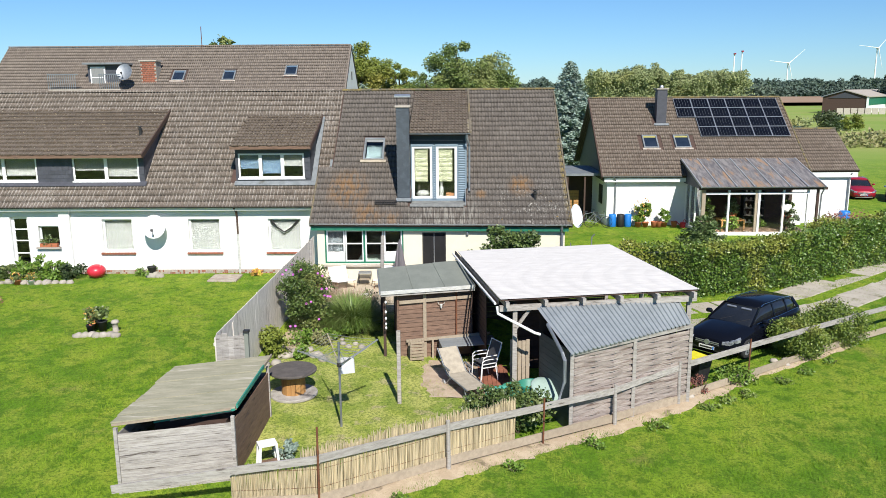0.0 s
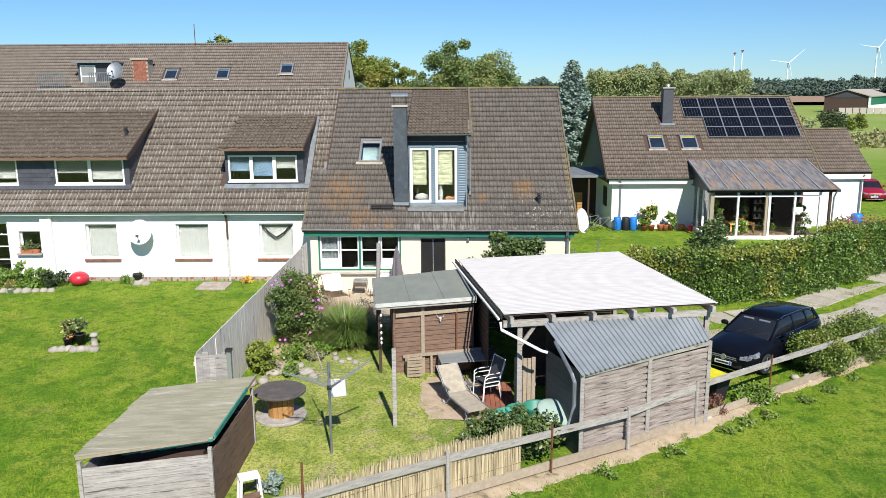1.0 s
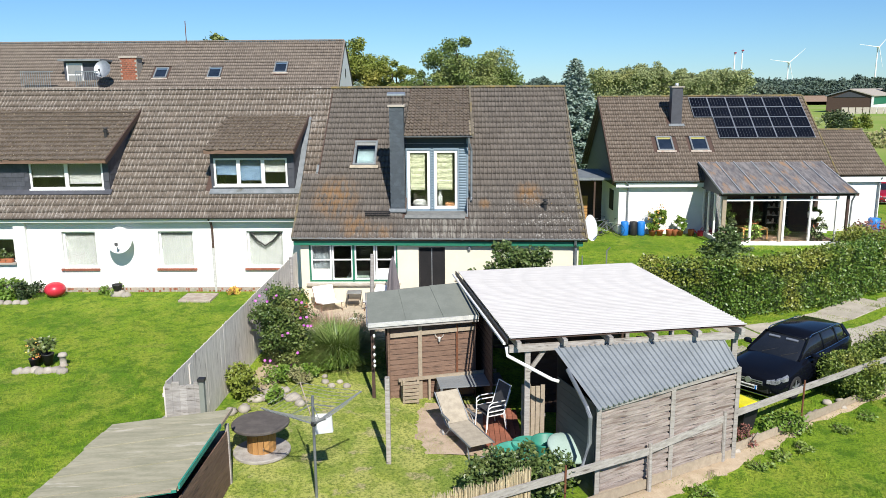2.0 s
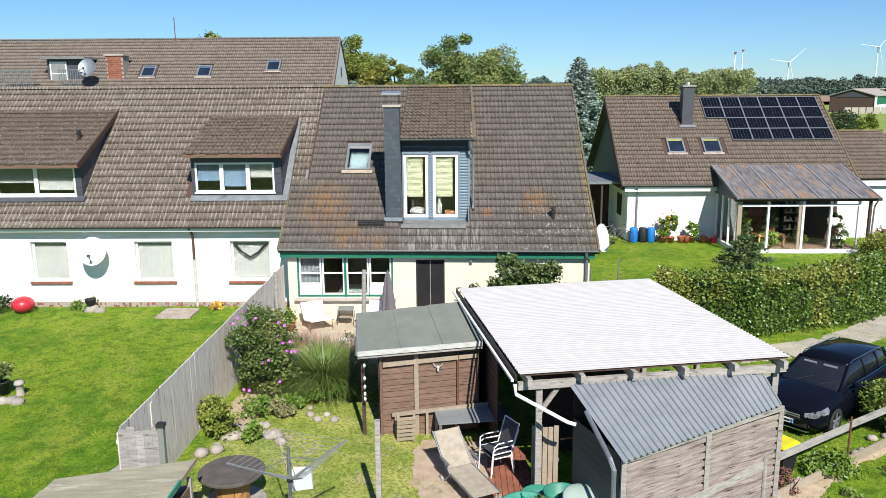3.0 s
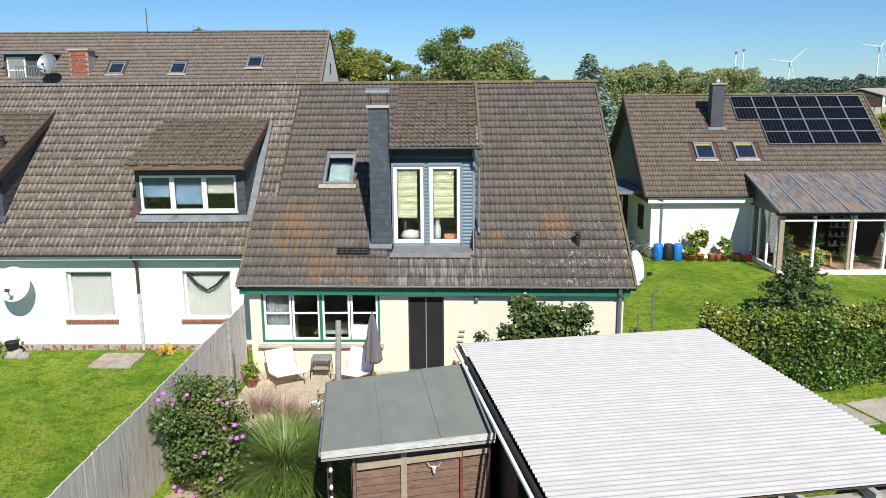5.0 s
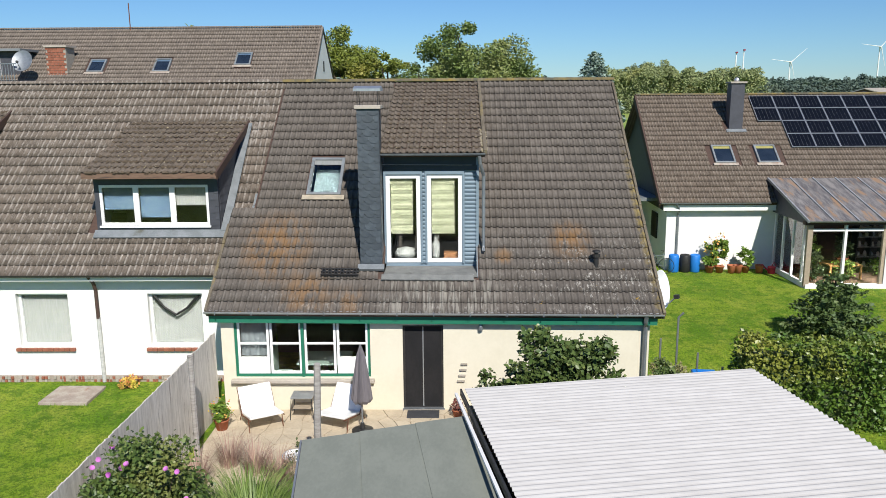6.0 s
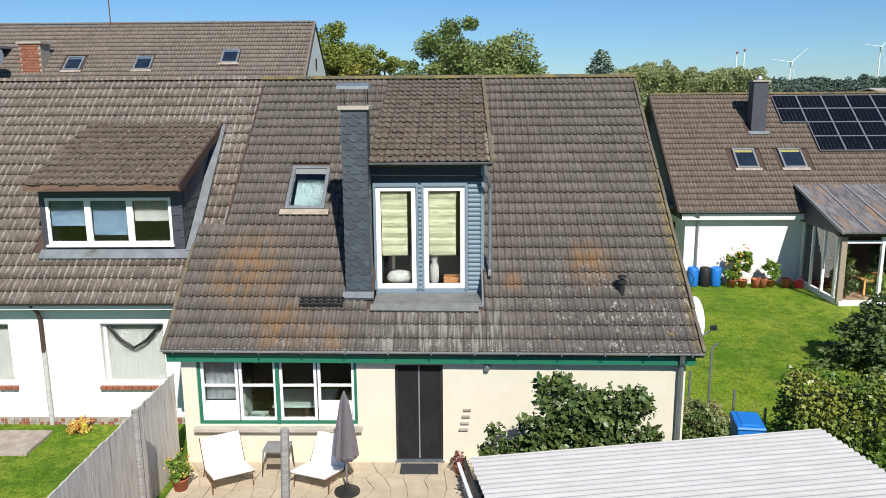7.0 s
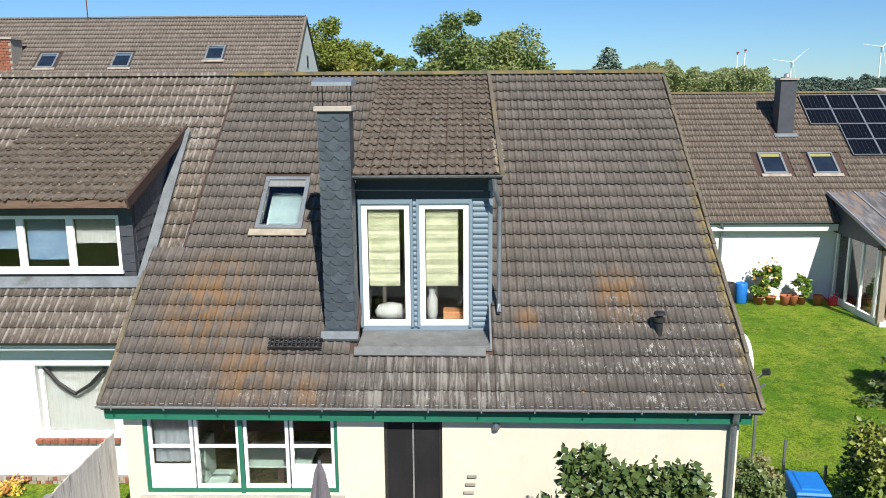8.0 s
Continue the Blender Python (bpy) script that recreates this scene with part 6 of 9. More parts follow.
def crate_shed():
    """The low bin shed at the corner of the lawn."""
    s = thing("bin_shed", (-5.2, 14, 0), "low grey plank bin shed with a felted lid", "shed")
    fl, fr, br, bl = (Vector(p) for p in ((-6.38, 12.62, 0), (-4.2, 13.2, 0), (-4.17, 16.1, 0), (-6.25, 15.6, 0)))
    z0 = -0.42
    for k in range(9):
        z = z0 + 0.08 + k * 0.158
        part("front_plank", Shape().beam(fl + Vector((0, 0, z)), fr + Vector((0, 0, z)), 0.025, 0.15), "wood_silver", s)
    for k in range(9):
        z = z0 + 0.08 + k * 0.158
        part("side_plank", Shape().beam(fr + Vector((-0.02, 0.02, z)), br + Vector((0, 0, z)), 0.025, 0.15), "wood_brown", s)
        part("left_plank", Shape().beam(fl + Vector((0.02, 0.02, z)), bl + Vector((0, 0, z)), 0.025, 0.15), "wood_grey", s)
        part("back_plank", Shape().beam(bl + Vector((0.02, 0.0, z)), br + Vector((-0.02, 0, z)), 0.025, 0.15), "wood_grey", s)
    for p in (fl, fr, br, bl):
        part("corner_post", Shape().beam(p + Vector((0, 0, z0)), p + Vector((0, 0, 1.14)), 0.07, 0.07, (0, 1, 0)), "wood_grey", s)
    A, B, C, D = Vector((-6.5, 12.75, 1.2)), Vector((-4.16, 13.28, 1.3)), Vector((-4.14, 16.35, 1.36)), Vector((-6.3, 15.85, 1.26))
    # boards across under worn felt, each at its own height
    for i in range(9):
        va, vb = i / 9, (i + 1) / 9 - 0.006
        up = Vector((0, 0, 0.008 * math.sin(i * 2.3)))
        jag = 0.012 * math.sin(i * 5.1)
        q = [A.lerp(B, u).lerp(D.lerp(C, u), v) + up for u, v in ((-0.01 + jag, va), (1.0, va), (1.0, vb), (-0.01 + jag, vb))]
        part("lid_board", Shape().hexa([p - Vector((0, 0, 0.03)) for p in q] + q), "lid_felt", s, "pale mossy lid board")
    part("lid_trim", Shape().beam(B.lerp(C, 0.02) + Vector((0.02, 0, -0.01)), B.lerp(C, 0.75) + Vector((0.02, 0, -0.01)), 0.03, 0.09), "teal", s, "flaking teal edge board")
    part("lid_trim", Shape().beam(B.lerp(C, 0.75) + Vector((0.02, 0, -0.01)), C + Vector((0.02, 0, -0.01)), 0.03, 0.07), "wood_pale", s)
    part("lid_trim", Shape().beam(A.lerp(B, 0.55) + Vector((0, -0.01, -0.06)), B + Vector((0, -0.01, -0.05)), 0.02, 0.04), "teal", s, "flaking teal edge board")
    part("lid_trim", Shape().beam(A + Vector((0.0, -0.02, -0.055)), A.lerp(B, 0.97) + Vector((0, -0.03, -0.02)), 0.03, 0.045), "wood_pale", s, "splintered pale edge batten")
    part("lid_beam", Shape().beam(A + Vector((0.1, 0.1, -0.05)), B + Vector((0, 0.1, -0.06)), 0.05, 0.06), "wood_pale", s)
    part("stored_box", Shape().box(-5.9, -4.4, 13.4, 15.0, 0.2, 0.95), "wood_dark", s)
    for q in range(4):
        part("stored_board", Shape().beam((-5.8 + q * 0.3, 13.1 + q * 0.1, 1.06), (-5.2 + q * 0.3, 13.3 + q * 0.1, 1.1), 0.12, 0.03), "wood_pale" if q % 2 else "teal", s)
    return s


MAT["teal"] = simple("teal", (0.02, 0.27, 0.2), (0.03, 0.2, 0.15), 0.6, 0, 7, None, 0, 0.3, dirt=(0.4, 0.42, 0.36), dirt_at=0.6)
MAT["lid_felt"] = simple("lid_felt", (0.38, 0.35, 0.25), (0.27, 0.26, 0.175), 0.95, 0, 3, (0.5, 3, 1), 0.15, 0.6, dirt=(0.5, 0.46, 0.37), dirt_at=0.58)
crate_shed()


# ---- fences ----
def tall_fence():
    """The tall board fence between the two gardens."""
    f = thing("board_fence", (-5.3, 22.5, 0), "tall weathered grey board fence", "fence")
    y, k = 28.85, 0
    while y > 16.75:
        xa, xb = -5.3 - 0.02 * (28.85 - y), -5.3 - 0.02 * (28.85 - y + 0.1478)
        xa, xb = xa + rng.normal() * 0.0006, xb + rng.normal() * 0.0006
        top = 1.98 - 0.016 * (28.85 - y) + 0.02 * noise.noise((y * 0.7, 0.0, 0.0)) + rng.normal() * 0.005
        tip = rng.normal() * 0.006
        part("board", Shape().hexa([(xb - 0.025, y - 0.1478, -0.1), (xb, y - 0.1478, -0.1), (xa, y, -0.1), (xa - 0.025, y, -0.1), (xb - 0.025, y - 0.1478, top + tip), (xb, y - 0.1478, top + tip), (xa, y, top - tip), (xa - 0.025, y, top - tip)]), "fence_old", f)
        y, k = y - 0.148, k + 1
    for yy in (28.0, 25.5, 23.0, 20.5, 18.0, 16.7):
        part("post", Shape().box(-5.6, -5.5, yy - 0.05, yy + 0.05, -0.1, 1.7), "fence_old", f)
    for z in (0.4, 1.5):
        part("rail", Shape().beam((-5.42, 28.8, z), (-5.62, 16.7, z), 0.05, 0.08), "fence_old", f)
    # return panel at the end; darker boards put its shade into the wood
    for i in range(5):
        x = -5.55 + i * 0.15
        part("board", Shape().box(x, x + 0.1478, 16.6, 16.63, -0.1, 1.78 + 0.05 * math.sin(i * 2)), "wood_grey", f)
    part("post", Shape().box(-4.82, -4.72, 16.52, 16.62, -0.1, 1.86), "felt", f)
    part("post_cap", Shape().box(-4.84, -4.70, 16.5, 16.64, 1.86, 1.92), "dark_metal", f)


tall_fence()


FENCE = [(-6.05, 11.6), (-3.95, 11.95), (-2.26, 12.12), (0.24, 13.84), (2.45, 15.45), (4.4, 16.74), (6.38, 18.1), (8.9, 19.9), (13.4, 23.0), (17.5, 25.6)]


def rail_fence():
    """Posts with two weathered rails along the meadow."""
    f = thing("rail_fence", (2, 14, -0.4), "weathered two-rail wooden fence along the meadow", "fence")
    tops = [0.5, 0.69, 0.86, 0.74, 0.52, 0.41, 0.53, 0.5, 0.45, 0.45]
    for k, ((x, y), t) in enumerate(zip(FENCE, tops)):
        g0 = rise(x, y)
        if k in (2, 4, 7):
            part("post", Shape().tube([(x, y - 0.06, g0 - 0.1), (x + 0.01, y - 0.06, t + (0.55 if k == 2 else 0.1))], 0.022, 8), "rust", f, "rusty iron post")
        elif k > 1:
            part("post", Shape().tube([(x, y - 0.05, g0 - 0.1), (x - 0.015, y - 0.05, t + 0.04)], 0.05, 8, 0.042), "wood_grey", f)
    for k in range(len(FENCE) - 1):
        (xa, ya), (xb, yb) = FENCE[k], FENCE[k + 1]
        za, zb = tops[k] - 0.14, tops[k + 1] - 0.14
        part("rail", Shape().beam((xa - 0.03, ya, za), (xb + 0.03, yb, zb), 0.035, 0.16), "wood_grey", f)
        za, zb = rise(xa, ya) + 0.16, rise(xb, yb) + 0.16
        part("kickboard", Shape().beam((xa - 0.02, ya + 0.05, za), (xb + 0.02, yb + 0.05, zb), 0.04, 0.2), "wood_pale", f)


rail_fence()


def reed_mat():
    """The screen of reed stalks behind the rails."""
    f = thing("reed_screen", (-1, 13.2, -0.2), "straw-coloured reed screen tied to the fence", "reed screen")
    pts = [p for p in FENCE if -4.3 < p[0] < 2.0] + [(1.75, 14.95)]
    verts, faces, k = [], [], 0
    for (xa, ya), (xb, yb) in zip(pts, pts[1:]):
        n = int(math.hypot(xb - xa, yb - ya) / 0.0055)
        for i in range(n):
            u = (i + rng.uniform(0, 0.6)) / n
            x, y = xa + (xb - xa) * u, ya + (yb - ya) * u + 0.09 + rng.normal() * 0.014
            b = rise(x, y) + 0.1
            t = b + (1.08 if x > -2.6 else 0.74) + rng.normal() * 0.045 + 0.04 * math.sin(x * 5)
            lean = rng.normal() * 0.012
            r = 0.0055
            q = [(x - r, y, b), (x + r, y - r, b), (x + r, y + r, b), (x - r + lean, y, t), (x + r + lean, y - r, t), (x + r + lean, y + r, t)]
            verts += q
            faces += [(k, k + 1, k + 4, k + 3), (k + 1, k + 2, k + 5, k + 4), (k + 2, k, k + 3, k + 5)]
            k += 6
    ob = put_mesh("reed_cover", quick_mesh("reed_cover", verts, faces, "reed"), f)
    ob["kind"] = "stuff"
    for z in (0.3, 0.68):
        for (xa, ya), (xb, yb) in zip(pts, pts[1:]):
            part("wire", Shape().beam((xa, ya + 0.075, rise(xa, ya) + 0.1 + z), (xb, yb + 0.075, rise(xb, yb) + 0.1 + z), 0.006, 0.006), "rust", f)


reed_mat()

# ---- plants and distance ----
rng = np.random.default_rng(21)


def crown(parent, name, pts, size, material, label="", **kw):
    return put_mesh(name, leaf_cloud(name, pts, size, material, **kw), parent, label)


def tree(at, h, r, material, label, name="tree", lumps=46, n=9000, size=0.15, trunk=0.22, base=0.3, squash=0.5):
    """A trunk with limbs and a crown of many leaf clumps."""
    x, y = at
    z = rise(x, y)
    t = thing(name, (x, y, z), label, "tree")
    sh = Shape().tube([(x, y, z - 0.2), (x + 0.1, y, z + h * 0.25), (x - 0.05, y + 0.1, z + h * 0.55), (x, y, z + h * 0.85)], trunk, 10, trunk * 0.25)
    tr = part("trunk", sh, "bark", t)
    for k in range(8):
        a = k * 2.4 + 0.3
        z0 = z + h * (0.28 + 0.06 * k)
        e = Vector((x + r * 0.75 * math.cos(a), y + r * 0.75 * math.sin(a), z0 + h * 0.2))
        part("limb", Shape().tube([(x, y, z0), (x + (e.x - x) * 0.5, y + (e.y - y) * 0.5, z0 + h * 0.06), e], trunk * 0.4, 6, 0.03), "bark", tr)
    c = (x, y, z + h * (base + 1) / 2)
    rr = (r, r, h * (1 - base) / 2)
    crown(t, "crown", clump_points(n, c, rr, lumps, r * 0.21), size, material)
    return t


tree((1.0, 57.0), 11.5, 4.1, "leaf_tree", "large broadleaf tree with a rounded ragged green crown", n=90000, lumps=190, size=0.095, base=0.15)
tree((3.7, 57.5), 9.3, 2.6, "leaf_tree", "broadleaf tree with a rounded green crown", n=32000, lumps=80, size=0.085, base=0.15)
tree((-1.4, 57.5), 9.3, 2.7, "leaf_tree", "broadleaf tree with a rounded green crown", n=32000, lumps=80, size=0.085, base=0.15)
tree((-7.9, 68.0), 12.4, 3.4, "leaf_yellow", "broadleaf tree with a yellow-green crown", n=45000, lumps=100, size=0.1)
tree((-4.6, 69.0), 10.6, 2.4, "leaf_yellow", "smaller broadleaf tree with a yellow-green crown", n=22000, size=0.1, lumps=60)
tree((-31.5, 108.0), 16.6, 4.0, "leaf_tree", "tall broadleaf tree behind the long house", n=6000, size=0.3)
tree((-11.0, 74.0), 11.9, 3.0, "leaf_tree", "broadleaf tree with a dull green crown", n=5000, size=0.2)


def spruce(at, h, r, label, n=15000, material="leaf_spruce", size=0.13, name="spruce"):
    """Whorls of flat, slightly drooping sprays with gaps between them."""
    x, y = at
    z = rise(x, y)
    t = thing(name, (x, y, z), label, "conifer")
    part("trunk", Shape().tube([(x, y, z - 0.1), (x, y, z + h * 0.97)], 0.02 * h, 8, 0.02), "bark", t)
    pts = []
    whorls = max(9, int(h / 0.36))
    for j in range(whorls):
        v = (j + 0.4) / whorls
        arms = 9 if v < 0.8 else 6
        for k in range(arms):
            a = j * 1.1 + 2 * math.pi * k / arms + rng.normal() * 0.18
            length = r * (1 - v) ** 0.75 * rng.uniform(0.72, 1.12) + 0.05 * r
            zz = z + 0.03 * h + v * h * 0.95 + rng.normal() * 0.06
            m = max(8, int(n * (length / r) ** 1.3 / (whorls * arms) * 2.2))
            u = rng.uniform(0.08, 1, m) ** 0.8
            side = rng.uniform(-1, 1, m) * 0.3 * length * (1 - u * 0.75)
            px, py = x + math.cos(a) * u * length - math.sin(a) * side, y + math.sin(a) * u * length + math.cos(a) * side
            pz = zz - 0.34 * length * u + 0.2 * length * u ** 2 - np.abs(side) * 0.25 + rng.normal(size=m) * 0.025 * r
            pts.append(np.stack([px, py, pz], 1))
    crown(t, "crown", np.concatenate(pts), size, material, "dense needle sprays", long=1.8, up=0.7)


spruce((12.2, 80.0), 11.6, 4.3, "tall blue-green spruce behind the houses", 42000, size=0.16)
spruce((-7.2, 64.0), 8.6, 2.0, "grey-green spruce beside the long house", 6000)


def shrub(at, r, h, material, label, n=1500, size=0.06, lumps=14, name="shrub", category="shrub", z=None, squash=1.0, up=0.3):
    x, y = at
    z = rise(x, y) if z is None else z
    s = thing(name, (x, y, z), label, category)
    for k in range(5):
        a = k * 1.26
        part("stem", Shape().tube([(x, y, z - 0.05), (x + 0.3 * r * math.cos(a), y + 0.3 * r * math.sin(a), z + h * 0.4), (x + 0.6 * r * math.cos(a), y + 0.6 * r * math.sin(a), z + h * 0.75)], 0.018, 5, 0.006), "bark", s)
    crown(s, "foliage", clump_points(n, (x, y, z + h * 0.52), (r, r * squash, h * 0.5), lumps, r * 0.42, -1), size, material, up=up)
    return s


# flowering hibiscus and its neighbours in the bed
hib = shrub((-4.5, 22.5), 0.84, 2.36, "leaf_hibiscus", "tall hibiscus bush with pink flowers by the fence", 15000, 0.05, 85, "hibiscus", "bush")
for k in range(20):
    d = rng.normal(size=3)
    d /= np.linalg.norm(d)
    d[1] = -abs(d[1])
    p = np.array((-4.5, 22.5, rise(-4.5, 22.5) + 1.22)) + d * np.array((0.86, 0.86, 1.18))
    part("flower", Shape().lathe(p, [(0.008, 0), (0.035, 0.018), (0.042, 0.045), (0.012, 0.03)], 7).move(Matrix.Translation(p) @ pose(0, 0, 0, 60 + 20 * rng.normal(), 25 * rng.normal(), 0) @ Matrix.Translation(-Vector(p))), "petal_pink", hib)


def blades(parent, name, at, r, length, n, material, z, lean=0.7, w=0.011):
    """Arching grass blades from one root."""
    v, f = [], []
    for k in range(n):
        a, q = rng.uniform(0, 2 * math.pi), r * math.sqrt(rng.uniform())
        x, y = at[0] + q * math.cos(a) * 0.5, at[1] + q * math.sin(a) * 0.5
        ln, out = length * rng.uniform(0.6, 1.1), lean * rng.uniform(0.3, 1.1)
        s = Vector((-math.sin(a), math.cos(a), 0)) * w
        pts = [Vector((x + math.cos(a) * out * ln * u ** 1.6, y + math.sin(a) * out * ln * u ** 1.6, z + ln * (u - 0.45 * out * u ** 2.5))) for u in (0, 0.35, 0.7, 1.0)]
        b = len(v)
        for i, p in enumerate(pts):
            ww = (1, 1, 0.7, 0.1)[i]
            v += [tuple(p - s * ww), tuple(p + s * ww)]
        f += [(b + 2 * i, b + 2 * i + 1, b + 2 * i + 3, b + 2 * i + 2) for i in range(3)]
    return put_mesh(name, quick_mesh(name, v, f, material), parent)


g = thing("ornamental_grass", (-3.1, 23.3, -0.1), "arching clump of tall ornamental grass", "grass")
for dx, dy, ln, n in ((0, 0, 1.45, 1300), (-0.35, 0.15, 1.2, 700), (0.35, -0.1, 1.25, 800), (0.05, -0.4, 0.95, 600), (-0.2, 0.45, 1.3, 600)):
    blades(g, "tuft", (-3.1 + dx, 23.3 + dy), 0.6, ln, n, "leaf_reed", -0.12, 1.35, 0.008)
shrub((-5.0, 20.3), 0.55, 0.85, "leaf_yellow", "low yellow-green shrub beside the fence", 2200, 0.06, name="low_shrub")
shrub((-4.15, 20.0), 0.28, 0.5, "leaf_fresh", "small leafy green plant among stones", 500, 0.06, 8, "plant", "plant")
shrub((-3.7, 21.8), 0.35, 0.45, "leaf_fresh", "leafy green plants under the hibiscus", 700, 0.07, 8, "plant", "plant")
shrub((-3.75, 21.3), 0.4, 0.5, "leaf_straw", "dry brownish perennial beside the hibiscus", 900, 0.04, 10, "plant", "plant")
shrub((-4.35, 21.35), 0.45, 0.42, "leaf_fresh", "low leafy green plants at the foot of the hibiscus", 900, 0.05, 10, "plant", "plant")
shrub((-2.7, 22.6), 0.45, 0.55, "leaf_fresh", "low leafy green plants beside the tall grass", 1100, 0.05, 10, "plant", "plant")
shrub((-3.2, 22.4), 0.4, 0.4, "leaf_fresh", "low leafy green plants in the bed", 600, 0.05, 8, "plant", "plant")
shrub((1.9, 15.95), 0.7, 1.2, "leaf_vine", "dark ivy bush growing over the reed screen", 3000, 0.06, 20, "ivy_bush", "bush")
shrub((1.2, 15.7), 0.62, 1.1, "leaf_vine", "leafy green bush behind the reed screen", 4500, 0.055, 34, "ivy_bush", "bush")
shrub((11.3, 22.05), 0.85, 1.12, "leaf_bush", "spreading yellow-green bush behind the rail fence", 26000, 0.042, 90, "bush", "bush")
shrub((13.0, 23.35), 0.95, 1.25, "leaf_bush", "spreading green bush behind the rail fence", 26000, 0.042, 90, "bush", "bush")
shrub((8.6, 19.9), 0.7, 0.4, "leaf_fresh", "green weeds at the fence foot", 1200, 0.06, 12, "weeds", "weeds")
shrub((7.2, 18.75), 0.35, 0.55, "leaf_red", "dry leafless brown shrub by the shed", 400, 0.04, 8, "dry_shrub", "shrub")
shrub((-3.35, 14.0), 0.3, 0.4, "leaf_spruce", "small grey-green plant beside the bin shed", 500, 0.05, 8, "plant", "plant")
spruce((12.6, 36.3), 2.3, 2.0, "dark green spreading young fir behind the hedge", 9000, "leaf_fir", 0.075, "young_fir")
shrub((21.5, 41.6), 1.6, 1.1, "leaf_yellow", "yellow-green bush beside the winter garden", 4000, 0.08, 26, "bush", "bush")
shrub((24.0, 43.5), 2.0, 0.9, "leaf_red", "rose bushes with reddish leaves", 3000, 0.08, 26, "rose_bush", "bush")
shrub((5.55, 30.1), 0.5, 1.5, "leaf_vine", "tangled green bush beside the house corner", 2500, 0.06, 20, "bush", "bush")
shrub((6.1, 31.7), 0.55, 1.0, "leaf_straw", "dry flowering shrub beside the house corner", 1200, 0.05, 14, "shrub", "shrub")


def vine():
    """The broad-leaved shrub before the house front."""
    z = rise(2.2, 26.7)
    v = thing("tall_shrub", (2.2, 26.7, z), "tall broad-leaved green shrub before the cream wall", "shrub")
    part("stem", Shape().tube([(2.3, 26.75, z - 0.1), (2.25, 26.7, 0.6), (2.4, 26.75, 1.5), (2.2, 26.7, 2.6)], 0.045, 7, 0.012), "bark", v)
    for a, b in (((2.25, 26.7, 0.5), (1.1, 26.6, 1.7)), ((2.3, 26.7, 0.8), (3.3, 26.6, 2.1)), ((2.35, 26.7, 1.2), (1.8, 26.7, 2.6)), ((2.3, 26.7, 0.4), (3.4, 26.8, 1.2)), ((2.3, 26.7, 0.4), (0.9, 26.8, 1.0))):
        part("branch", Shape().tube([a, ((a[0] + b[0]) / 2, 26.6, (a[2] + b[2]) / 2 + 0.1), b], 0.02, 6, 0.008), "bark", v)
    pts = np.concatenate([clump_points(2600, (2.3, 26.7, 1.45), (1.35, 0.5, 0.9), 80, 0.28, -1), clump_points(1300, (2.5, 26.6, 2.1), (1.05, 0.4, 0.42), 44, 0.22, -1), clump_points(260, (1.95, 26.7, 2.5), (0.35, 0.25, 0.28), 10, 0.16, -1), clump_points(260, (3.2, 26.65, 2.3), (0.3, 0.25, 0.28), 10, 0.15, -1), clump_points(420, (1.0, 26.75, 1.3), (0.4, 0.3, 0.6), 14, 0.19, -1), clump_points(300, (3.5, 26.7, 1.4), (0.25, 0.3, 0.6), 11, 0.19, -1)])
    pts = np.concatenate([pts, pts + rng.normal(size=pts.shape) * 0.06])
    crown(v, "leaves", pts, 0.082, "leaf_vine", "broad drooping leaves", long=1.3, droop=0.35)


vine()


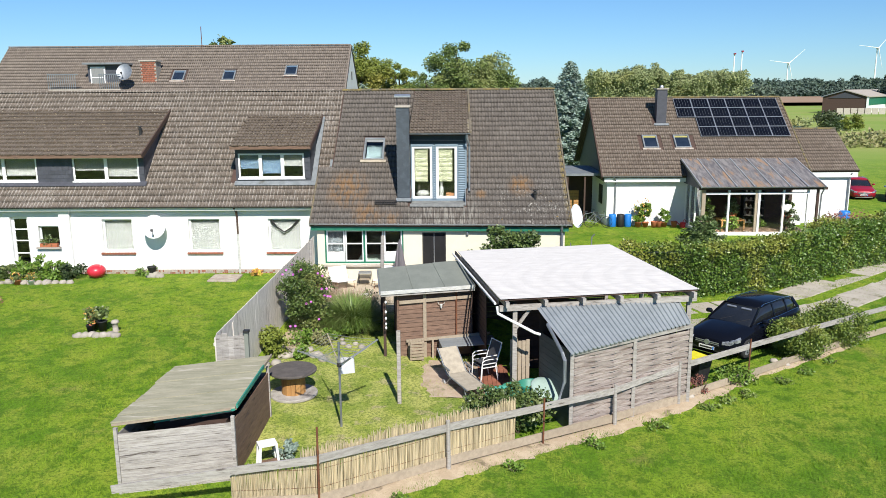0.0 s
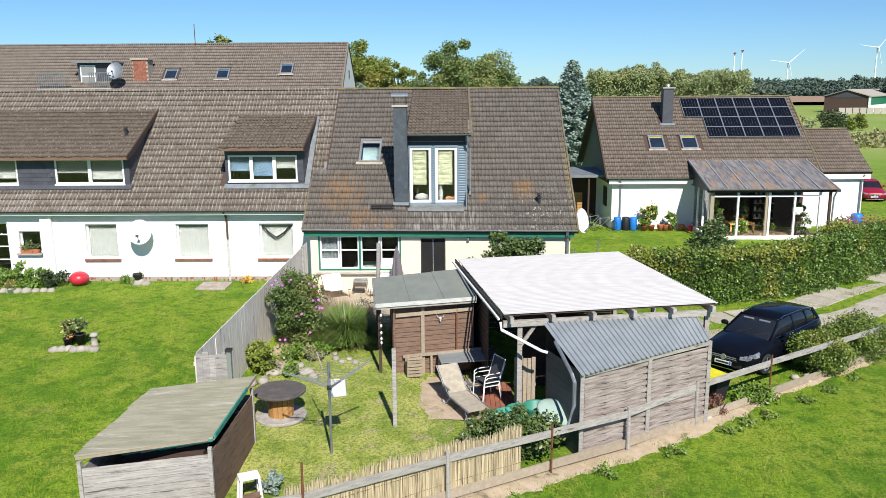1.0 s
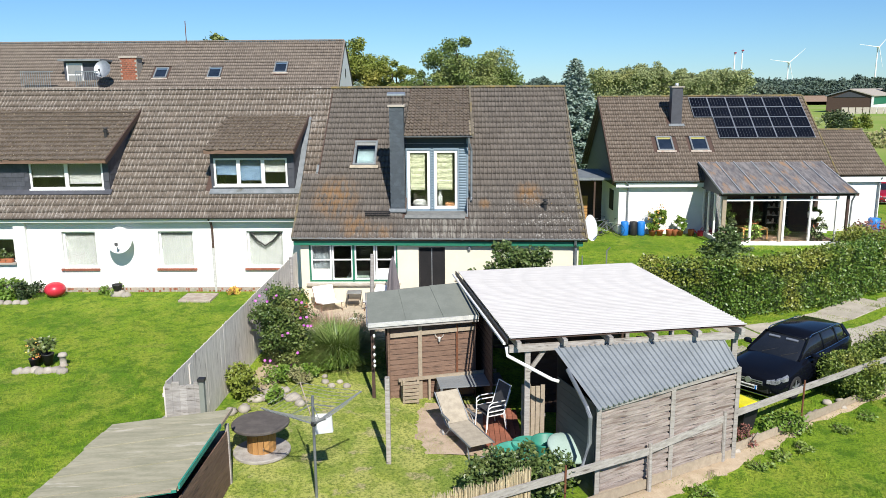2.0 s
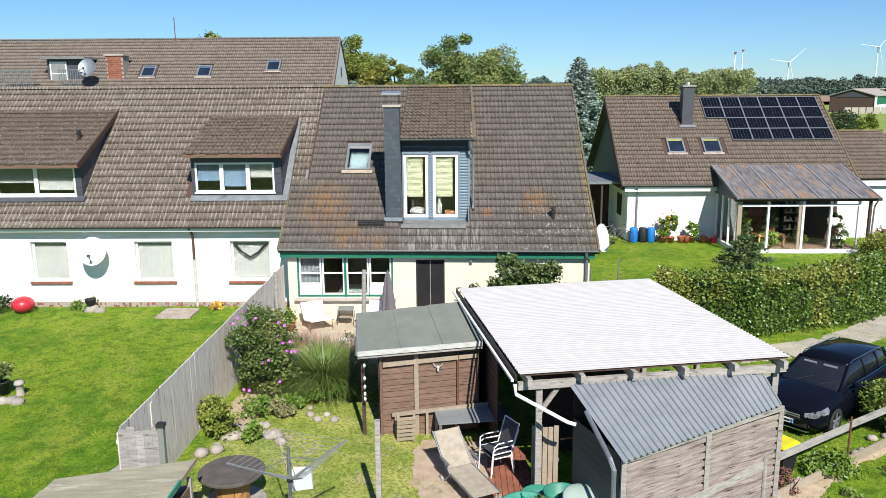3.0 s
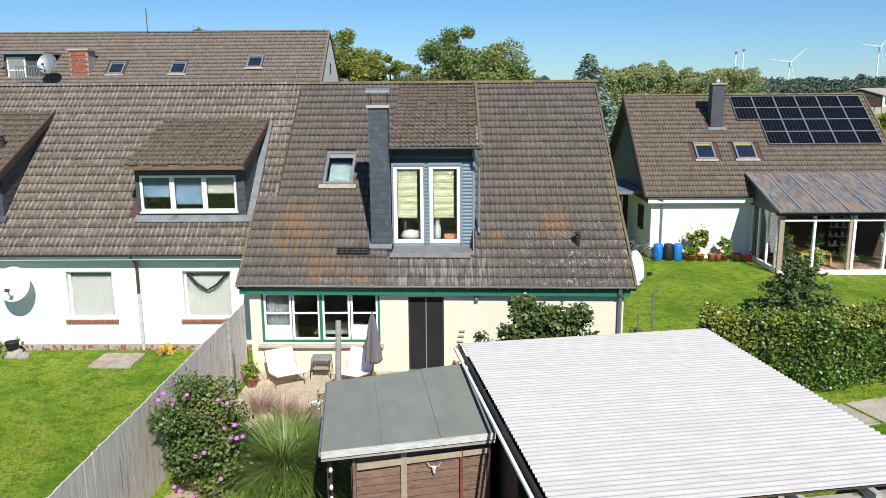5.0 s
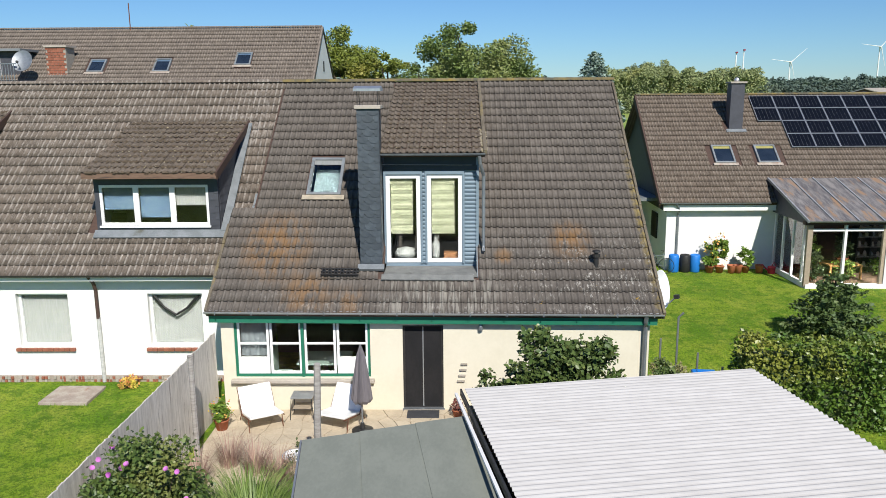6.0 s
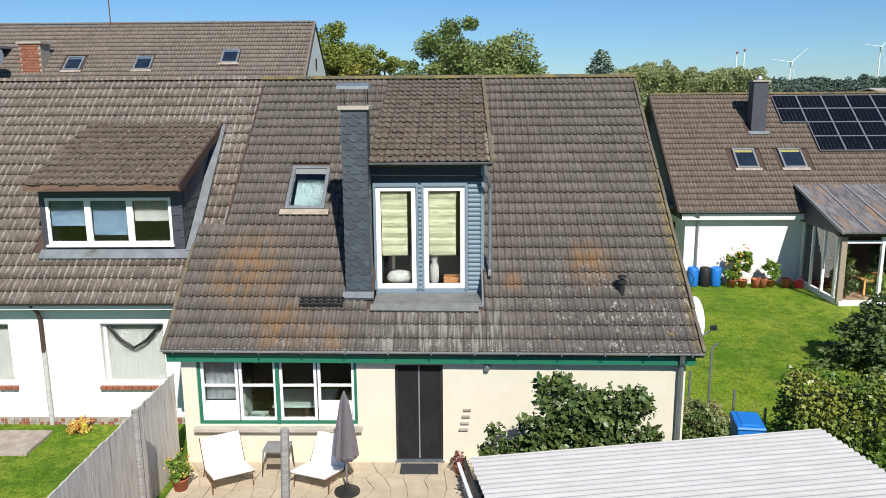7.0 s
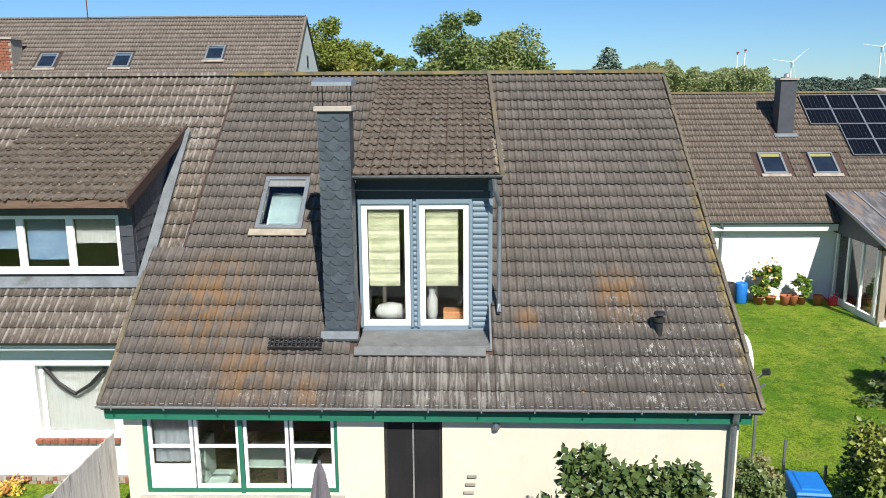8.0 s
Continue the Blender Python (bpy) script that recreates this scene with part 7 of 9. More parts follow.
# hedge
def hedge():
    h = thing("hedge", (13, 31, -0.6), "clipped beech hedge turning yellow in places", "hedge")
    line = [(7.4, 29.5), (10.4, 29.2), (14.6, 30.6), (20.8, 35.2), (30.0, 42.0)]
    pts = []
    core = Shape()
    for (xa, ya), (xb, yb) in zip(line, line[1:]):
        d = Vector((xb - xa, yb - ya, 0))
        ln = d.length
        d.normalize()
        nrm = Vector((-d.y, d.x, 0))
        thick, tall = 1.0, 1.33 + 0.012 * max(0.0, xa - 9)
        for side, area, k in (("front", ln * 2.15, 560), ("top", ln * thick, 620), ("back", ln * 2.0, 90)):
            n = int(area * k)
            u, v = rng.uniform(-0.1, ln + 0.1, n), rng.uniform(0, 1, n)
            if side == "front":
                q, z = np.zeros(n) + 0.12 * np.sin(v * 3.0), -0.68 + v * (tall + 0.68)
            elif side == "top":
                q, z = v * thick, np.full(n, tall)
            else:
                q, z = np.full(n, thick), -0.6 + v * (tall + 0.6)
            wob = np.array([noise.noise((xa + d.x * a * 1.0 + i, ya + d.y * a, c * 1.2)) * 0.16 + noise.noise(((xa + d.x * a) * 2.7 + i, (ya + d.y * a) * 2.7, c * 2.7)) * 0.17 for a, i, c in zip(u * 1.1, q, z)])
            if side == "top":
                z = z + wob
            else:
                q = q + (wob if side == "front" else -wob)
            z = z + rng.normal(size=n) * 0.03
            pts.append(np.stack([xa + d.x * u + nrm.x * q, ya + d.y * u + nrm.y * q, z], 1) + rng.normal(size=(n, 3)) * 0.06)
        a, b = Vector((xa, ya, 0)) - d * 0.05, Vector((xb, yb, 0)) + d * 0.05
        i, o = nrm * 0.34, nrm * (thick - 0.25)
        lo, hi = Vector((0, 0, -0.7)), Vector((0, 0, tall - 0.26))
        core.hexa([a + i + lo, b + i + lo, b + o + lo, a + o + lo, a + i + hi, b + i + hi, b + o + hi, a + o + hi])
    # solid dark core stands in for the shade deep among the leaves
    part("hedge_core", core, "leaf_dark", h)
    # the rounded left end
    pts.append(np.stack([7.35 + rng.normal(size=1500) * 0.08, 29.5 + rng.uniform(0, 1.0, 1500), -0.6 + rng.uniform(0, 1.9, 1500)], 1))
    crown(h, "foliage", np.concatenate(pts), 0.072, "leaf_hedge", "small green and yellowing leaves", long=1.3)


hedge()


# distance
def far_bank(name, x0, x1, y, top, n, size, material, label, lumps, depth=12.0, lump=0.3):
    b = thing(name, ((x0 + x1) / 2, y, -1.2), label, "trees", "", "stuff")
    cs = []
    for k in range(lumps):
        x = x0 + (x1 - x0) * (k + rng.uniform(-0.6, 0.6)) / lumps
        hgt = top * (0.72 + 0.28 * noise.noise((x * 0.035, y, 1.0)) + 0.12 * rng.normal() * 0.6)
        rr = top * lump * rng.uniform(0.8, 1.3)
        yy = y + rng.uniform(0, depth)
        cs.append(ball_points(n // lumps, (x, yy, hgt - rr), (rr, rr, rr * 1.05), 0.5))
        cs.append(np.stack([x + rng.normal(size=n // lumps // 2) * rr * 0.8, yy + rng.normal(size=n // lumps // 2), rng.uniform(-1.5, hgt - rr, n // lumps // 2)], 1))
    crown(b, "crowns", np.concatenate(cs), size, material)
    return b


far_bank("willow_grove", 54, 113, 300, 18.0, 90000, 0.42, "leaf_willow", "pale grey-green willow grove across the field", 330, 25, 0.085)
far_bank("far_forest", 20, 640, 900, 24.0, 80000, 1.7, "leaf_hazy", "dark wooded ridge on the horizon", 260, 60, 0.3)
far_bank("far_forest", 60, 520, 700, 15.0, 36000, 1.4, "leaf_hazy", "lower wood edge on the horizon", 140, 30, 0.35)
wood = thing("forest_edge", (330, 965, -3), "shaded inside of the far wood", "trees", "", "stuff")
part("stand", Shape().box(0, 700, 962, 985, -4, 16.5), "leaf_hazy", wood)
field = Shape().add([(120, 460, 0.2), (420, 460, 0.2), (560, 690, 1.6), (120, 690, 1.6)], [(0, 1, 2, 3)])
structure("far_field", field, "far_field", "brown ploughed field far off", "field")
tree((186.0, 330.0), 17.5, 9.0, "leaf_hazy", "round dark tree beside the barn", n=4000, size=0.9, trunk=0.5, base=0.1)
for x, y, r, h, m in ((61, 140, 2.7, 4.2, "leaf_willow"), (72, 150, 3.0, 4.4, "leaf_dark"), (67, 170, 3.6, 5.2, "leaf_dark"), (84, 165, 2.4, 3.2, "leaf_yellow"), (57, 128, 2.0, 2.6, "leaf_hazy"), (92, 150, 4.0, 2.6, "leaf_dark"), (78, 210, 4.2, 4.2, "leaf_hazy"), (99, 160, 4.0, 2.2, "leaf_hazy")):
    shrub((x, y), r, h, m, "rounded bush at the edge of the field", 2200, 0.28, 20, "field_bush", "bush")
bank = thing("reed_bank", (90, 118, -0.8), "strip of tall pale reeds along the field", "reeds", "", "stuff")
pts = np.stack([rng.uniform(56, 112, 6000), rng.uniform(112, 122, 6000), rng.uniform(-0.9, 1.3, 6000)], 1)
crown(bank, "stalks", pts, 0.3, "leaf_straw", long=2.0)


def barn():
    """Gable towards the front left, long side towards the front right."""
    b = thing("barn", (154.3, 295, -1.2), "long grey barn with a green and white side", "barn")
    m = Matrix(((-0.8, 0.6, 0, 154.3), (0.6, 0.8, 0, 295), (0, 0, 1, 0), (0, 0, 0, 1)))
    w, ln = 15.5, 70
    part("gable_wall", Shape().prism([(0, 0, -1.5), (w, 0, -1.5), (w, 0, 4.7), (w / 2, 0, 7.0), (0, 0, 4.7)], (0, 0.4, 0)).move(m), "wood_dark", b, "dark boarded gable")
    part("gable_band", Shape().prism([(2, -0.15, 4.3), (w - 2, -0.15, 4.3), (w / 2, -0.15, 6.4)], (0, 0.1, 0)).move(m), "slate_dark", b)
    part("roof", Shape().prism([(-0.6, -0.6, 4.6), (w / 2, -0.6, 7.1), (w / 2, -0.6, 7.45), (-0.6, -0.6, 4.95)], (0, ln, 0)).move(m), "concrete", b, "pale sheet roof")
    part("roof", Shape().prism([(w + 0.6, -0.6, 4.6), (w / 2, -0.6, 7.1), (w / 2, -0.6, 7.45), (w + 0.6, -0.6, 4.95)], (0, ln, 0)).move(m), "lead", b, "grey sheet roof")
    part("side_wall", Shape().box(0, 0.3, 0.4, ln - 1, -1.5, 1.6).move(m), "render_white", b, "white lower wall")
    part("side_wall", Shape().box(-0.1, 0.3, 0.4, ln - 1, 1.6, 4.7).move(m), "green_paint", b, "green upper cladding")
    part("corner_post", Shape().box(-0.4, 0.3, -0.3, 0.4, -1.5, 4.8).move(m), "white_paint", b)
    for k in range(8):
        part("fence_panel", Shape().box(136 + k * 2.5, 138.2 + k * 2.5, 280, 280.2, -1.4, 1.0), "concrete", b)


barn()


def turbine(x, y, hub, blades_at, label):
    t = thing("wind_turbine", (x, y, -5), label, "wind turbine", "wind turbines on the horizon")
    part("tower", Shape().tube([(x, y, -8), (x, y, hub)], 2.9, 10, 1.7), "turbine", t)
    part("nacelle", Shape().box(x - 2.6, x + 2.6, y - 7, y + 3, hub - 2.2, hub + 2.2), "turbine" if blades_at else "car_red", t)
    for a in blades_at:
        d = Vector((math.cos(radians(a)), 0, math.sin(radians(a))))
        part("blade", Shape().tube([Vector((x, y - 8, hub)), Vector((x, y - 8, hub)) + d * 14, Vector((x, y - 8, hub)) + d * 62], 1.9, 6, 0.5), "turbine", t)


turbine(872, 2500, 118, (), "white wind turbine tower with a red nacelle")
turbine(931, 2600, 130, (), "bare white wind turbine tower")
turbine(1040, 2500, 88, (172, 42, 285), "white wind turbine on the horizon")
turbine(1312, 2500, 132, (172, 52, 285), "white wind turbine on the horizon")


# grass blades on the lawns
def lawn_blades():
    n = 460000
    y = 9 + 37 * rng.uniform(size=n) ** 1.5
    x = rng.uniform(-1, 1, n) * (8 + 0.55 * (y + 2))
    ok = ~((x > -5.3) & (x < 5.2) & (y > 24.5)) & ~((y > 30.7) & (x < -5)) & ~((x > 14.3) & (x < 22) & (y > 42.8)) & ~((x > 1.2) & (x < 6.9) & (y > 17.5) & (y < 26)) & (rng.uniform(size=n) < (y - 8.8) / 4.5)
    x, y = x[ok], y[ok]
    z = np.array([rise(a, b) for a, b in zip(x, y)])
    h = rng.uniform(0.03, 0.1, len(x)) * np.maximum(0.25, 0.75 + 0.9 * np.array([noise.noise((a * 1.6, b * 1.6, 7.0)) for a, b in zip(x, y)]))
    a = rng.uniform(0, 2 * math.pi, len(x))
    w = rng.uniform(0.005, 0.011, len(x)) * np.where((x > -5.4) & (x < 2) & (y < 24), 0.7, 1.15)
    lx, ly = rng.normal(size=len(x)) * 0.04, rng.normal(size=len(x)) * 0.04
    v = np.stack([np.stack([x - np.cos(a) * w, y - np.sin(a) * w, z - 0.01], 1), np.stack([x + np.cos(a) * w, y + np.sin(a) * w, z - 0.01], 1), np.stack([x + lx, y + ly, z + h], 1)], 1).reshape(-1, 3)
    me = quick_mesh("grass_blades", v, np.arange(len(v)).reshape(-1, 3), "grass_blade")
    tagged(new("grass_blades", me), "short green grass blades of the lawns", "grass", "", "stuff")


lawn_blades()

# ---- the car and others ----
MAT["car_glass"] = simple("car_glass", (0.012, 0.014, 0.017), (0.018, 0.02, 0.024), 0.06, 0, 2, None, 0, 0.0, 0.7)
MAT["head_lamp"] = simple("head_lamp", (0.42, 0.44, 0.47), (0.1, 0.11, 0.12), 0.12, 0.3, 9, None, 0, 0.0)
MAT["chrome"] = simple("chrome", (0.7, 0.71, 0.72), None, 0.15, 1.0, 6, None, 0, 0.0)


def loft(stations):
    """Rings of a body, each given by half of it, from the front to the rear."""
    sh = Shape()
    rings = []
    for x, half in stations:
        rings.append([(x, -w, z) for w, z in half] + [(x, w, z) for w, z in reversed(half)])
    n = len(rings[0])
    fs = [(i * n + k, i * n + (k + 1) % n, (i + 1) * n + (k + 1) % n, (i + 1) * n + k) for i in range(len(rings) - 1) for k in range(n)]
    fs += [tuple(range(n)), tuple((len(rings) - 1) * n + k for k in reversed(range(n)))]
    sh.add([p for r in rings for p in r], fs)
    sh.smooth = True
    return sh


def body_ring(zb, zs, zt, wb, ws, wt):
    zm = zb + (zs - zb) * 0.45
    return [(0.02, zb), (wb * 0.7, zb), (wb, zb + 0.05), (ws * 0.995, zm), (ws, zs - 0.06), (ws * 0.965, zs), (wt, zt - 0.01), (wt * 0.6, zt + 0.012), (0.02, zt + 0.022)]


def car(at, rz, paint, label, full=True):
    c = thing("car", at, label, "car", "", "", rz)
    st = [(0.0, (0.34, 0.58, 0.62, 0.50, 0.60, 0.46)), (0.06, (0.26, 0.62, 0.68, 0.66, 0.72, 0.55)), (0.2, (0.20, 0.66, 0.76, 0.80, 0.83, 0.64)), (0.45, (0.18, 0.70, 0.83, 0.86, 0.885, 0.70)), (0.9, (0.18, 0.77, 0.91, 0.88, 0.90, 0.73)), (1.4, (0.18, 0.83, 0.965, 0.89, 0.905, 0.76)), (2.2, (0.18, 0.88, 0.98, 0.89, 0.905, 0.80)), (3.3, (0.18, 0.91, 1.0, 0.89, 0.905, 0.82)), (4.1, (0.20, 0.93, 1.01, 0.875, 0.895, 0.81)), (4.5, (0.26, 0.93, 1.0, 0.82, 0.84, 0.76)), (4.68, (0.38, 0.9, 0.96, 0.70, 0.74, 0.66))]
    b = part("body", loft([(x, body_ring(*v)) for x, v in st]), paint, c, "", 0.0, True)
    top = lambda w0, z0, w1, z1: [(0.02, z0), (w0, z0), (w0 - (w0 - w1) * 0.55, z0 + (z1 - z0) * 0.6), (w1, z1 - 0.035), (w1 * 0.85, z1 - 0.008), (0.02, z1)]
    glass = loft([(1.22, top(0.70, 0.93, 0.66, 0.965)), (1.45, top(0.755, 0.93, 0.68, 1.09)), (2.05, top(0.785, 0.94, 0.60, 1.395)), (2.7, top(0.80, 0.95, 0.60, 1.44)), (3.6, top(0.80, 0.96, 0.585, 1.42)), (4.15, top(0.78, 0.97, 0.56, 1.375)), (4.42, top(0.75, 0.97, 0.55, 1.26)), (4.62, top(0.70, 0.94, 0.62, 1.0))])
    part("window_band", glass, "car_glass", b, "dark car windows", 0.0, True)
    roof = loft([(2.0, [(0.02, 1.37), (0.60, 1.35), (0.615, 1.372), (0.50, 1.405), (0.02, 1.415)]), (2.7, [(0.02, 1.42), (0.605, 1.40), (0.62, 1.42), (0.50, 1.455), (0.02, 1.47)]), (3.6, [(0.02, 1.40), (0.595, 1.38), (0.61, 1.40), (0.50, 1.435), (0.02, 1.45)]), (4.3, [(0.02, 1.34), (0.565, 1.32), (0.58, 1.34), (0.47, 1.375), (0.02, 1.39)]), (4.48, [(0.02, 1.30), (0.55, 1.28), (0.56, 1.29), (0.46, 1.32), (0.02, 1.33)])])
    part("roof", roof, paint, b, "", 0.0, True)
    for s in (-1, 1):
        for xa, za, wa, xb, zb, wb, th in ((1.28, 0.95, 0.75, 2.05, 1.385, 0.605, 0.06), (2.72, 0.96, 0.815, 2.8, 1.41, 0.61, 0.07), (3.62, 0.97, 0.815, 3.66, 1.40, 0.6, 0.06), (4.45, 0.98, 0.77, 4.3, 1.34, 0.57, 0.13)):
            part("pillar", Shape().beam((xa, s * wa, za), (xb, s * wb, zb), th, 0.03, (0, s, 0.3)), paint, b, "", 0.0, True)
        part("roof_rail", Shape().tube([(2.15, s * 0.60, 1.40), (2.3, s * 0.60, 1.455), (3.9, s * 0.575, 1.43), (4.1, s * 0.57, 1.385)], 0.014, 6), "chrome", c, "", 0.0, True)
        part("window_trim", Shape().tube([(1.55, s * 0.80, 0.975), (3.0, s * 0.825, 0.99), (4.35, s * 0.80, 1.02)], 0.011, 5), "chrome", c, "", 0.0, True)
        m = part("mirror", Shape().lathe((1.72, s * 0.98, 0.98), [(0.02, 0), (0.09, 0.02), (0.10, 0.08), (0.07, 0.13), (0.01, 0.14)], 10, 1.2), paint, c, "", 0.0, True)
        part("mirror_arm", Shape().beam((1.72, s * 0.82, 0.97), (1.72, s * 0.93, 1.0), 0.05, 0.04), paint, m, "", 0.0, True)
        for x in (2.5, 3.42):
            part("door_handle", Shape().beam((x, s * 0.915, 0.80), (x + 0.2, s * 0.915, 0.805), 0.02, 0.025), "chrome", c, "", 0.0, True)
        hl = Shape()
        for p, q in (((-0.02, 0.5, 0.56, 0.645), (0.035, 0.73, 0.565, 0.68)), ((0.035, 0.73, 0.565, 0.68), (0.40, 0.91, 0.64, 0.745))):
            hl.hexa([(p[0], s * p[1], p[2]), (q[0], s * q[1], q[2]), (q[0] + 0.15, s * (q[1] - 0.1), q[2]), (p[0] + 0.15, s * (p[1] - 0.05), p[2]), (p[0] + 0.02, s * p[1], p[3]), (q[0] + 0.02, s * q[1], q[3]), (q[0] + 0.17, s * (q[1] - 0.12), q[3] + 0.02), (p[0] + 0.17, s * (p[1] - 0.05), p[3] + 0.03)])
        part("headlight", hl, "head_lamp", c, "clear headlight", 0.01, True)
        part("air_intake", Shape().box(0.005, 0.08, s * 0.40 - 0.16, s * 0.40 + 0.16, 0.28, 0.42), "black", c, "", 0.015, True)
        part("tail_light", Shape().box(4.52, 4.66, s * 0.66 - 0.1, s * 0.66 + 0.1, 0.72, 0.9), "car_red", c, "", 0.02, True)
        for x in (0.88, 3.68):
            y = s * 0.80
            ty = Shape()
            prof = [(0.20, -0.10), (0.30, -0.115), (0.325, -0.09), (0.33, 0.0), (0.325, 0.09), (0.30, 0.115), (0.20, 0.10)]
            n = 24
            ty.add([(x + r * math.cos(a), y + d, 0.33 + r * math.sin(a)) for r, d in prof for a in (2 * math.pi * k / n for k in range(n))],
                   [(i * n + k, i * n + (k + 1) % n, (i + 1) * n + (k + 1) % n, (i + 1) * n + k) for i in range(len(prof) - 1) for k in range(n)])
            ty.smooth = True
            w = part("wheel", ty, "rubber", c, "black tyre", 0.0, True)
            rim = Shape()
            for k in range(5):
                a = 2 * math.pi * k / 5 + 0.3
                rim.beam((x, y + s * 0.09, 0.33), (x + 0.21 * math.cos(a), y + s * 0.095, 0.33 + 0.21 * math.sin(a)), 0.045, 0.03, (0, 1, 0))
            rim.add([(x + r * math.cos(a), y + s * d, 0.33 + r * math.sin(a)) for r, d in ((0.215, 0.1), (0.20, 0.1), (0.20, 0.03)) for a in (2 * math.pi * k / n for k in range(n))],
                    [(i * n + k, i * n + (k + 1) % n, (i + 1) * n + (k + 1) % n, (i + 1) * n + k) for i in range(2) for k in range(n)])
            part("rim", rim, "silver", w, "five-spoke alloy rim", 0.0, True)
            arch = Shape()
            arch.add([(x + r * math.cos(a), s * (0.9 - 0.012 + dd), 0.33 + r * math.sin(a)) for r, dd in ((0.345, -0.02), (0.38, 0.006)) for a in (math.pi * k / 12 for k in range(13))], [(k, k + 1, 14 + k, 13 + k) for k in range(12)])
            part("wheel_arch", arch, "black", c, "", 0.0, True)
    g = Shape().hexa([(-0.015, -0.42, 0.46), (-0.015, 0.42, 0.46), (0.05, 0.42, 0.46), (0.05, -0.42, 0.46), (0.035, -0.40, 0.64), (0.035, 0.40, 0.64), (0.1, 0.40, 0.64), (0.1, -0.40, 0.64)])
    gr = part("grille", g, "black", c, "", 0.01, True)
    for z in (0.515, 0.565):
        part("grille_bar", Shape().box(-0.022, 0.0, -0.40, 0.40, z, z + 0.022), "silver", gr, "chrome grille bar", 0.0, True)
    part("badge", Shape().tube([(-0.035, 0, 0.55), (0.0, 0, 0.55)], 0.085, 16), "silver", gr, "round chrome badge", 0.0, True)
    plate = part("number_plate", Shape().box(-0.035, -0.012, -0.26, 0.26, 0.33, 0.44), "white_paint", c, "white number plate", 0.0, True)
    part("plate_bar", Shape().box(-0.039, -0.035, -0.19, 0.22, 0.36, 0.41), "dark_metal", plate, "", 0.0, True)
    part("plate_band", Shape().box(-0.039, -0.035, -0.26, -0.21, 0.33, 0.44), "plastic_blue", plate, "", 0.0, True)
    part("lower_lip", Shape().box(-0.01, 0.1, -0.62, 0.62, 0.19, 0.225), "chrome", c, "", 0.01, True)
    if full:
        # two pale strips near the top of the windscreen
        for y0, y1 in ((-0.42, -0.08), (0.1, 0.42)):
            part("windscreen_strip", Shape().hexa([(1.845, y0, 1.275), (1.845, y1, 1.275), (1.90, y1, 1.30), (1.90, y0, 1.30), (1.83, y0, 1.31), (1.83, y1, 1.31), (1.885, y1, 1.34), (1.885, y0, 1.34)]), "silver", c, "pale strip at the windscreen", 0.0, True)
    for y in (-0.25, 0.3):
        part("wiper", Shape().tube([(1.26, y, 0.985), (1.5, y - 0.35, 1.105)], 0.012, 5), "black", c, "", 0.0, True)
    return c


car((8.33, 21.85, -0.69), 41.5, "car_paint", "glossy black estate car parked beside the hedge")
car((31.6, 57.6, -0.7), 75.0, "car_red", "red hatchback parked at the field", False)
car((33.2, 55.6, -0.7), 62.0, "car_blue", "blue car parked at the field", False)

# ---- paving ----


def drive():
    line = [(8.6, 26.2), (12.2, 27.2), (15.0, 28.9), (19.3, 32.4), (26.5, 38.6), (40.0, 48.0)]
    d = tagged(new("drive"), "concrete slab drive with grass between the slabs", "drive", "", "structure")
    for (xa, ya), (xb, yb) in zip(line, line[1:]):
        v = Vector((xb - xa, yb - ya, 0))
        n = max(1, round(v.length / 1.2))
        a = math.degrees(math.atan2(v.y, v.x))
        for k in range(n):
            for side in (-0.95, 0.95):
                c = Vector((xa, ya, 0)) + v * ((k + 0.5) / n)
                m = pose(c.x, c.y, rise(c.x, c.y) - 0.03, rng.normal() * 0.6, rng.normal() * 0.6, a + rng.normal() * 1.5) @ Matrix.Translation((0, side, 0))
                part("slab", Shape().box(-0.535 - 0.02 * rng.uniform(), 0.545, -0.64, 0.64 + 0.04 * rng.uniform(), -0.1, 0.05 + rng.normal() * 0.008, m), "slab", d, "", 0.015)


drive()


def patio():
    """Crazy paving: cut stones with wide joints."""
    p = tagged(new("patio"), "sandstone crazy paving on the terrace", "patio", "", "structure")
    part("bed", Shape().box(-5.15, 1.3, 24.9, 29.0, -0.3, 0.012), "paving", p, "sandy joint bed")
    nx, ny = 17, 11
    grid = {}
    for i in range(nx + 1):
        for j in range(ny + 1):
            jx, jy = (0 if i in (0, nx) else rng.uniform(-0.12, 0.12)), (0 if j in (0, ny) else rng.uniform(-0.1, 0.1))
            grid[i, j] = Vector((-5.1 + 6.3 * i / nx + jx, 25.0 + 3.95 * j / ny + jy, 0))
    for i in range(nx):
        for j in range(ny):
            q = [grid[i, j], grid[i + 1, j], grid[i + 1, j + 1], grid[i, j + 1]]
            tris = [q] if rng.uniform() < 0.45 else ([[q[0], q[1], q[2]], [q[0], q[2], q[3]]] if rng.uniform() < 0.5 else [[q[0], q[1], q[3]], [q[1], q[2], q[3]]])
            for t in tris:
                c = sum(t, Vector((0, 0, 0))) / len(t)
                t = [c + (v - c) * (1 - 0.013 / max(0.1, (v - c).length)) for v in t]
                part("stone", Shape().prism([v + Vector((0, 0, 0.016)) for v in t], (0, 0, 0.02 + rng.uniform(0, 0.006))), "paving", p)


patio()


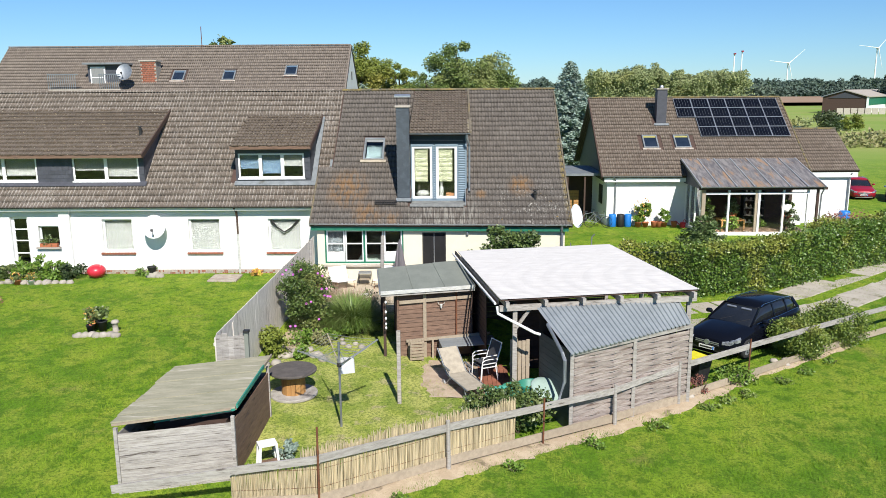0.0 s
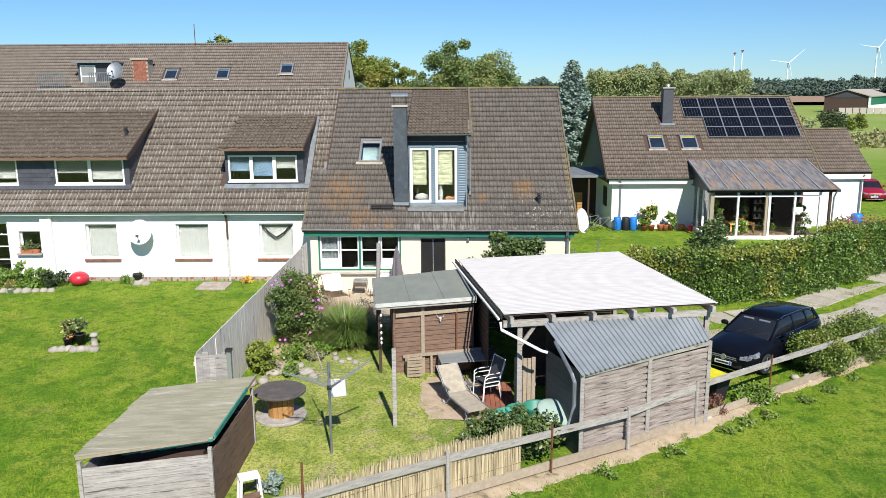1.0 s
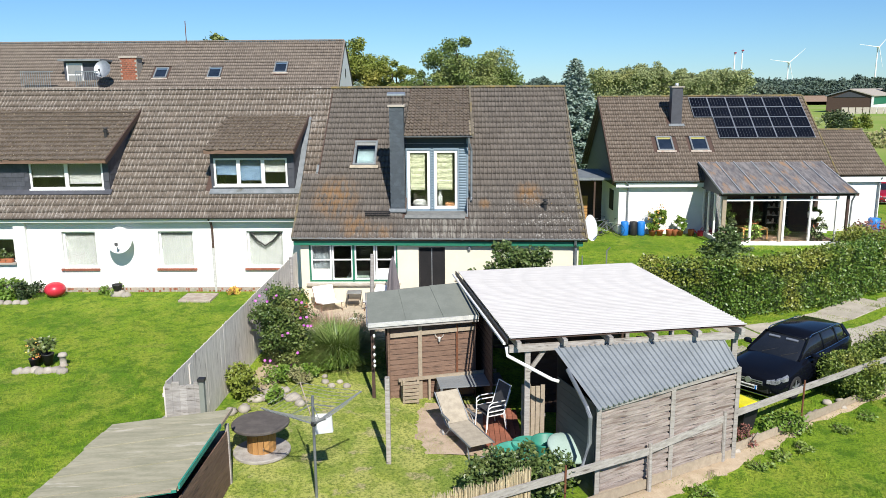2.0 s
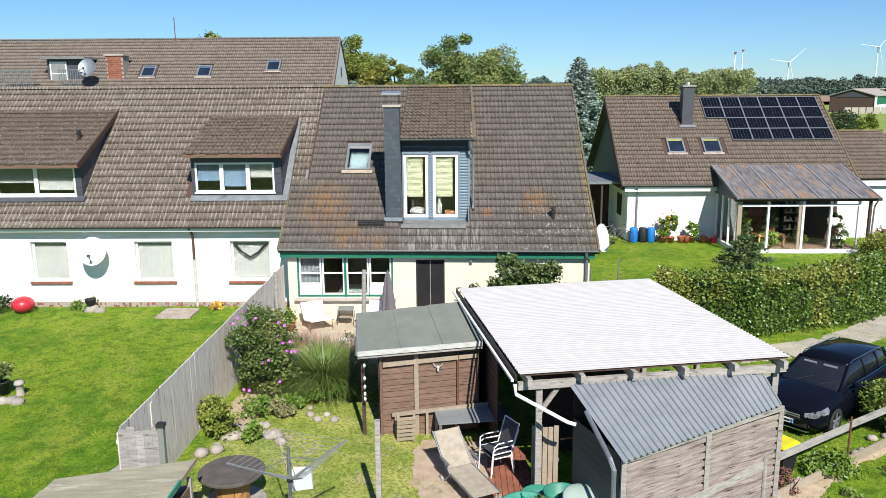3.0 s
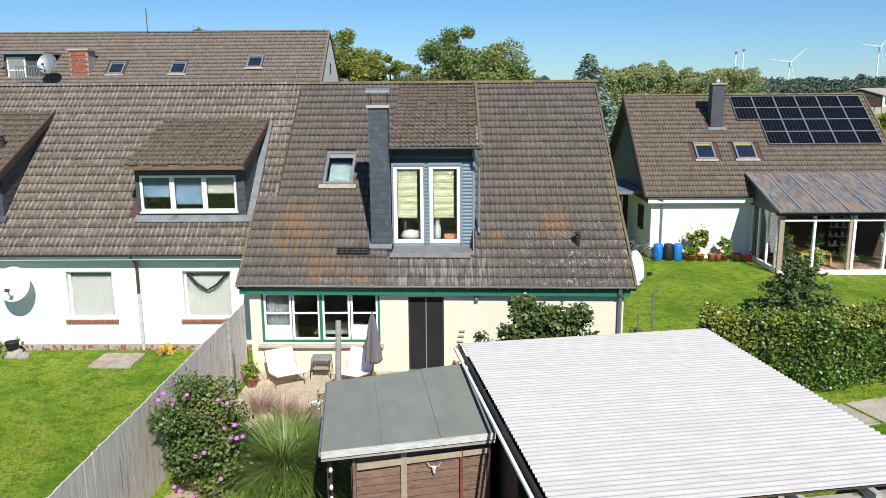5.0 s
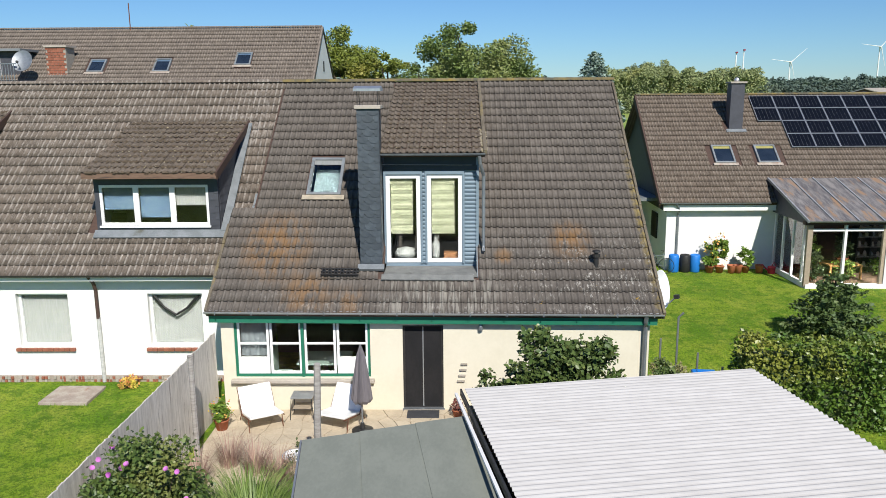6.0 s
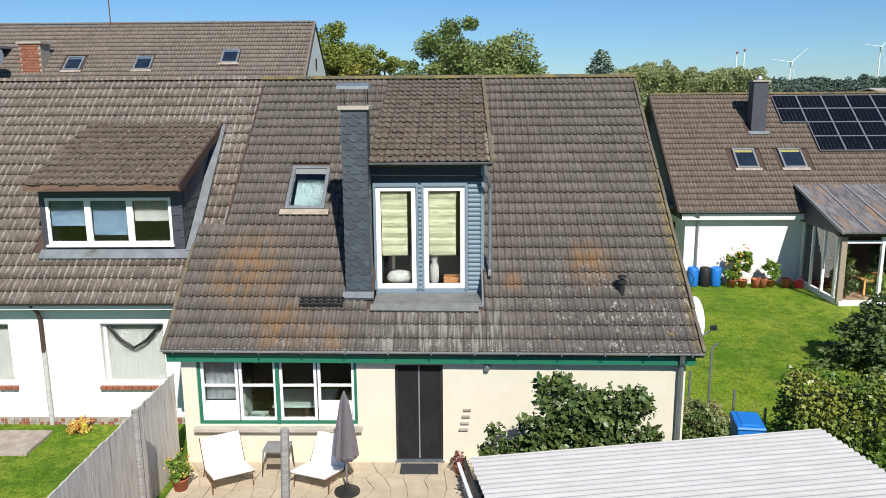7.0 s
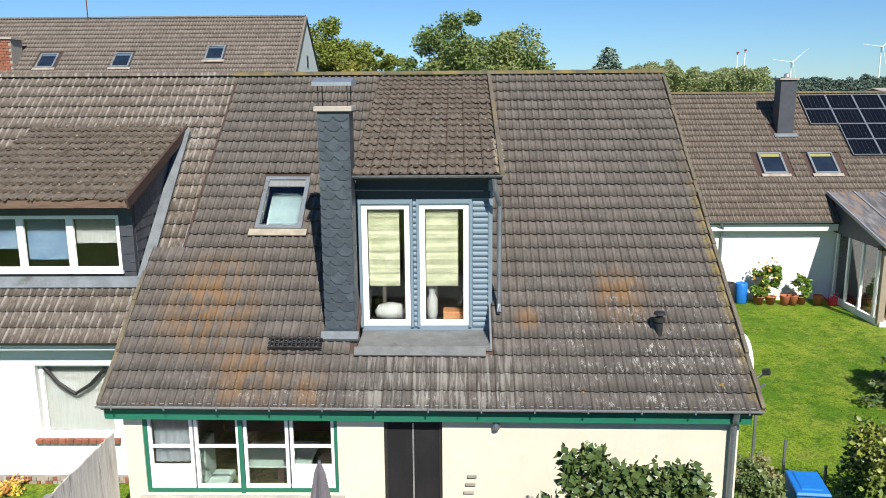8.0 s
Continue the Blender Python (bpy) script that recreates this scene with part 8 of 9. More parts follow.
def soil_patch(name, pts, material, label, lift=0.012):
    """A ragged patch that follows the ground: a strip between two border lines."""
    sh = Shape()
    n = len(pts)
    sub = 16
    vs = []
    steps = (n - 1) * sub
    for i in range(steps + 1):
        k, u = min(i // sub, n - 2), (i - min(i // sub, n - 2) * sub) / sub
        a = Vector((*pts[k][:2], 0)).lerp(Vector((*pts[k + 1][:2], 0)), u)
        b = Vector((*pts[k][2:], 0)).lerp(Vector((*pts[k + 1][2:], 0)), u)
        for q in (0, 0.33, 0.66, 1):
            p = a.lerp(b, q)
            if q in (0, 1):
                p += Vector((noise.noise((p.x * 3.1, p.y * 3.1, 2.0)), noise.noise((p.x * 3.1, p.y * 3.1, 9.0)), 0)) * 0.22 + Vector((noise.noise((p.x * 9, p.y * 9, 4.0)), noise.noise((p.x * 9, p.y * 9, 5.0)), 0)) * 0.1
            vs.append((p.x, p.y, rise(p.x, p.y) + (lift if q in (0.33, 0.66) else -0.01)))
    sh.add(vs, [(i * 4 + k, i * 4 + k + 1, i * 4 + 5 + k, i * 4 + 4 + k) for i in range(steps) for k in range(3)])
    sh.smooth = True
    structure(name, sh, material, label, "soil")


edge = [(x, y) for x, y in FENCE[1:9]]
soil_patch("soil_strip", [(x - 0.1, y + 0.25, x + (0.27 if x < 7 else 0.1), y - (0.38 if x < 7 else 0.12)) for x, y in edge], "soil", "bare sandy strip along the fence", 0.03)
soil_patch("bare_ground", [(-0.4, 17.8, 1.6, 17.8), (-0.7, 18.6, 1.7, 18.4), (-0.8, 19.6, 1.8, 19.4), (-0.6, 20.6, 1.8, 20.8)], "dirt_red", "trodden bare ground by the shelter", 0.03)
soil_patch("planting_bed", [(-5.2, 25.2, -2.5, 25.2), (-5.2, 23.8, -3.0, 23.9), (-5.2, 22.4, -3.8, 22.6), (-5.3, 20.8, -4.5, 20.6)], "soil", "planting bed along the fence", 0.03)

# brick pad under the chairs
pad = tagged(new("brick_pad"), "small pad of red bricks under the garden chairs", "paving", "", "structure")
for i in range(7):
    for j in range(9):
        x, y = 1.05 + i * 0.125, 18.25 + j * 0.245 + (0.12 if i % 2 else 0)
        z = rise(x, y)
        part("brick", Shape().box(x, x + 0.115, y, y + 0.235, z - 0.03, z + 0.045), "brick_red", pad)


# ---- garden things ----
def spool_table():
    x, y, z = -3.86, 17.45, rise(-3.86, 17.45)
    t = thing("cable_drum_table", (x, y, z), "wooden cable drum used as a garden table", "table")
    part("base", Shape().lathe((x, y, z - 0.02), [(0.60, 0), (0.62, 0.02), (0.62, 0.07), (0.60, 0.085)], 32), "wood_grey", t, "grey round base")
    part("tabletop", Shape().lathe((x, y, z + 0.63), [(0.60, 0), (0.62, 0.015), (0.62, 0.055), (0.60, 0.07)], 32), "felt_dark", t, "dark weathered round top")
    for k in range(16):
        a, b = 2 * math.pi * k / 16, 2 * math.pi * (k + 0.92) / 16
        sh = Shape().prism([(x + r * math.cos(c), y + r * math.sin(c), z + 0.06) for r, c in ((0.31, a), (0.31, b), (0.28, b), (0.28, a))], (0, 0, 0.58))
        part("stave", sh, "wood_honey", t)


MAT["felt_dark"] = simple("felt_dark", (0.115, 0.1, 0.09), (0.08, 0.07, 0.064), 0.95, 0, 4, None, 0, 0.6)
MAT["wood_honey"] = simple("wood_honey", (0.5, 0.27, 0.09), (0.4, 0.2, 0.065), 0.7, 0, 5, (4, 4, 0.5), 0.4, 0.4, dirt=(0.25, 0.16, 0.09), dirt_at=0.6)
spool_table()


def dryer():
    x, y, z = -2.36, 15.7, rise(-2.36, 15.7)
    d = thing("rotary_dryer", (x, y, z), "rotary clothes dryer with thin lines", "clothes dryer")
    part("pole", Shape().tube([(x, y, z - 0.1), (x, y, z + 2.12)], 0.028, 10), "zinc", d, "grey metal pole")
    part("hub", Shape().lathe((x, y, z + 1.5), [(0.03, 0), (0.055, 0.02), (0.055, 0.1), (0.03, 0.12)], 10), "dark_metal", d)
    ends = []
    for k in range(4):
        a = radians(25 + 90 * k)
        e = Vector((x + 0.98 * math.cos(a), y + 0.98 * math.sin(a), z + 2.05))
        ends.append(e)
        part("arm", Shape().beam((x, y, z + 1.55), e, 0.02, 0.028), "wood_pale" if k == 1 else "silver", d, "pale arm")
        part("strut", Shape().beam((x, y, z + 1.95), Vector((x, y, z + 1.55)).lerp(e, 0.5), 0.012, 0.012), "zinc", d)
    for q in range(8):
        u = 0.35 + 0.65 * q / 7
        ring = [Vector((x, y, z + 1.55)).lerp(e, u) for e in ends]
        for k in range(4):
            a, b = ring[k], ring[(k + 1) % 4]
            part("line", Shape().tube([a, (a + b) / 2 - Vector((0, 0, 0.03)), b], 0.0045, 4), "curtain", d)
    solo("peg_bag", Shape().prism([(x + 0.02, y + 0.1, z + 1.68), (x + 0.32, y + 0.16, z + 1.66), (x + 0.34, y + 0.16, z + 1.3), (x + 0.0, y + 0.1, z + 1.28)], (0, 0.08, 0)), "white_paint", "white peg bag hanging on the dryer", "bag")


dryer()
solo("garden_post", Shape().box(-1.12, -1.02, 17.2, 17.3, -0.5, 1.68), "wood_grey", "grey square wooden post in the lawn", "post", bevel=0.01)
solo("terrace_post", Shape().tube([(-2.15, 24.5, -0.2), (-2.16, 24.5, 1.6), (-2.12, 24.5, 2.8)], 0.07, 9, 0.06), "wood_grey", "round grey wooden post beside the terrace", "post")
solo("fence_prop", Shape().tube([(-4.95, 26.2, -0.1), (-4.95, 26.2, 2.35)], 0.06, 8), "wood_grey", "round post against the board fence", "post")


def lounger():
    l = thing("sun_lounger", (0.55, 19.0, -0.42), "beige reclining sun lounger with wheels", "sun lounger", "", "", 0)
    m = pose(0.95, 17.72, rise(0.9, 18.0), 0, 0, 25.5)
    # local: y runs from the foot to the head
    def bar(a, b, r=0.018):
        return Shape().tube([m @ Vector(a), m @ Vector(b)], r, 7)
    seat = Shape().hexa([m @ Vector(p) for p in ((-0.28, 0.0, 0.33), (0.28, 0.0, 0.33), (0.28, 1.22, 0.36), (-0.28, 1.22, 0.36), (-0.28, 0.0, 0.345), (0.28, 0.0, 0.345), (0.28, 1.22, 0.375), (-0.28, 1.22, 0.375))])
    part("seat", seat, "sling", l, "beige woven seat")
    back = Shape().hexa([m @ Vector(p) for p in ((-0.28, 1.24, 0.36), (0.28, 1.24, 0.36), (0.28, 1.86, 0.92), (-0.28, 1.86, 0.92), (-0.28, 1.235, 0.375), (0.28, 1.235, 0.375), (0.28, 1.85, 0.935), (-0.28, 1.85, 0.935))])
    part("backrest", back, "sling", l, "beige woven backrest")
    for x in (-0.3, 0.3):
        part("rail", bar((x, -0.02, 0.335), (x, 1.24, 0.365)), "zinc", l)
        part("back_rail", bar((x, 1.24, 0.365), (x, 1.88, 0.93)), "zinc", l)
        part("front_leg", bar((x, 0.12, 0.33), (x, 0.02, 0.0)), "zinc", l)
        part("rear_leg", bar((x, 1.0, 0.36), (x, 1.35, 0.02)), "zinc", l)
        part("armrest", Shape().beam(m @ Vector((x * 1.12, 1.0, 0.56)), m @ Vector((x * 1.12, 1.4, 0.58)), 0.05, 0.03), "zinc", l)
        part("arm_post", bar((x, 0.95, 0.3), (x * 1.1, 1.2, 0.56), 0.014), "zinc", l)
        c = m @ Vector((x * 1.13, 1.38, 0.09))
        part("wheel", Shape().tube([c - (m.to_3x3() @ Vector((0.02, 0, 0))), c + (m.to_3x3() @ Vector((0.02, 0, 0)))], 0.09, 14), "silver", l)
    part("cross_bar", bar((-0.3, 0.02, 0.02), (0.3, 0.02, 0.02)), "zinc", l)


lounger()


def garden_chair(at, rz, lift=0.0):
    c = thing("garden_chair", (*at, rise(*at) + 0.045), "white metal garden chair with a dark woven seat", "chair", "stacked garden chairs", "", rz)
    z = lift
    def bar(*pts, r=0.014):
        return Shape().tube(pts, r, 7)
    seat = Shape().hexa([(-0.24, -0.22, z + 0.42), (0.24, -0.22, z + 0.42), (0.24, 0.22, z + 0.40), (-0.24, 0.22, z + 0.40), (-0.24, -0.22, z + 0.435), (0.24, -0.22, z + 0.435), (0.24, 0.22, z + 0.415), (-0.24, 0.22, z + 0.415)])
    part("seat", seat, "anthracite", c, "dark woven seat", 0.0, True)
    back = Shape().hexa([(-0.24, 0.22, z + 0.41), (0.24, 0.22, z + 0.41), (0.24, 0.40, z + 0.95), (-0.24, 0.40, z + 0.95), (-0.24, 0.235, z + 0.41), (0.24, 0.235, z + 0.41), (0.24, 0.415, z + 0.95), (-0.24, 0.415, z + 0.95)])
    part("backrest", back, "anthracite", c, "dark woven backrest", 0.0, True)
    for x in (-0.26, 0.26):
        part("front_leg", bar((x, -0.26, z if not z else z + 0.0), (x, -0.23, z + 0.42), (x * 1.08, -0.22, z + 0.60), (x * 1.08, -0.12, z + 0.65), (x * 1.04, 0.24, z + 0.64)), "white_paint", c, "", 0.0, True)
        part("rear_leg", bar((x, 0.30, z), (x, 0.22, z + 0.41), (x, 0.41, z + 0.97)), "white_paint", c, "", 0.0, True)
        part("seat_rail", bar((x, -0.23, z + 0.42), (x, 0.22, z + 0.41)), "white_paint", c, "", 0.0, True)
    part("top_rail", bar((-0.26, 0.41, z + 0.97), (0.26, 0.41, z + 0.97)), "white_paint", c, "", 0.0, True)
    return c


garden_chair((1.2, 19.3), -62)
garden_chair((1.21, 19.31), -60, 0.1)


def work_table():
    t = thing("garden_table", (0.75, 20.75, -0.4), "grey-blue painted wooden garden table under the shelter", "table")
    m = pose(0.75, 20.75, rise(0.75, 20.5), 0, 0, 9)
    for k in range(6):
        part("top_board", Shape().box(-0.85, 0.85, -0.42 + k * 0.14, -0.29 + k * 0.14, 0.66, 0.69, m), "sheet_grey", t)
    for x in (-0.8, 0.8):
        for y in (-0.38, 0.36):
            part("leg", Shape().box(x - 0.03, x + 0.03, y - 0.03, y + 0.03, 0, 0.66, m), "zinc", t)


work_table()


def pallet():
    p = thing("pallet", (-0.75, 20.45, -0.3), "pale wooden pallet leaning on the shelter", "pallet")
    m = pose(-0.98, 20.42, rise(-0.8, 20.4), 8, 0, 12)
    for k in range(6):
        part("slat", Shape().box(0, 0.42, -0.02, 0.0, 0.05 + k * 0.105, 0.12 + k * 0.105, m), "wood_pale", p)
    for x in (0.0, 0.36):
        part("stringer", Shape().box(x, x + 0.06, 0.0, 0.08, 0, 0.68, m), "wood_pale", p)


pallet()


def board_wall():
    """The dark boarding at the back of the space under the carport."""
    w = thing("board_wall", (2.8, 20.6, -0.6), "dark board wall under the carport", "wall")
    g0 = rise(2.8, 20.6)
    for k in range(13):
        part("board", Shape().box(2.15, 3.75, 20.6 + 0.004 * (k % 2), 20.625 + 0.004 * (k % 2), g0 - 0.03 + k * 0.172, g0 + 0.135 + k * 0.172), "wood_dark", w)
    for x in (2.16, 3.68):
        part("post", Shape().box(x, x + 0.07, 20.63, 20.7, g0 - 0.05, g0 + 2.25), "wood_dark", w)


board_wall()
chime = thing("hanging_ornament", (-1.68, 20.45, 0.9), "string of white balls hanging from the shelter roof", "ornament")
part("string", Shape().tube([(-1.68, 20.45, 1.82), (-1.68, 20.45, 0.75)], 0.004, 4), "dark_metal", chime)
for k, z in enumerate((1.55, 1.25, 1.05, 0.88, 0.76)):
    part("ball", Shape().lathe((-1.68, 20.45, z - 0.05), [(0.005, 0), (0.024, 0.02), (0.034, 0.05), (0.024, 0.08), (0.005, 0.1)], 10), "white_paint", chime)


def tub(name, at, z, prof, material, label, category, n=22):
    sh = Shape().lathe((*at, z), prof, n)
    sh.smooth = True
    return solo(name, sh, material, label, category)


tub("rain_barrel", (2.33, 17.25), rise(2.4, 17.2), [(0.26, 0), (0.31, 0.3), (0.33, 0.75), (0.35, 0.8), (0.33, 0.8), (0.30, 0.78), (0.28, 0.3), (0.02, 0.3)], "plastic_green", "open green plastic rain barrel", "barrel")
tub("rain_barrel", (1.95, 17.55), rise(2.0, 17.5), [(0.3, 0), (0.34, 0.35), (0.36, 0.55), (0.34, 0.56), (0.31, 0.3), (0.02, 0.3)], "plastic_green", "low green plastic tub", "tub")
lid = Shape().lathe((0, 0, 0), [(0.48, 0), (0.5, 0.02), (0.48, 0.05), (0.35, 0.1), (0.1, 0.12), (0.01, 0.12)], 26, 0.75)
lid.smooth = True
solo("barrel_lid", lid.move(pose(2.74, 16.95, 0.2, 30, 18, 10)), "plastic_mint", "pale mint plastic lid leaning on the barrel", "lid")
tl = Shape().lathe((0, 0, 0), [(0.47, 0), (0.49, 0.02), (0.45, 0.03), (0.38, -0.06), (0.1, -0.12), (0.01, -0.12)], 24, 0.6)
tl.smooth = True
solo("wheelbarrow_tub", tl.move(pose(1.62, 17.35, rise(1.6, 17.3) + 0.42, 20, 0, 15)), "teal", "upturned turquoise plastic tub", "tub")
solo("tub_stand", Shape().box(1.35, 1.9, 17.2, 17.55, -0.6, -0.08), "wood_dark", "dark wooden crate under the tub", "crate")


scr = thing("plank_screen", (2.1, 18.3, -0.55), "pale upright plank screen beside the garden chairs", "screen")
for k in range(5):
    part("plank", Shape().box(1.86 + k * 0.105, 1.955 + k * 0.105, 18.28 - 0.02 * k, 18.31 - 0.02 * k, -0.6, 1.1 + 0.03 * math.sin(k * 2)), "wood_pale", scr, "", 0.006)
part("rail", Shape().beam((1.85, 18.33, 0.4), (2.4, 18.25, 0.4), 0.03, 0.07), "wood_grey", scr)


def wheelie_bin():
    b = thing("wheelie_bin", (7.35, 19.75, -0.66), "black wheelie bin with a yellow lid", "bin")
    m = pose(7.35, 19.75, rise(7.35, 19.75), 0, 0, 35)
    part("body", Shape().hexa([m @ Vector(p) for p in ((-0.22, -0.24, 0.05), (0.22, -0.24, 0.05), (0.22, 0.24, 0.05), (-0.22, 0.24, 0.05), (-0.29, -0.33, 0.72), (0.29, -0.33, 0.72), (0.29, 0.33, 0.72), (-0.29, 0.33, 0.72))]), "black", b)
    part("lid", Shape().hexa([m @ Vector(p) for p in ((-0.31, -0.36, 0.72), (0.31, -0.36, 0.72), (0.31, 0.36, 0.72), (-0.31, 0.36, 0.72), (-0.25, -0.28, 0.80), (0.25, -0.28, 0.80), (0.25, 0.3, 0.82), (-0.25, 0.3, 0.82))]), "yellow", b, "yellow lid", 0.02)
    for s in (-1, 1):
        part("wheel", Shape().tube([m @ Vector((s * 0.2, 0.26, 0.1)), m @ Vector((s * 0.25, 0.26, 0.1))], 0.1, 12), "rubber", b)


wheelie_bin()


def stool(at, rz, label):
    s = thing("step_stool", (*at, rise(*at)), label, "stool", "", "", rz)
    part("seat", Shape().box(-0.2, 0.2, -0.16, 0.16, 0.55, 0.59), "white_paint", s, "", 0.01, True)
    for x in (-0.17, 0.17):
        for y in (-0.13, 0.13):
            part("leg", Shape().beam((x, y, 0.55), (x * 1.25, y * 1.25, 0), 0.05, 0.05, (0, 1, 0)), "white_paint", s, "", 0.0, True)
    part("step", Shape().box(-0.19, 0.19, -0.2, -0.02, 0.18, 0.21), "wood_brown", s, "", 0.0, True)


stool((-3.65, 13.7), 25, "white step stool with a brown tread beside the bin shed")


def stone(at, r, z=None, material="stone", name="stone", label="rough pale field stone in the bed"):
    x, y = at
    z = rise(x, y) if z is None else z
    sh = Shape()
    n, m = 9, 6
    for j in range(m + 1):
        t = math.pi * j / m
        for k in range(n):
            a = 2 * math.pi * k / n
            d = Vector((math.sin(t) * math.cos(a), math.sin(t) * math.sin(a), math.cos(t)))
            q = r * (1 + 0.3 * noise.noise(d * 1.3 + Vector((x, y, 0))))
            sh.v.append((x + d.x * q, y + d.y * q, z + r * 0.35 + d.z * q * 0.65))
    sh.f = [(j * n + k, j * n + (k + 1) % n, (j + 1) * n + (k + 1) % n, (j + 1) * n + k) for j in range(m) for k in range(n)]
    sh.smooth = True
    return solo(name, sh, material, label, "stone", "stones of the bed")


for k in range(22):
    a = k / 21
    stone((-4.9 + 1.3 * a + rng.normal() * 0.08, 19.5 + 1.1 * math.sin(a * 2.6) + rng.normal() * 0.12), 0.09 + 0.09 * rng.uniform())
for k in range(9):
    stone((-2.6 - 0.15 * k + rng.normal() * 0.1, 21.3 + 0.1 * k + rng.normal() * 0.15), 0.07 + 0.06 * rng.uniform())


# ---- terrace furniture ----
def deck_chair(at, rz):
    c = thing("lounge_chair", (*at, 0.04), "low white lounge chair with a thin metal frame", "chair", "white lounge chairs on the terrace", "", rz)
    pr = [(-0.42, 0.34), (0.28, 0.22), (0.6, 0.72)]
    for (a, za), (b, zb) in zip(pr, pr[1:]):
        part("cushion", Shape().hexa([(-0.38, a, za), (0.38, a, za), (0.38, b, zb), (-0.38, b, zb), (-0.38, a, za + 0.05), (0.38, a, za + 0.05), (0.38, b - 0.02, zb + 0.05), (-0.38, b - 0.02, zb + 0.05)]), "white_paint", c, "white cushion", 0.015, True)
    for x in (-0.38, 0.38):
        part("frame", Shape().tube([(x, -0.44, 0.33), (x, 0.25, 0.2), (x, 0.62, 0.75)], 0.014, 6), "rust", c, "", 0.0, True)
        part("leg", Shape().tube([(x, -0.25, 0.3), (x, -0.32, 0.0)], 0.011, 5), "rust", c, "", 0.0, True)
        part("leg", Shape().tube([(x, 0.3, 0.26), (x, 0.5, 0.0)], 0.011, 5), "rust", c, "", 0.0, True)


deck_chair((-4.1, 28.1), 30)
deck_chair((-2.35, 28.1), -22)
tb = thing("side_table", (-3.25, 28.55, 0.04), "small square glass-topped metal table", "table")
part("top", Shape().box(-3.5, -3.0, 28.32, 28.78, 0.56, 0.58), "silver", tb, "frosted glass top")
for x in (-3.48, -3.02):
    for y in (28.34, 28.76):
        part("leg", Shape().tube([(x, y, 0.56), (x + (0.04 if x > -3.2 else -0.04), y, 0.04)], 0.011, 5), "dark_metal", tb)
part("shelf", Shape().box(-3.46, -3.04, 28.36, 28.74, 0.3, 0.31), "wood_pale", tb)


def parasol():
    x, y = -1.78, 27.75
    p = thing("parasol", (x, y, 0.04), "closed grey parasol on the terrace", "parasol")
    part("pole", Shape().tube([(x, y, 0.04), (x, y, 2.05)], 0.02, 8), "zinc", p)
    sh = Shape()
    n, prof = 24, [(0.02, 2.02), (0.07, 1.85), (0.12, 1.5), (0.17, 1.1), (0.2, 0.8), (0.15, 0.72)]
    sh.add([(x + r * (1 + 0.22 * (k % 3 == 0) - 0.15 * (k % 3 == 1)) * math.cos(2 * math.pi * k / n), y + r * (1 + 0.22 * (k % 3 == 0) - 0.15 * (k % 3 == 1)) * math.sin(2 * math.pi * k / n), z) for r, z in prof for k in range(n)],
           [(i * n + k, i * n + (k + 1) % n, (i + 1) * n + (k + 1) % n, (i + 1) * n + k) for i in range(len(prof) - 1) for k in range(n)] + [tuple(range(n))])
    part("canopy", sh, "grey_fabric", p, "folded grey canopy")
    part("foot", Shape().lathe((x, y, 0.04), [(0.24, 0), (0.24, 0.04), (0.06, 0.07), (0.04, 0.2)], 18), "dark_metal", p)


parasol()
solo("door_mat", Shape().box(-0.85, -0.1, 28.45, 28.88, 0.036, 0.052), "anthracite", "dark rectangular mat before the terrace door", "mat", bevel=0.004)


def potted(at, z, r, h, pot, leaf, label, n=500, size=0.045, height=0.4, flowers=None):
    p = thing("potted_plant", (*at, z), label, "plant")
    pt = Shape().lathe((*at, z), [(r * 0.7, 0), (r, h * 0.9), (r * 1.08, h * 0.92), (r * 1.08, h), (r * 0.9, h), (r * 0.85, h * 0.85), (0.01, h * 0.85)], 16)
    pt.smooth = True
    part("pot", pt, pot, p)
    crown(p, "leaves", clump_points(n, (at[0], at[1], z + h + height * 0.45), (r * 1.5, r * 1.5, height * 0.5), 10, r * 0.7, -1), size, leaf)
    if flowers:
        crown(p, "blossom", ball_points(60, (at[0], at[1], z + h + height * 0.5), (r * 1.6, r * 1.6, height * 0.6), 0.8), size * 0.8, flowers)


potted((-4.95, 27.85), 0.03, 0.16, 0.25, "terracotta", "leaf_fresh", "terracotta pot with red and yellow flowers", 700, 0.05, 0.5, "petal_mixed")
potted((-0.02 + 0.35, 28.5), 0.03, 0.12, 0.2, "terracotta", "leaf_red", "small pot with dry reddish plant", 250, 0.04, 0.25)
potted((-2.95, 26.2), 0.03, 0.26, 0.22, "white_paint", "leaf_dark", "shallow white planter bowl", 200, 0.04, 0.15)
for k, (x, y) in enumerate(((-4.3, 26.2), (-3.7, 25.9), (-3.2, 25.6), (-4.7, 25.4), (-2.7, 25.3))):
    g = thing("dry_grass_tuft", (x, y, 0.0), "reddish ornamental grass tuft", "grass", "grass tufts by the terrace")
    blades(g, "tuft", (x, y), 0.42, 0.78, 240, "leaf_plume", 0.0, 0.6, 0.004)
shrub((-4.6, 24.6), 0.5, 0.7, "leaf_vine", "flowering perennials by the fence", 900, 0.05, 12, "perennials", "plant")

# ladder-like wall thermometer and trellis marks beside the door
orn = thing("wall_ornament", (0.45, 28.96, 1.0), "row of small pale wall hooks", "ornament")
for k in range(4):
    part("hook", Shape().box(0.32 + 0.03 * k, 0.5 + 0.02 * k, 28.95, 28.99, 0.72 + 0.14 * k, 0.755 + 0.14 * k), "stone", orn)

# dish beside the house and its pole
dp = thing("dish_mast", (5.55, 31.2, -0.5), "white satellite dish on a bracket at the gable", "satellite dish")
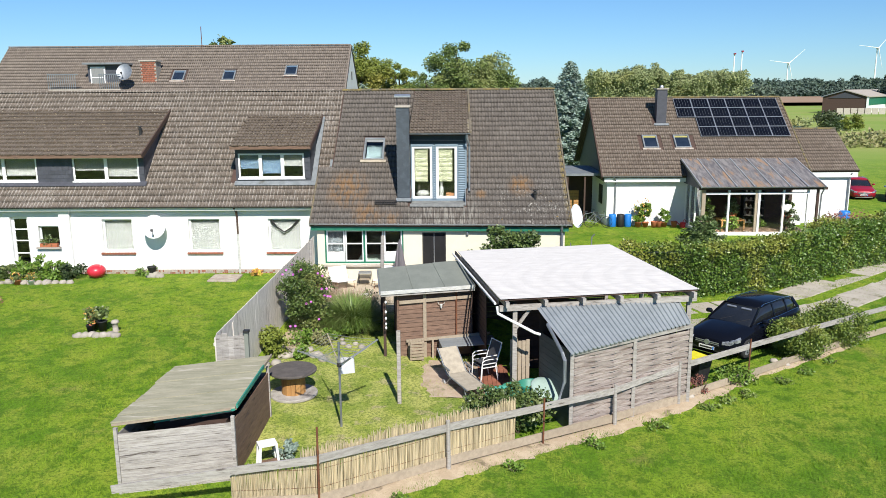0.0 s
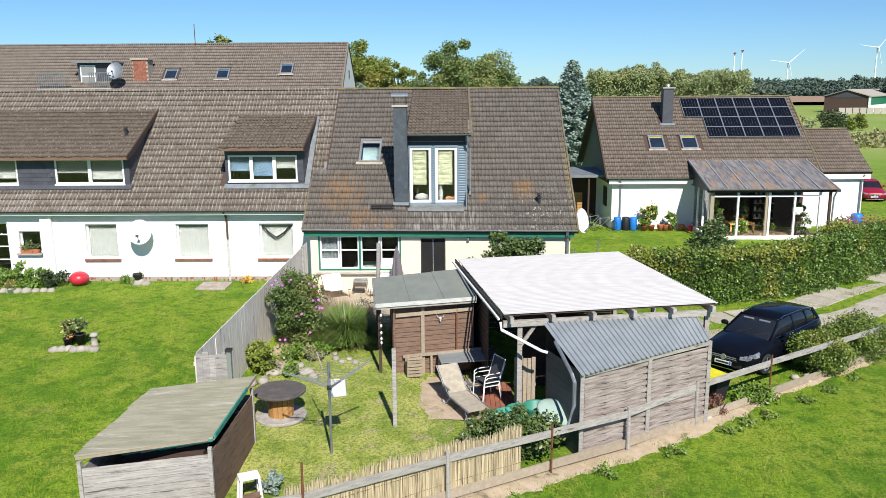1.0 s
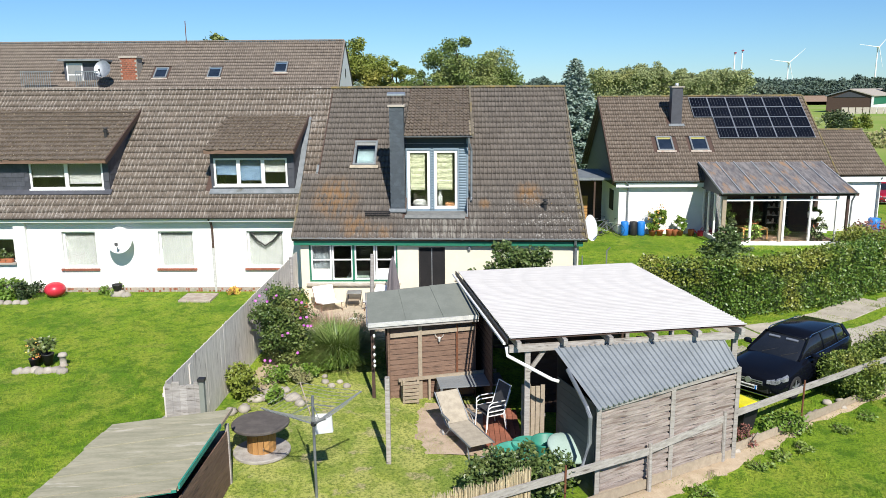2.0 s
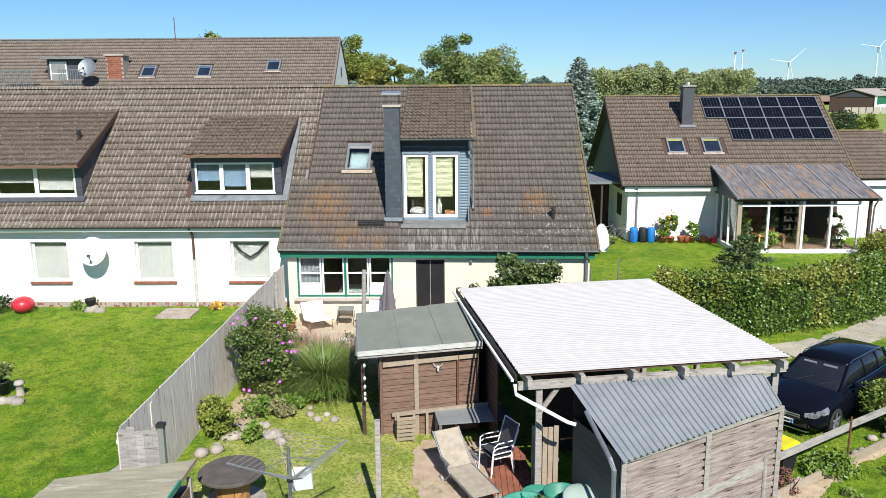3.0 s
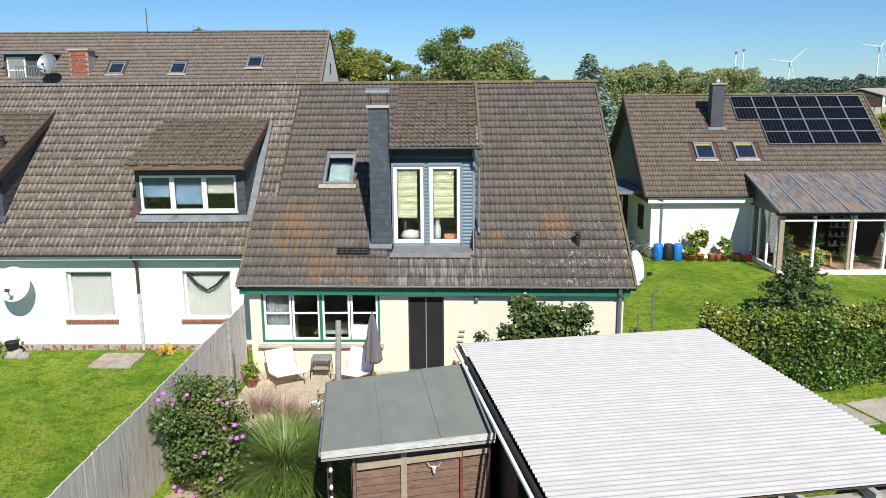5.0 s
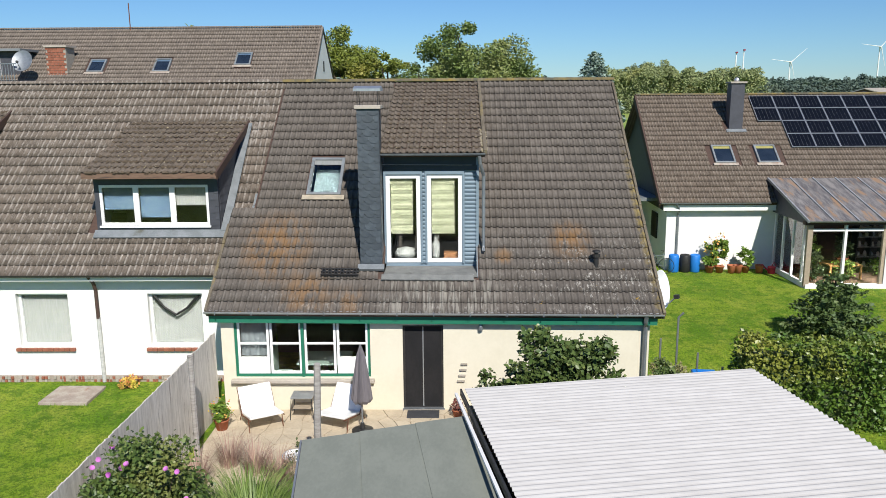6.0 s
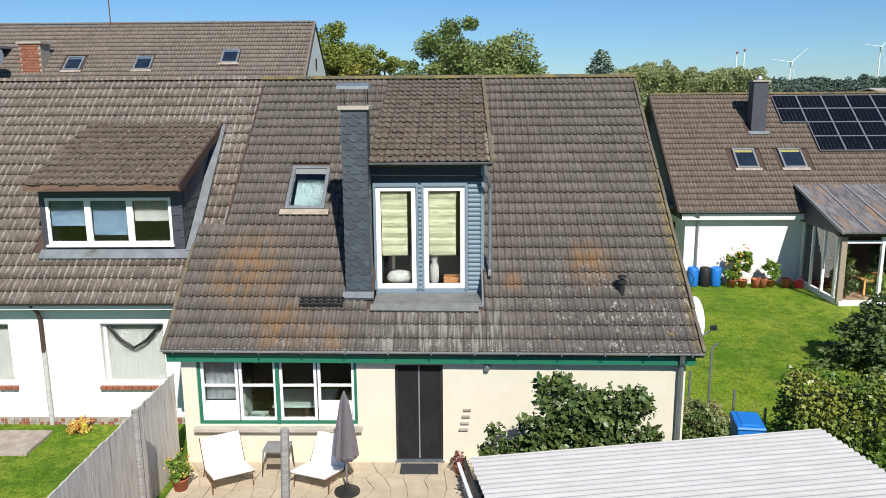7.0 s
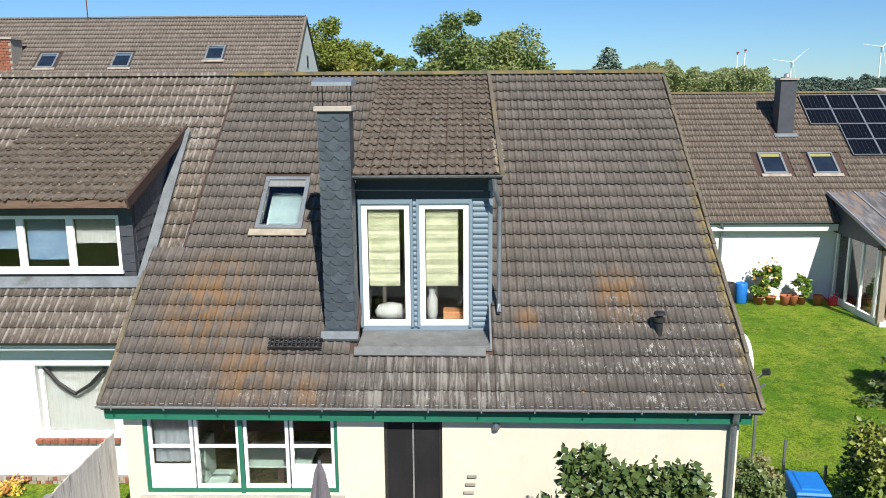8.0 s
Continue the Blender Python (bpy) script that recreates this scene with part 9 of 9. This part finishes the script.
part("mast", Shape().tube([(5.0, 31.2, 2.1), (5.45, 31.15, 2.1), (5.45, 31.15, 2.5)], 0.025, 8), "zinc", dp)
dish(dp, (5.48, 31.0, 2.42), 0.46, "dish", 52.0, 78.0, "white dish reflector")
for k, (x, y) in enumerate(((6.2, 33.2), (6.9, 32.0), (7.2, 30.9), (6.0, 35.5))):
    solo("fence_post", Shape().tube([(x, y, rise(x, y)), (x, y, rise(x, y) + 1.05)], 0.03, 7), "zinc", "thin grey steel fence post", "post", "steel posts beside the house")
solo("garden_spotlight", Shape().tube([(6.5, 32.6, -0.6), (6.5, 32.6, 1.2), (6.62, 32.55, 1.35)], 0.03, 7), "zinc", "grey metal garden spotlight on a post", "lamp")


def wheeled_bin(at):
    """A tall waste bin with a sloping lid."""
    x, y = at
    z = rise(x, y)
    b = thing("wheeled_bin", (x, y, z), "bright blue wheeled waste bin with a closed lid", "bin")
    m = pose(x, y, z, 0, 0, -6)
    q = lambda *ps: [m @ Vector(p) for p in ps]
    part("body", Shape().hexa(q((-0.23, -0.27, 0.05), (0.23, -0.27, 0.05), (0.23, 0.22, 0.05), (-0.23, 0.22, 0.05), (-0.29, -0.36, 0.98), (0.29, -0.36, 0.98), (0.29, 0.34, 1.02), (-0.29, 0.34, 1.02))), "plastic_blue", b, "", 0.025)
    lid = part("lid", Shape().hexa(q((-0.31, -0.4, 0.975), (0.31, -0.4, 0.975), (0.31, 0.36, 1.03), (-0.31, 0.36, 1.03), (-0.29, -0.37, 1.03), (0.29, -0.37, 1.03), (0.28, 0.33, 1.1), (-0.28, 0.33, 1.1))), "plastic_blue", b, "", 0.02)
    part("lid_ridge", Shape().hexa(q((-0.2, -0.3, 1.03), (0.2, -0.3, 1.03), (0.2, 0.28, 1.09), (-0.2, 0.28, 1.09), (-0.17, -0.26, 1.06), (0.17, -0.26, 1.06), (0.17, 0.25, 1.12), (-0.17, 0.25, 1.12))), "plastic_blue", lid, "", 0.01)
    part("handle", Shape().tube(q((-0.24, 0.4, 1.02), (0.24, 0.4, 1.02)), 0.018, 8), "plastic_blue", b)
    for s in (-1, 1):
        part("wheel", Shape().tube(q((s * 0.25, 0.26, 0.1), (s * 0.3, 0.26, 0.1)), 0.1, 16), "rubber", b)


wheeled_bin((6.56, 30.25))

# ---- the right-hand garden ----
for x, m, n in ((10.15, "plastic_blue", "blue plastic drum"), (10.65, "black", "black plastic drum"), (11.1, "plastic_blue", "blue plastic drum")):
    tub("water_drum", (x, 46.1), -0.68, [(0.2, 0), (0.23, 0.04), (0.23, 0.75), (0.2, 0.8), (0.18, 0.8), (0.17, 0.7), (0.01, 0.7)], m, n + " by the white wall", "drum", 14)
for x, h, n in ((11.7, 1.3, 900), (12.15, 1.5, 900), (13.3, 0.9, 500)):
    potted((x, 45.9), -0.66, 0.2, 0.3, "terracotta", "leaf_fresh", "leafy shrub in a terracotta pot by the wall", n, 0.09, h, "petal_mixed" if n == 900 else None)
for x in (12.65, 12.95, 13.9):
    tub("flower_pot", (x, 45.8), -0.66, [(0.14, 0), (0.19, 0.34), (0.2, 0.36), (0.17, 0.36), (0.15, 0.2), (0.01, 0.2)], "terracotta", "orange terracotta pot by the wall", "pot", 14)
wc = thing("watering_can", (14.4, 45.7, -0.66), "red plastic watering can", "watering can")
part("body", Shape().lathe((14.4, 45.7, -0.66), [(0.16, 0), (0.17, 0.28), (0.12, 0.32), (0.01, 0.32)], 14), "red_rubber", wc)
part("spout", Shape().tube([(14.26, 45.7, -0.55), (13.95, 45.7, -0.25)], 0.03, 7), "red_rubber", wc)
part("handle", Shape().tube([(14.4, 45.7, -0.35), (14.5, 45.7, -0.15), (14.6, 45.7, -0.3), (14.56, 45.7, -0.5)], 0.02, 6), "red_rubber", wc)
tub("water_drum", (24.6, 46.4), -0.68, [(0.3, 0), (0.33, 0.05), (0.33, 0.85), (0.28, 0.9), (0.01, 0.9)], "plastic_blue", "blue plastic drum by the annex", "drum", 14)
for x, y, h, m in ((15.4, 44.2, 1.9, "leaf_fresh"), (16.9, 44.5, 0.9, "leaf_dark"), (17.3, 45.2, 1.0, "leaf_dark"), (20.2, 44.3, 1.0, "leaf_fresh"), (15.7, 45.3, 1.5, "leaf_dark")):
    potted((x, y), -0.62 if h > 1.2 else 0.0, 0.22, 0.3, "terracotta", m, "leafy potted plant inside the winter garden", 700, 0.09, h)
wb = thing("plant_bench", (16.9, 44.7, -0.62), "brown wooden plant bench", "bench")
part("top", Shape().box(16.3, 17.7, 44.3, 45.4, -0.06, 0.0), "wood_honey", wb)
for x in (16.35, 17.65):
    for y in (44.35, 45.3):
        part("leg", Shape().box(x - 0.04, x + 0.04, y - 0.04, y + 0.04, -0.62, -0.06), "wood_honey", wb)
sf = thing("plant_shelf", (18.7, 45.9, -0.62), "dark shelf with pale jars in the winter garden", "shelf")
for x in (18.1, 18.7, 19.3):
    part("upright", Shape().box(x - 0.03, x + 0.03, 45.7, 46.2, -0.62, 1.6), "black", sf)
for k in range(5):
    z = -0.4 + k * 0.45
    part("shelf", Shape().box(18.1, 19.3, 45.7, 46.2, z, z + 0.03), "wood_grey", sf)
    for q in range(4):
        part("jar", Shape().lathe((18.25 + q * 0.29, 45.85, z + 0.03), [(0.07, 0), (0.08, 0.1), (0.05, 0.16 + 0.04 * ((q + k) % 3)), (0.01, 0.2)], 8), "curtain" if (q + k) % 2 else "stone", sf)
tub("stone_pot", (19.9, 43.9), 0.55, [(0.1, 0), (0.26, 0.1), (0.3, 0.4), (0.24, 0.46), (0.01, 0.46)], "white_paint", "white pot on a stand in the winter garden", "pot", 16)
solo("pot_stand", Shape().tube([(19.9, 43.9, -0.62), (19.9, 43.9, 0.56)], 0.05, 8), "dark_metal", "dark metal pot stand", "stand")


def bicycle(at, rz, z):
    b = thing("bicycle", (*at, z), "parked bicycle with thin dark wheels", "bicycle", "bicycles by the house", "", rz)
    for x in (-0.52, 0.52):
        sh = Shape().tube([(x + 0.34 * math.cos(a), 0, 0.35 + 0.34 * math.sin(a)) for a in (2 * math.pi * k / 20 for k in range(21))], 0.016, 5)
        w = part("wheel", sh, "rubber", b, "", 0.0, True)
        for k in range(8):
            a = 2 * math.pi * k / 8
            part("spoke", Shape().tube([(x, 0, 0.35), (x + 0.33 * math.cos(a), 0, 0.35 + 0.33 * math.sin(a))], 0.004, 3), "silver", w, "", 0.0, True)
    fr = Shape()
    for a, c in (((-0.52, 0.35), (-0.15, 0.8)), ((-0.15, 0.85), (-0.08, 0.3)), ((-0.08, 0.3), (0.38, 0.75)), ((-0.15, 0.75), (0.36, 0.82)), ((0.36, 0.9), (0.52, 0.35)), ((-0.52, 0.35), (-0.08, 0.3))):
        fr.tube([(a[0], 0, a[1]), (c[0], 0, c[1])], 0.016, 5)
    part("frame", fr, "silver", b, "", 0.0, True)
    part("saddle", Shape().box(-0.28, -0.02, -0.06, 0.06, 0.88, 0.93), "black", b, "", 0.02, True)
    part("handlebar", Shape().tube([(0.28, -0.28, 1.0), (0.38, -0.05, 1.02), (0.38, 0.05, 1.02), (0.28, 0.28, 1.0)], 0.014, 5), "dark_metal", b, "", 0.0, True)


bicycle((8.7, 46.5), 12, -0.66)
bicycle((9.2, 45.8), -10, -0.66)
ln = thing("lean_to", (8.6, 50, -0.6), "dark lean-to porch with a flat grey roof", "porch")
part("roof", Shape().box(7.4, 9.75, 47.6, 53.0, 2.35, 2.5), "lead", ln)
part("back_wall", Shape().box(7.5, 9.7, 51.0, 51.1, -0.7, 2.35), "wood_dark", ln)
for x in (7.5, 8.6):
    part("post", Shape().box(x, x + 0.1, 47.7, 47.8, -0.7, 2.35), "wood_dark", ln)
for k in range(9):
    part("board", Shape().box(7.5, 8.55, 49.5, 49.53, -0.6 + k * 0.2, -0.42 + k * 0.2), "wood_honey", ln)
gy = thing("gable_window", (9.8, 48.6, 0.4), "dark side window of the white house", "window")
part("frame", Shape().box(9.78, 9.84, 48.0, 49.0, 0.5, 1.7), "dark_metal", gy)
for k, (x, y) in enumerate(((26, 62), (29, 61.5), (32.5, 61), (36, 60.5), (40, 60))):
    solo("field_post", Shape().tube([(x, y, -0.75), (x, y, 0.8)], 0.06, 7), "wood_grey", "grey field fence post", "post", "field fence posts")

# ---- the neighbour's garden ----
ball = Shape().lathe((-14.85, 30.1, 0.0), [(0.38 * math.sin(math.pi * k / 14), 0.29 - 0.29 * math.cos(math.pi * k / 14)) for k in range(15)], 24)
ball.smooth = True
solo("exercise_ball", ball, "red_rubber", "large red rubber ball on the lawn", "ball")
nd = thing("dish_mount", (-12.36, 30.8, 2.0), "white satellite dish on the neighbour's wall", "satellite dish")
dish(nd, (-12.35, 30.42, 2.12), 0.46, "dish", 8.0, 72.0, "white dish reflector")
tub("bucket", (-12.55, 30.3), 0.14, [(0.14, 0), (0.19, 0.28), (0.2, 0.3), (0.17, 0.3), (0.14, 0.1), (0.01, 0.1)], "black", "black plastic bucket on a stone", "bucket", 16)
stone((-12.55, 30.3), 0.28, -0.05, name="flat_stone", label="pale flat stone by the wall")
stone((-12.2, 30.2), 0.2, -0.05, name="flat_stone", label="pale flat stone by the wall")
well = thing("drain_cover", (-9.0, 29.7, 0.0), "stone-edged drain cover below the downpipe", "drain")
part("slab", Shape().box(-9.9, -8.7, 29.3, 30.4, -0.05, 0.07), "plinth", well, "", 0.02)
shrub((-8.2, 30.4), 0.35, 0.3, "petal_mixed", "low yellow flowers by the wall", 300, 0.05, 8, "flowers", "plant")
shrub((-12.9, 30.5), 0.5, 0.3, "leaf_fresh", "green weeds at the foot of the wall", 500, 0.06, 8, "weeds", "weeds")
for x, h, m in ((-17.9, 0.75, "leaf_fresh"), (-17.2, 0.9, "leaf_fresh"), (-16.4, 0.75, "leaf_fresh"), (-15.8, 0.6, "leaf_dark"), (-18.6, 0.5, "leaf_vine")):
    shrub((x, 30.0), 0.5, h, m, "leafy perennials in the flower bed by the wall", 900, 0.08, 12, "perennials", "plant", z=0.0)
for k in range(10):
    stone((-18.4 + k * 0.32, 29.1 + 0.08 * math.sin(k)), 0.14 + 0.08 * rng.uniform(), -0.03)
for x, m in ((-18.5, "terracotta"), (-17.6, "terracotta"), (-18.9, "plastic_blue"), (-17.0, "white_paint")):
    potted((x, 28.9), 0.0, 0.14, 0.2, m, "leaf_vine", "small flower pot at the edge of the bed", 200, 0.05, 0.3, "petal_mixed")
bx = thing("window_box", (-17.1, 30.8, 1.2), "terracotta window box with green plants", "window box")
part("box", Shape().box(-17.5, -16.75, 30.72, 30.9, 1.2, 1.36), "terracotta", bx, "", 0.01)
crown(bx, "foliage", clump_points(350, (-17.12, 30.8, 1.5), (0.4, 0.12, 0.18), 10, 0.12, -1), 0.05, "leaf_vine")
# the pot group on the lawn
for x, y, r, h, p in ((-11.55, 22.7, 0.16, 0.3, "black"), (-11.2, 22.55, 0.16, 0.32, "black"), (-11.5, 22.35, 0.13, 0.25, "black")):
    potted((x, y), 0.05, r, h, p, "leaf_vine", "black pot with a leafy plant on the lawn", 350, 0.06, 0.55, "petal_mixed" if y < 22.5 else None)
for k in range(7):
    stone((-11.75 + 0.2 * k, 22.0 + 0.05 * (k % 3)), 0.17, -0.03, name="edging_stone", label="pale edging stone round the pots")
tub("lantern", (-10.75, 22.5), 0.0, [(0.1, 0), (0.13, 0.04), (0.09, 0.06), (0.09, 0.3), (0.14, 0.32), (0.1, 0.4), (0.01, 0.42)], "stone", "grey stone lantern on the lawn", "lantern", 12)
shrub((-17.2, 25.6), 0.7, 0.55, "leaf_red", "low reddish shrub on the lawn", 900, 0.06, 12, "low_shrub", "shrub")
for k in range(10):
    u = 0.13 * k
    solo("loose_board", Shape().beam((-7.1 + 0.06 * k + 0.05 * math.sin(k * 3.0), 17.0 + u, 0.03), (-5.72 + 0.03 * math.sin(k * 2.0), 17.5 + u, 0.7 + 0.06 * math.sin(k)), 0.07, 0.025), "wood_grey", "grey loose slat leaning on the fence", "board", "loose slats")
# interior of the living room
tbl = thing("dining_table", (-3.1, 30.6, 0.0), "table with a pale green cloth inside the room", "table")
part("top", Shape().box(-3.7, -2.4, 30.1, 31.1, 0.72, 0.76), "plastic_mint", tbl)
part("pedestal", Shape().box(-3.1, -3.0, 30.55, 30.65, -0.02, 0.72), "wood_brown", tbl)
ch = thing("room_chair", (-4.1, 30.4, 0.0), "pale green armchair inside the room", "chair")
part("seat", Shape().box(-4.4, -3.9, 30.0, 30.6, 0.3, 0.45), "plastic_mint", ch, "", 0.03)
part("backrest", Shape().box(-4.4, -4.25, 30.0, 30.6, 0.45, 1.2), "plastic_mint", ch, "", 0.05)

for k, (x, y) in enumerate(((6.9, 18.2), (7.6, 18.6), (5.2, 16.9), (9.6, 20.1), (10.6, 20.8), (3.4, 15.8), (8.2, 19.0), (11.8, 21.7), (-1.0, 12.7), (1.4, 14.3))):
    shrub((x + 0.25, y - 0.35), 0.28, 0.14, "leaf_fresh", "low green weeds on the sandy strip", 260, 0.045, 6, "weed_patch", "weeds")
for k in range(26):
    u = k / 25
    stone((6.6 + 6.0 * u + rng.normal() * 0.08, 18.5 + 4.3 * u + rng.normal() * 0.12), 0.07 + 0.06 * rng.uniform(), None, "stone", "rubble_stone", "small rubble stone at the fence foot")

for x, y, h, n in ((15.4, 43.9, 1.5, 900), (16.9, 44.2, 1.0, 500), (18.8, 45.2, 0.7, 350), (20.2, 43.8, 1.5, 900)):
    shrub((x, y), 0.45, h, "leaf_fresh" if n < 600 else "leaf_dark", "leafy house plant inside the winter garden", n, 0.07, 12, "house_plant", "plant", -0.62)
